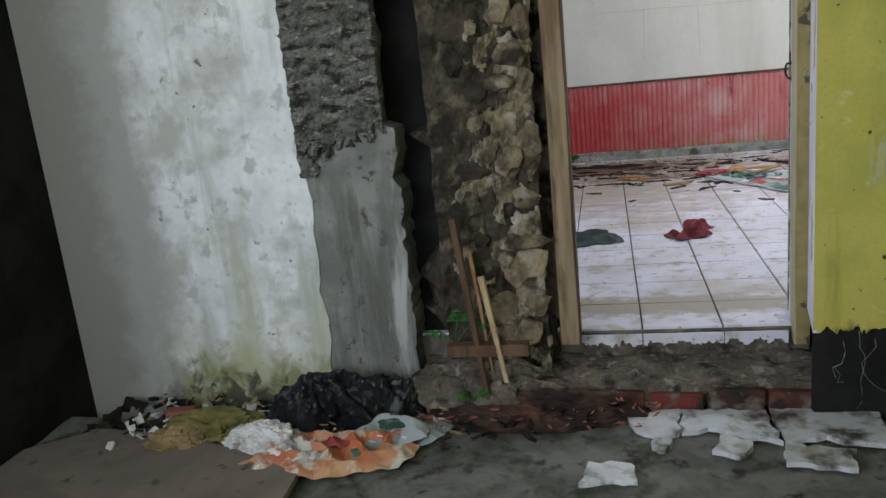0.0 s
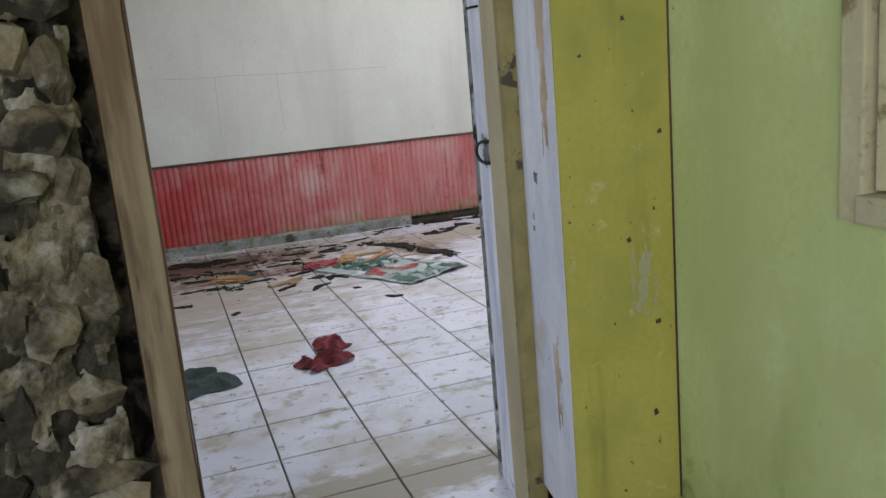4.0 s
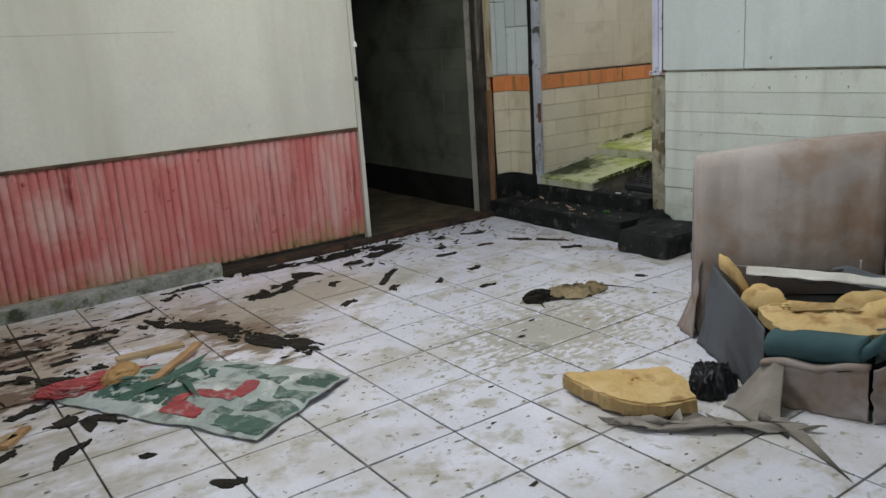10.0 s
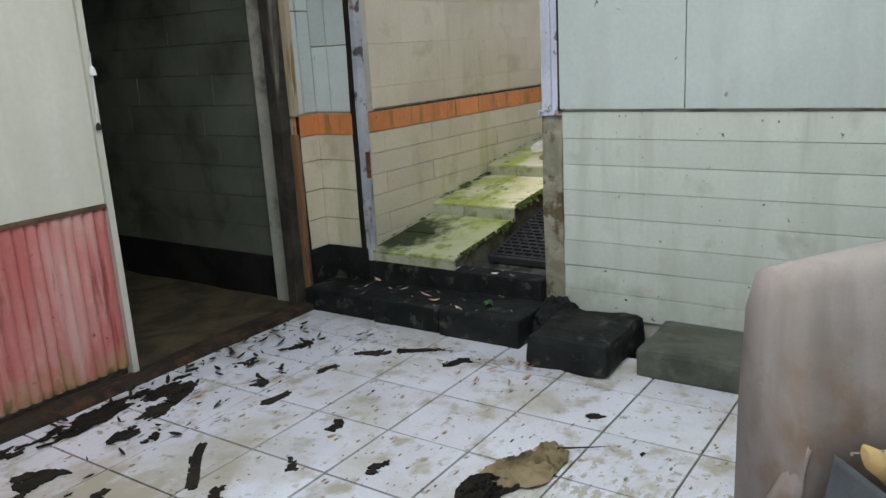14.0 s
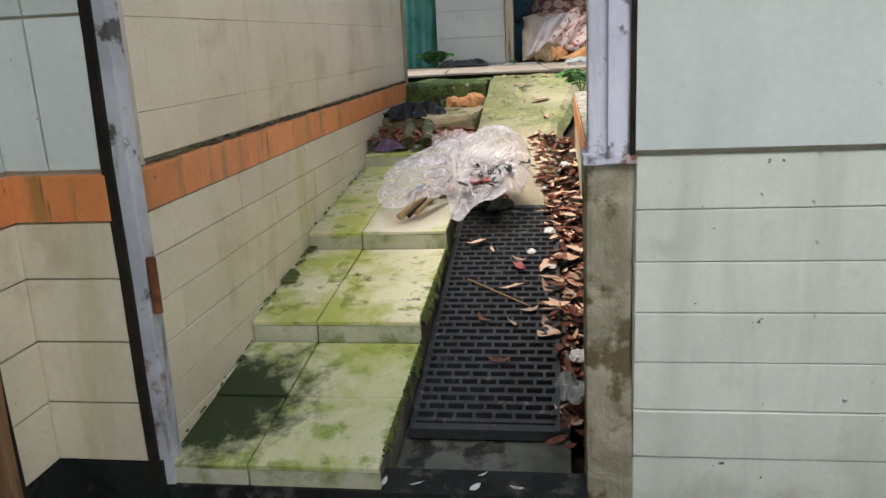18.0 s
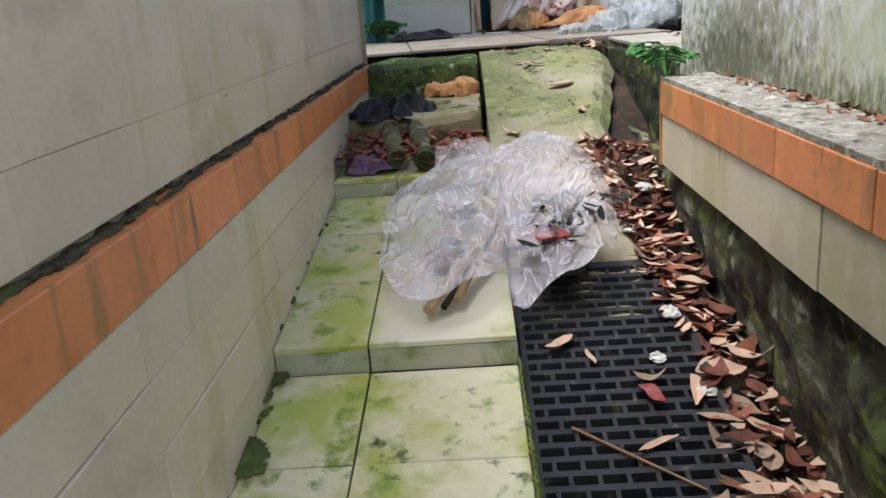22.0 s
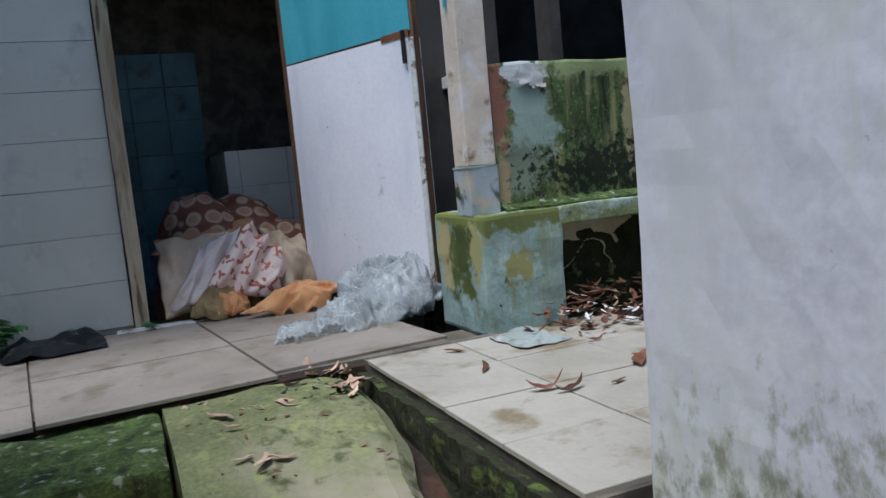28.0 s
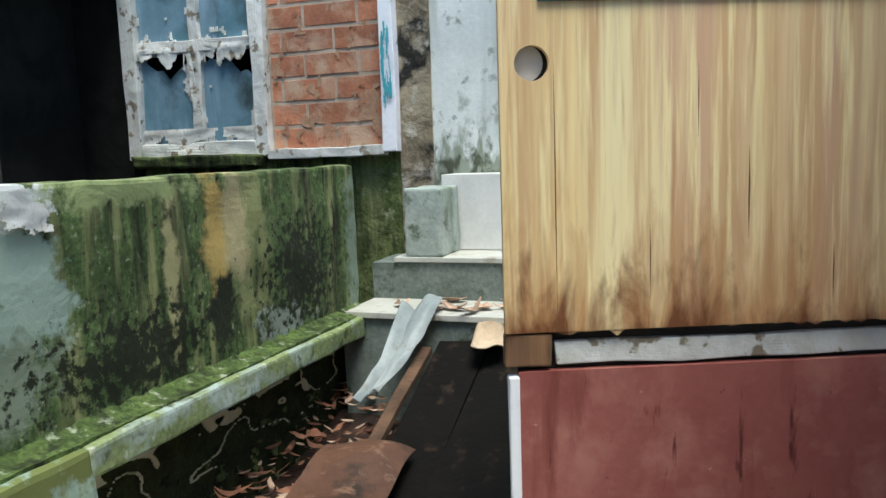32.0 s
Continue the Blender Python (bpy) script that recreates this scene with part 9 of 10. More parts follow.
part("orange_fold", drape((8.68, 6.52, 1.05), (8.66, 6.36, 1.03), (8.57, 6.36, 0.93), (8.58, 6.5, 0.93), 0.04, 0.04, 17.0, 3.0), "orange_cloth", bd, "", True)
part("dark_fold", crumpled(bag_lobe(8.63, 6.5, 0.915, 0.08, 0.1, 0.1, 16.0, 0, 1.0, 0.14, 130, 44), 4, 0.17, 0.07, 4.2), "brown_cloth", bd, "", True)
part("orange_cloth", drape((8.6, 6.14, 1.02), (8.47, 5.98, 0.99), (8.42, 6.08, 0.925), (8.47, 6.42, 0.925), 0.04, 0.05, 5.0, 3.4), "orange_cloth", bd, "orange cloth trailing out", True)
gb = thing("grey_plastic_bag", "crumpled grey plastic bag before the open door", "plastic bag")
part("bag_body", crumpled(bag_lobe(8.15, 5.88, 0.912, 0.2, 0.19, 0.19, 4.0, -35, 1.3, 0.22, 120, 40, lean=(0.06, -0.04)), 8, 0.07, 0.05, 11.0), "grey_plastic", gb, "", True)
part("bag_side", crumpled(bag_lobe(8.03, 6.02, 0.912, 0.22, 0.15, 0.1, 8.0, -50, 1.4, 0.25, 100, 30), 8, 0.06, 0.045, 12.0), "grey_plastic", gb, "", True)
part("bag_tail", crumpled(bag_lobe(7.95, 6.23, 0.912, 0.18, 0.1, 0.04, 15.0, -60, 1.6, 0.3, 100, 30), 8, 0.04, 0.03, 13.0), "grey_plastic", gb, "flat trailing end", True)
part("bag_flap", drape((8.22, 5.78, 1.04), (8.16, 5.6, 1.04), (8.06, 5.68, 0.925), (8.04, 5.84, 0.93), 0.03, 0.05, 21.0, 3.4), "grey_plastic", gb, "", True)
solid("black_mat", cloth(8.5, 7.13, 0.922, 0.4, 0.4, 8, 0.055, 4, 6, 30, 0.18), "black_plastic", "folded black plastic on the platform", "plastic sheet")
weed(8.55, 7.36, 0.91, 9, 0.22, 21, "fern_plant", label="ferns growing by the tiled panel", leaflets=7)
weed(8.7, 7.05, 0.91, 3, 0.1, 23, "weed", label="small weed at the foot of the tiled panel", leaflets=4)
weed(8.62, 6.75, 0.91, 6, 0.06, 25, "weed", label="low weeds along the door sill", leaflets=4)
solid("door_sill", boxed(8.62, 8.69, 6.05, 6.9, 0.9, 0.925, bev=0.004), "flake_white", "worn white sill of the wash room doorway", "sill")
scatter("fallen_leaf", "dry leaf on the pale platform tiles", "leaves on the walk", 13, lambda r: (r.uniform(6.6, 7.38), r.uniform(5.5, 6.12), 0.919), "dry_leaf", (0.05, 0.1), 41)
solid("torn_sheet", cloth(7.28, 5.72, 0.918, 0.26, 0.2, 10, 0.025, 4, 8, 18, 0.4), "banner", "torn grey-green sheet on the walk", "sheet")

scatter("fallen_leaf", "dry leaf heaped at the head of the ramp", "leaves on the ramp", 22, lambda r: (lambda x, y: (x, y, ramp_z(x) - 0.005))(r.uniform(7.15, 7.46), 6.26 + 0.5 * r.random() ** 2.2), "pale_leaf", (0.04, 0.11), 81)
solid("ramp_crumbs", leaf_mass(120, lambda r: (lambda x, y: (x, y, ramp_z(x) - 0.002))(r.uniform(5.9, 7.45), r.uniform(6.34, 6.78)), (0.008, 0.03), 83), "dry_leaf", "small dark leaf crumbs on the ramp", "litter", "", "stuff")
solid("ramp_crumbs", leaf_mass(50, lambda r: (lambda x, y: (x, y, ramp_z(x) - 0.002))(r.uniform(7.2, 7.46), r.uniform(6.26, 6.5)), (0.015, 0.05), 85), "bark", "black scraps at the head of the ramp", "litter", "", "stuff")

solid("floor_crumbs", leaf_mass(130, lambda r: (r.uniform(2.2, 3.45), 7.42 - 0.5 * r.random() ** 1.8, 0.008), (0.012, 0.06), 91), "bark", "black rotten splinters along the edge of the tiled floor", "litter", "", "stuff")
solid("floor_crumbs", leaf_mass(60, lambda r: (3.47 - 0.25 * r.random() ** 2, r.uniform(6.2, 7.0), 0.008), (0.012, 0.05), 93), "pale_leaf", "pale scraps at the foot of the black step", "litter", "", "stuff")
solid("floor_crumbs", leaf_mass(110, lambda r: (r.uniform(-0.2, 1.5), 7.35 - 1.3 * r.random() ** 1.5, 0.008), (0.01, 0.045), 95), "bark", "small black scraps on the tiled floor", "litter", "", "stuff")

# ---- things: small yard ----
def yard_z(x, y):
    v = (y - 3.4) / 2.2
    return 0.885 + 0.34 * max(0.0, 0.62 - v) ** 1.1


def in_yard(r):
    y = r.uniform(4.1, 5.6)
    x = 7.58 - 0.42 * r.random() ** 1.3
    return x, y, yard_z(x, y) + 0.2 * max(0.0, x - 7.2) + 0.04 * r.random()


solid("leaf_litter", leaf_mass(360, in_yard, (0.025, 0.075), 55), "dry_leaf", "thick brown leaf litter along the parapet", "leaf litter", "", "stuff")
solid("paper_scraps", leaf_mass(24, lambda r: (r.uniform(7.2, 7.48), r.uniform(5.25, 5.5), 0.925 + r.uniform(0, 0.02)), (0.03, 0.07), 61), "paper", "pale torn scraps by the masonry block", "litter", "", "stuff")
solid("leaf_litter", leaf_mass(200, in_yard, (0.025, 0.06), 57), "pale_leaf", "pale broken leaves in the litter", "leaf litter", "", "stuff")
scatter("fallen_leaf", "large dry leaf on the litter of the yard", "leaves in the yard", 44, lambda r: ((lambda x, y: (x, y, yard_z(x, y) + 0.05 + 0.22 * max(0, x - 7.2)))(r.uniform(7.0, 7.55), r.uniform(4.1, 5.5))), "dry_leaf", (0.05, 0.1), 43)
scatter("fallen_leaf", "pale dry leaf on the litter of the yard", "leaves in the yard", 20, lambda r: ((lambda x, y: (x, y, yard_z(x, y) + 0.06 + 0.22 * max(0, x - 7.2)))(r.uniform(6.8, 7.5), r.uniform(4.0, 5.5))), "pale_leaf", (0.04, 0.08), 44)
solid("brown_sheet", surface(14, 10, lambda u, v: (7.1 + 0.23 * u, 4.74 + 0.25 * v + 0.06 * u, 1.05 + 0.07 * u - 0.05 * v + 0.035 * math.sin(3 * u + 1) + 0.01 * math.sin(v * 6)), 0.004), "leather_brown", "brown curled sheet on the litter", "sheet")
solid("grey_offcut", roughen(boxed(6.78, 7.12, 5.03, 5.1, 0.9, 0.925, bev=0.004), 0.006, 9, 2, 3), "jamb_dark", "split grey board end on the ground", "plank")
for k in range(3):
    x0 = 6.7 + 0.17 * k
    solid("charred_board", roughen(extruded(bmesh.new(), [(5.2 - 0.1 * k, 0.93), (4.25, 1.25), (4.25, 1.22), (5.2 - 0.1 * k, 0.9)], "x", x0, x0 + 0.162), 0.008, 6, k, 2), "charred", "charred black board lying in the yard", "board", "charred boards")
solid("brown_plank", roughen(extruded(bmesh.new(), [(4.82, 1.05), (4.3, 1.24), (4.3, 1.22), (4.82, 1.03)], "x", 7.212, 7.25), 0.006, 9, 4, 3), "jamb_rot", "brown split plank along the charred boards", "plank")
solid("grey_sheet_scrap", surface(26, 22, lambda u, v: (7.2 + 0.1 * u + 0.13 * v * (1 - 0.5 * u) + 0.02 * math.sin(4 * u + 2), 4.17 + 0.37 * u + 0.04 * v, 1.345 - 0.2 * u - 0.02 * v + 0.045 * abs(math.sin(3.6 * v + 0.7)) * (1 - 0.5 * u) + 0.012 * noise.noise(Vector((u * 6, v * 4, 2)))), 0.004), "sheet_grey", "bent pale grey sheet lying over the step", "sheet")
solid("pale_sheet_scrap", cloth(7.02, 4.3, 1.27, 0.12, 0.2, 10, 0.06, 8, 8, 14, 0.3), "cream_cloth", "bent pale sheet scrap on the boards", "sheet")
ys = structure("steps_yard", roughen(boxed(6.7, 7.57, 3.93, 4.2, 0.8, 1.302), 0.004, 10, 2, 3), "step_side", "small grey-green steps with pale tiles at the end of the yard", "step")
part("tread_tile", roughen(boxed(6.7, 7.565, 3.94, 4.215, 1.304, 1.325, bev=0.003), 0.002, 12, 3, 3), "step_tile", ys, "pale worn tile")
part("step", roughen(boxed(6.7, 7.565, 3.72, 3.955, 0.8, 1.458), 0.004, 10, 5, 3), "step_side", ys)
part("tread_tile", roughen(boxed(6.7, 7.475, 3.73, 3.965, 1.46, 1.478, bev=0.003), 0.002, 12, 4, 3), "step_tile", ys, "pale worn tile")
part("tiled_riser", boxed(6.75, 7.36, 3.6, 3.75, 1.48, 1.765, bev=0.003), "white_plastic", ys, "white tiled riser")
part("stub", roughen(boxed(7.29, 7.43, 3.755, 3.96, 1.479, 1.724, bev=0.008), 0.005, 12, 2, 3), "stub_grey", ys, "mossy stub wall")
scatter("fallen_leaf", "dry leaf on the yard steps", "leaves on the steps", 14, lambda r: (r.uniform(6.9, 7.4), r.uniform(3.97, 4.2), 1.33), "pale_leaf", (0.07, 0.12), 47)

bw = tagged(new("window_2"), "broken white window with flaking frame and grimy panes", "window", "", "structure")
for b in ((8.83, 8.9, 3.56, 3.64, 1.86, 2.75), (8.17, 8.235, 3.56, 3.64, 1.86, 2.75), (8.235, 8.83, 3.565, 3.635, 1.86, 1.93), (8.235, 8.83, 3.57, 3.63, 2.32, 2.37)):
    part("window_frame", roughen(boxed(*b, bev=0.004), 0.012, 14, b[0], 4), "flake_white", bw)
part("glazing_bar", roughen(boxed(8.5, 8.55, 3.575, 3.625, 1.93, 2.32, bev=0.004), 0.012, 13, 3, 4), "flake_white", bw)
part("glazing_bar", roughen(boxed(8.5, 8.55, 3.575, 3.625, 2.37, 2.75, bev=0.004), 0.012, 13, 5, 4), "flake_white", bw)
for k, (a, b, z0, z1) in enumerate(((8.235, 8.5, 1.93, 2.25), (8.55, 8.83, 1.93, 2.27), (8.235, 8.5, 2.37, 2.66), (8.55, 8.83, 2.37, 2.7))):
    top = [(b - (b - a) * t, z1 + 0.045 * math.sin(t * 5 + k * 2) + 0.02 * math.sin(t * 17 + k)) for t in (0.0, 0.15, 0.3, 0.42, 0.55, 0.7, 0.85, 1.0)]
    part("pane", extruded(bmesh.new(), [(a, z0), (b, z0)] + top, "y", 3.596, 3.602), "pane_blue", bw, "broken grimy blue pane")
    bm = blotch(26, 30, lambda u, v: (a + u * (b - a), 3.606, z0 + v * (z1 - z0)), lambda u, v: noise.noise(Vector((u * 4, v * 4, k * 5.0))) + 0.4 * noise.noise(Vector((u * 12, v * 12, k))) > 1.0 - 0.9 * max(abs(2 * u - 1) ** 2, 1 - 2.2 * v), 0.003)
    part("paint_flake", bm, "flake_white", bw)
for a, b, zt, zb, sd in ((8.235, 8.55, 2.345, 2.24, 2.0), (8.5, 8.83, 2.345, 2.25, 6.0), (8.47, 8.58, 2.34, 2.0, 9.0), (8.24, 8.82, 1.99, 1.88, 13.0)):
    part("paint_flake", blotch(40, 24, lambda u, v: (a + u * (b - a), 3.63 + 0.006 * noise.noise(Vector((u * 5, v * 3, sd))), zt + v * (zb - zt)), lambda u, v: noise.noise(Vector((u * 5, v, sd))) + 0.5 * noise.noise(Vector((u * 13, v * 2, sd))) + 0.35 > 1.2 * v - 0.2 * math.sin(3.14 * u), 0.004), "flake_white", bw, "hanging flakes of white paint")
solid("window_mortar_edge", roughen(boxed(8.2, 8.86, 3.6, 3.68, 1.82, 1.875, bev=0.01), 0.02, 12, 3, 5), "parapet", "crumbled mossy sill under the broken window", "sill")
bi = structure("wall_brick_infill", boxed(7.63, 8.17, 3.5, 3.598, 1.86, 2.75), "mortar", "window opening bricked up with red bricks")
part("white_trim", roughen(boxed(7.575, 7.635, 3.55, 3.66, 1.86, 2.75, bev=0.004), 0.004, 9, 2, 4), "reveal_white", bi, "white window trim with blue paint spots")
part("white_sill", roughen(boxed(7.635, 8.165, 3.57, 3.66, 1.845, 1.885, bev=0.004), 0.008, 16, 2, 5), "flake_white", bi, "broken white sill")
part("blue_paint", blotch(16, 50, lambda u, v: (7.58 + 0.05 * u, 3.664, 1.95 + 0.45 * v), ragged(75, 3.0, 0.4), 0.002), "leaf_blue", bi, "spots of blue paint")
structure("wall_window_right", boxed(7.44, 7.58, 3.44, 3.61, 0.8, 2.8), "rubble", "broken edge of the brick wall")

pd = thing("plywood_door", "weathered plywood panel with a round hole above a red board", "door panel")
hole = (6.631, 1.985)
bm = bmesh.new()
N = 28
ring = [(hole[0] + 0.028 * math.cos(6.2832 * i / N), hole[1] + 0.028 * math.sin(6.2832 * i / N)) for i in range(N)]
frame_pts = []
for i in range(N):
    a = 6.2832 * i / N
    c, s = math.cos(a), math.sin(a)
    x0, x1, z0, z1 = 5.95, 6.684, 1.545, 2.68
    k = min(((x1 - hole[0]) / c) if c > 1e-6 else 9, ((x0 - hole[0]) / c) if c < -1e-6 else 9, ((z1 - hole[1]) / s) if s > 1e-6 else 9, ((z0 - hole[1]) / s) if s < -1e-6 else 9)
    frame_pts.append((hole[0] + c * k, hole[1] + s * k))
for corner in ((5.95, 1.545), (6.684, 1.545), (6.684, 2.68), (5.95, 2.68)):
    j = min(range(N), key=lambda i: math.hypot(frame_pts[i][0] - corner[0], frame_pts[i][1] - corner[1]))
    frame_pts[j] = corner
for y in (5.33, 5.346):
    vi = [bm.verts.new((x, y, z)) for x, z in ring]
    vo = [bm.verts.new((x, y, z)) for x, z in frame_pts]
    for i in range(N):
        j = (i + 1) % N
        bm.faces.new((vi[i], vi[j], vo[j], vo[i]) if y > 5.34 else (vi[i], vo[i], vo[j], vi[j]))
bm.verts.ensure_lookup_table()
for i in range(N):
    j = (i + 1) % N
    for o in (0, N):
        bm.faces.new((bm.verts[o + i], bm.verts[o + j], bm.verts[2 * N + o + j], bm.verts[2 * N + o + i]))
bmesh.ops.recalc_face_normals(bm, faces=bm.faces[:])
part("plywood_sheet", bm, "plywood", pd)
rnd = random.Random(19)
edge = [(6.6 - 0.013 * i, 1.546 - (0.012 * rnd.random() ** 2 if i % 3 else 0.002)) for i in range(51)]
part("splintered_edge", extruded(bmesh.new(), [(6.6, 1.552)] + edge + [(5.95, 1.552)], "y", 5.333, 5.3445), "plywood", pd, "splintered lower edge")
for x, z0, z1, w_ in ((6.275, 1.69, 1.843, 0.0016), (6.44, 1.6, 1.72, 0.001), (6.13, 1.58, 1.68, 0.0012), (6.596, 1.56, 2.0, 0.0012), (6.36, 1.86, 1.98, 0.0008)):
    part("crack", extruded(bmesh.new(), [(x, z0), (x + w_, z0 + 0.4 * (z1 - z0)), (x + 0.3 * w_, z1), (x - w_, z0 + 0.6 * (z1 - z0))], "y", 5.345, 5.3465), "jamb_rot", pd, "dark split in the veneer")
part("dark_rail", boxed(5.95, 6.6, 5.315, 5.33, 2.076, 2.09), "jamb_brown", pd)
part("top_panel", boxed(5.95, 6.62, 5.347, 5.352, 2.08, 2.66), "teal_cloth", pd, "dark upper pane")
part("red_board", boxed(5.95, 6.662, 5.325, 5.343, 0.91, 1.478), "red_panel", pd, "faded red lower board")
part("white_edge", roughen(boxed(6.662, 6.68, 5.322, 5.346, 0.91, 1.47, bev=0.003), 0.003, 14, 2, 3), "reveal_white", pd, "white painted edge")
part("rail", roughen(boxed(5.95, 6.6, 5.318, 5.335, 1.485, 1.525, bev=0.003), 0.005, 14, 3, 5), "flake_white", pd, "broken white rail")
part("corner_block", roughen(boxed(6.605, 6.685, 5.318, 5.344, 1.485, 1.543, bev=0.004), 0.004, 16, 4, 3), "jamb_brown", pd)
part("dark_backing", boxed(5.95, 6.66, 5.3, 5.316, 0.9, 2.7), "brown_wall", pd)
PIVOT = Matrix.Translation((6.684, 5.34, 0)) @ pose(0, 0, 0, 0, 0, 22) @ Matrix.Translation((-6.684, -5.34, 0))
pd.matrix_world = PIVOT
hc = solid("hole_cover", rod(bmesh.new(), (6.64, 5.3165, 1.987), (6.64, 5.3225, 1.987), 0.031, sides=24), "white_plastic", "grey disc behind the round hole", "disc")
hc.matrix_world = PIVOT

# ---- tiles and bricks, piece by piece ----
lay(floor, (0.11, 4.28, -0.0085), (1, 0, 0), (0, 1, 0), [(0.3 * i, 0.3 * (i + 1)) for i in range(-6, 12)], [(0.3 * j, 0.3 * (j + 1)) for j in range(-4, 11)], 0.007, 0.0085, "floor_tile", wobble=0.0007, skip=lambda a, b: a + 0.11 > 3.75 or b + 4.28 > 7.56)
lay(we, (3.91, 6.278, 0.075), (0, -1, 0), (0, 0, 1), [(0.0, 1.43)], [(0.103 * i, 0.103 * (i + 1)) for i in range(8)], 0.0018, 0.012, "room_tile", wobble=0.001)
lay(we, (3.91, 4.846, 0.075), (0, -1, 0), (0, 0, 1), steps_of(0.82, 1.64, 0.41), [(0.103 * i, 0.103 * (i + 1)) for i in range(8)], 0.003, 0.012, "room_tile", wobble=0.001)
# corner pier
lay(cp, (3.69, 7.54, 0.26), (1, 0, 0), (0, 0, 1), [(0.0, 0.16)], [(0.0, 0.14), (0.14, 0.28), (0.28, 0.42), (0.42, 0.54)], 0.004, 0.01, "wall_tile")
lay(cp, (3.862, 7.538, 0.26), (0, -1, 0), (0, 0, 1), [(0.0, 0.225)], [(0.0, 0.14), (0.14, 0.28), (0.28, 0.42), (0.42, 0.54)], 0.004, 0.01, "wall_tile")
lay(cp, (3.69, 7.54, 0.8), (1, 0, 0), (0, 0, 1), [(0.0, 0.16)], [(0.0, 0.1)], 0.004, 0.014, "orange_tile")
lay(cp, (3.862, 7.538, 0.8), (0, -1, 0), (0, 0, 1), [(0.0, 0.225)], [(0.0, 0.1)], 0.004, 0.014, "orange_tile")
lay(cp, (3.69, 7.54, 0.905), (1, 0, 0), (0, 0, 1), [(0.0, 0.075), (0.08, 0.16)], [(0.0, 0.46), (0.46, 0.92), (0.92, 1.84)], 0.006, 0.01, "room_board")
lay(cp, (3.862, 7.538, 0.905), (0, -1, 0), (0, 0, 1), [(0.0, 0.1), (0.1, 0.225)], [(0.0, 0.3), (0.3, 0.92), (0.92, 1.84)], 0.006, 0.01, "room_board")
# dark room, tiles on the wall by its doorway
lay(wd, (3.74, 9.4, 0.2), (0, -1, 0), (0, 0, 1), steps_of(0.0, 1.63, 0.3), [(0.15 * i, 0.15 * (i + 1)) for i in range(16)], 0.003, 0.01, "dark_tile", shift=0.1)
# passage, tiles of the long wall
up = Vector((0, 0, 1))
for r in range(8):
    z0 = 0.0 + 0.1 * r
    lay(wl, (3.92, 7.325, z0), (1, 0, 0), (0, 0, 1), [(max(a, 0.0), b) for a, b in steps_of(-0.27 if r % 2 else 0.0, 3.14, 0.4)], [(0.0, 0.1)], 0.0018, 0.036, "wall_tile", wobble=0.0012)
rnd = random.Random(6)
a = 0.0
while a < 3.1:
    b = min(a + rnd.choice((0.2, 0.38, 0.2, 0.4)), 3.14)
    lay(wl, (3.92, 7.325, 0.8), (1, 0, 0), (0, 0, 1), [(a, b)], [(0.0, 0.094)], 0.004, 0.04, "orange_tile", wobble=0.002)
    a = b
z = 0.905
r = 0
while z < 2.3:
    h = 0.2 if r % 3 else 0.1
    off = rnd.uniform(-0.15, 0.0)
    for a, b in steps_of(off, 3.14, 0.25 if r % 2 else 0.4):
        a = max(a, 0.0)
        if b - a > 0.03:
            lay(wl, (3.92, 7.325, z), (1, 0, 0), (0, 0, 1), [(a, b)], [(0.0, min(h, 2.36 - z))], rnd.choice((0.0002, 0.0003, 0.0004, 0.0016)), 0.011, "wall_tile", wobble=0.0002)
    z += h
    r += 1
# yellow treads
for ob, (a, b, z0, z1) in zip(flight[:3], FLIGHT):
    ln = math.hypot(b - a, z1 - z0)
    way = Vector((b - a, 0, z1 - z0)) / ln
    n_ = 3 if b - a > 0.7 else 2
    lay(ob, (a - 0.004, 6.805, z0 - 0.011), way, (0, 1, 0), [(ln * i / n_, ln * (i + 1) / n_) for i in range(n_)], [(0.0, 0.295), (0.295, 0.485)], 0.004, 0.012, "yellow_tile_grown" if ob is flight[0] else "yellow_tile")
    lay(ob, (a + 0.012, 6.805, z0 - 0.072), (0, 1, 0), (0, 0, 1), [(0.0, 0.295), (0.295, 0.485)], [(0.0, 0.06)], 0.004, 0.002, "yellow_tile")
ob, (a, b, z0, z1) = flight[3], FLIGHT[3]
lay(ob, (a - 0.004, 6.805, z0 - 0.011), (1, 0, 0), (0, 1, 0), [(0.0, 0.3)], [(0.0, 0.295), (0.295, 0.485)], 0.004, 0.012, "yellow_tile")
for ob, (a, b, z0, z1) in zip(flight, FLIGHT):
    for y0, y1 in ((6.805, 7.098), (7.102, 7.288)):
        part("riser_tile", boxed(a - 0.001, a + 0.0115, y0, y1, z0 - 0.062, z0 - 0.0115, bev=0.002), "riser_tile", ob)
# low wall on the right
lay(lw, (5.72, 6.345, 0.66), (-1, 0, 0), (0, 0, 1), steps_of(0.0, 1.7, 0.25), [(0.0, 0.14)], 0.003, 0.012, "wall_tile")
rnd = random.Random(8)
a = 0.0
while a < 1.68:
    b = min(a + rnd.choice((0.2, 0.34, 0.18, 0.3)), 1.7)
    lay(lw, (5.72, 6.345, 0.8), (-1, 0, 0), (0, 0, 1), [(a, b)], [(0.0, 0.088)], 0.004, 0.018, "orange_tile", wobble=0.002)
    a = b
part("end_tile", boxed(5.72, 5.735, 6.22, 6.36, 0.66, 0.885, bev=0.002), "orange_tile", lw)
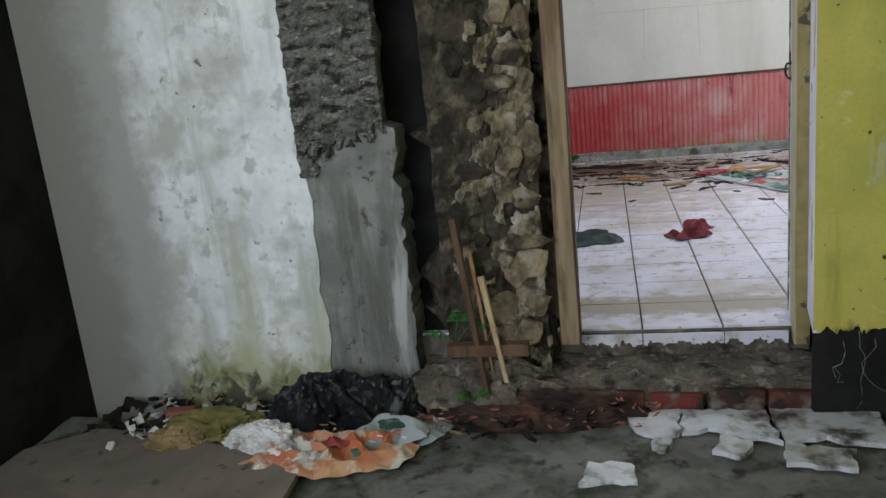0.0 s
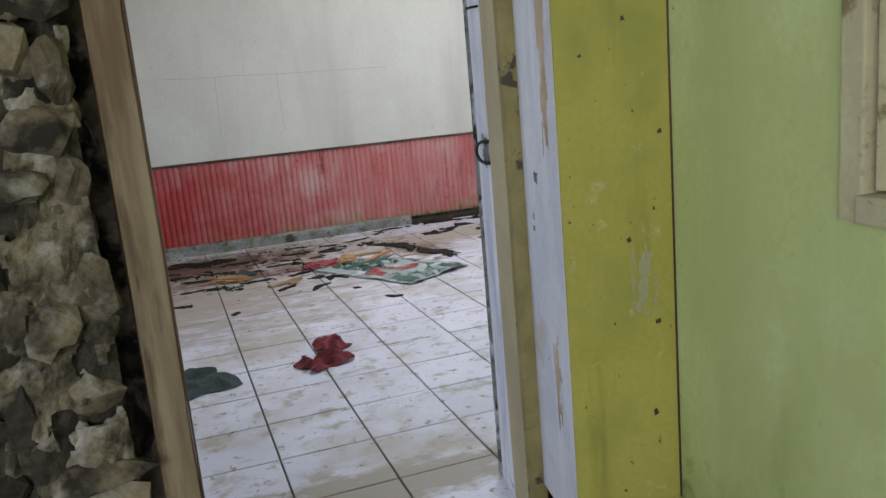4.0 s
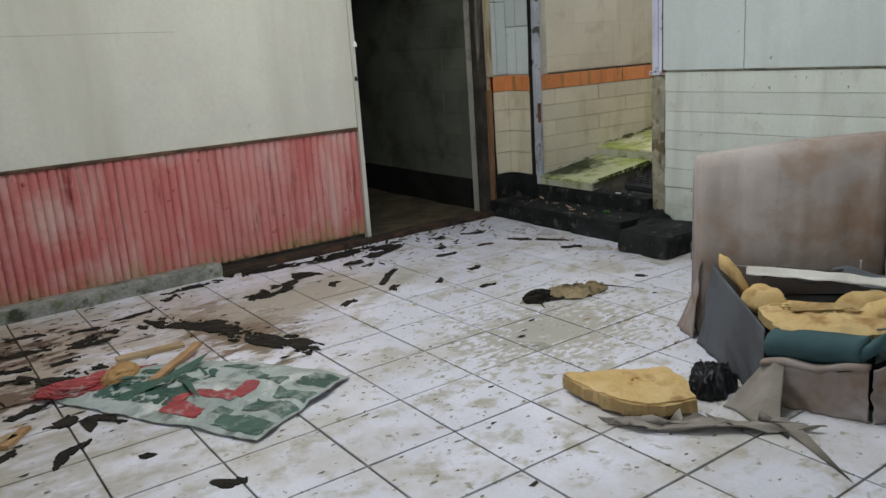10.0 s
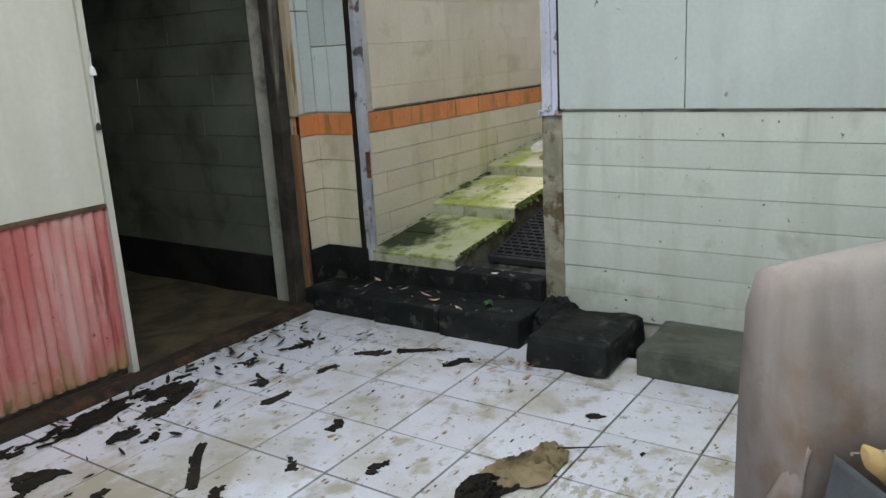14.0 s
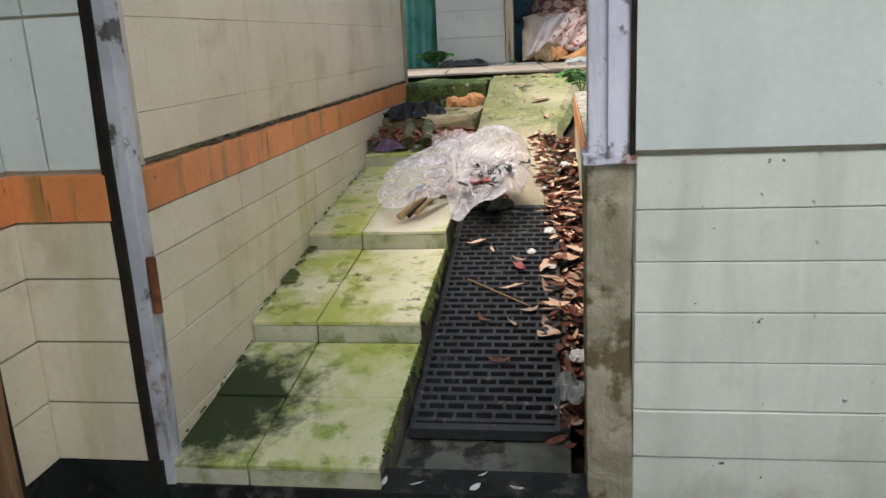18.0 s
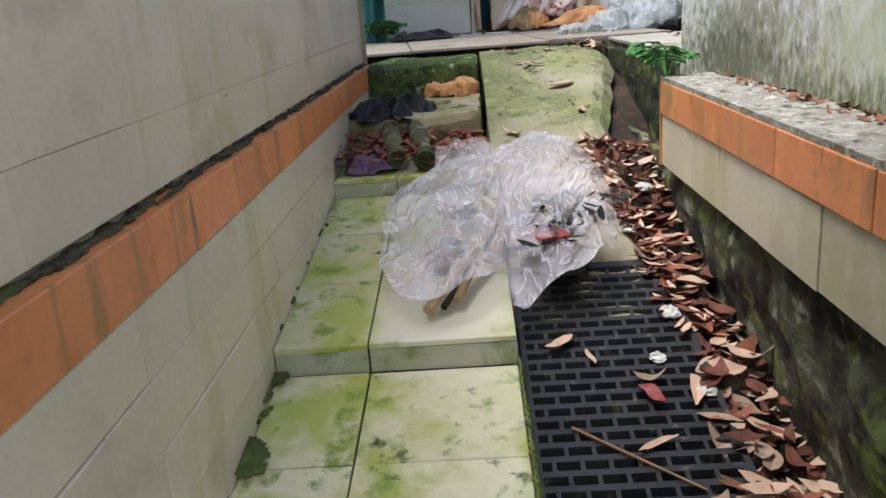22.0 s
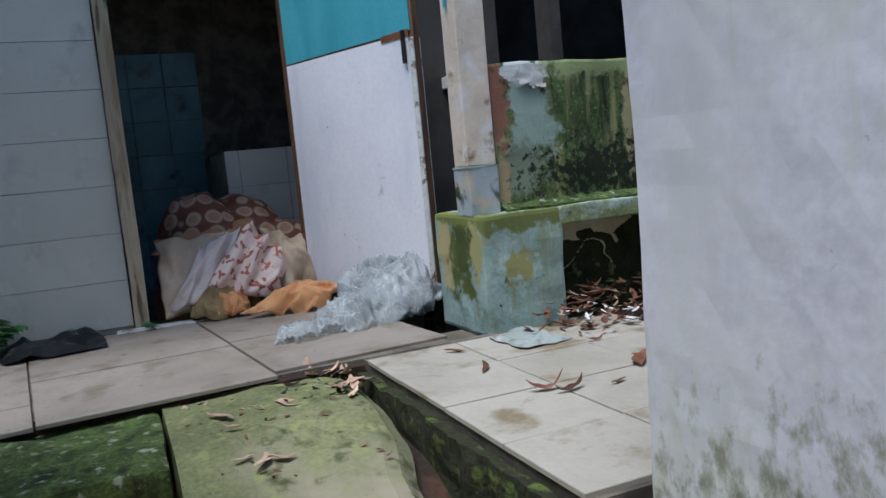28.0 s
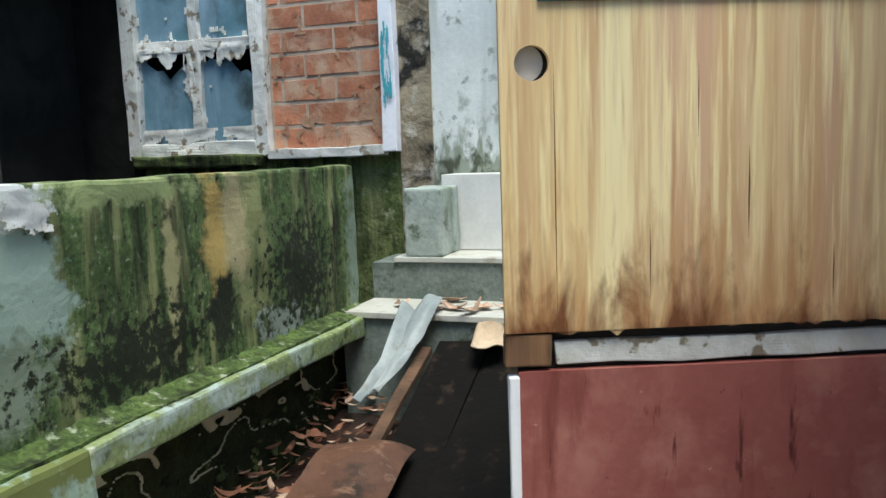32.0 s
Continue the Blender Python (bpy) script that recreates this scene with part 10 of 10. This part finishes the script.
# platform floors
SKEW = (Vector((0.9957, 0.0924, 0)), Vector((-0.0924, 0.9957, 0)))
lay(pf, (7.425, 6.475, 0.908), *SKEW, [(0.05, 0.62), (0.62, 1.24)], [(-0.6, 0.0)], 0.008, 0.012, "platform_tile")
lay(pf, (7.425, 6.475, 0.908), *SKEW, [(0.0, 0.57), (0.57, 1.26)], [(0.0, 0.65)], 0.008, 0.012, "platform_tile")
lay(pf, (7.425, 6.475, 0.908), *SKEW, [(0.0, 0.26), (0.26, 0.58), (0.58, 0.9), (0.9, 1.24)], [(0.65, 1.1)], 0.006, 0.012, "platform_tile")
lay(pr, (7.41, 6.21, 0.905), (-1, 0, 0), (0, -1, 0), [(0.3 * i, 0.3 * (i + 1)) for i in range(4)], [(0.3 * i, 0.3 * (i + 1)) for i in range(3)], 0.005, 0.012, "walk_tile")
# white tiled panel and wash room
lay(ft, (8.74, 7.36, 0.93), (0, -1, 0), (0, 0, 1), [(0.0, 0.53)], [(0.2 * i, 0.2 * (i + 1)) for i in range(9)], 0.002, 0.01, "panel_tile", wobble=0.0006)
lay(wb, (8.95, 6.86, 0.9), (1, 0, 0), (0, 0, 1), steps_of(0.0, 1.25, 0.2), [(0.2 * i, 0.2 * (i + 1)) for i in range(7)], 0.004, 0.01, "blue_tile")
bk = bpy.data.objects["wall_wash_back"]
lay(bk, (10.2, 6.86, 0.9), (0, -1, 0), (0, 0, 1), steps_of(0.0, 0.6, 0.2), [(0.2 * i, 0.2 * (i + 1)) for i in range(7)], 0.004, 0.01, "blue_tile")
tb = bpy.data.objects["wall_tub"]
lay(tb, (9.35, 6.28, 0.9), (0, -1, 0), (0, 0, 1), [(0.0, 0.07)] + steps_of(0.07, 1.06, 0.25), [(0.19 * i, 0.19 * (i + 1)) for i in range(4)], 0.004, 0.008, "panel_tile")
# bricks of the infilled window
rnd = random.Random(3)
for r in range(9):
    z = 1.885 + r * 0.1
    x = 7.64 - (0.13 if r % 2 else 0.02)
    while x < 8.16:
        a, b = max(x, 7.64), min(x + 0.235, 8.16)
        if b - a > 0.03:
            bm = boxed(a, b, 3.57, 3.599 + rnd.uniform(0, 0.003), z, z + 0.084, bev=0.002)
            part("brick", roughen(bm, 0.003, 20, r * 7 + x, 1), "brick", bi)
        x += 0.247
part("mortar_smear", blotch(60, 90, lambda u, v: (7.64 + 0.52 * u, 3.602 + 0.002 * noise.noise(Vector((u * 9, v * 9, 0))), 1.885 + 0.86 * v), lambda u, v: noise.noise(Vector((u * 3.5, v * 5, 4))) + 0.5 * noise.noise(Vector((u * 9, v * 12, 4))) + 0.3 * noise.noise(Vector((u * 24, v * 30, 4))) > 0.22 + 0.3 * v, 0.002), "brick_mud", bi, "smeared reddish mortar")
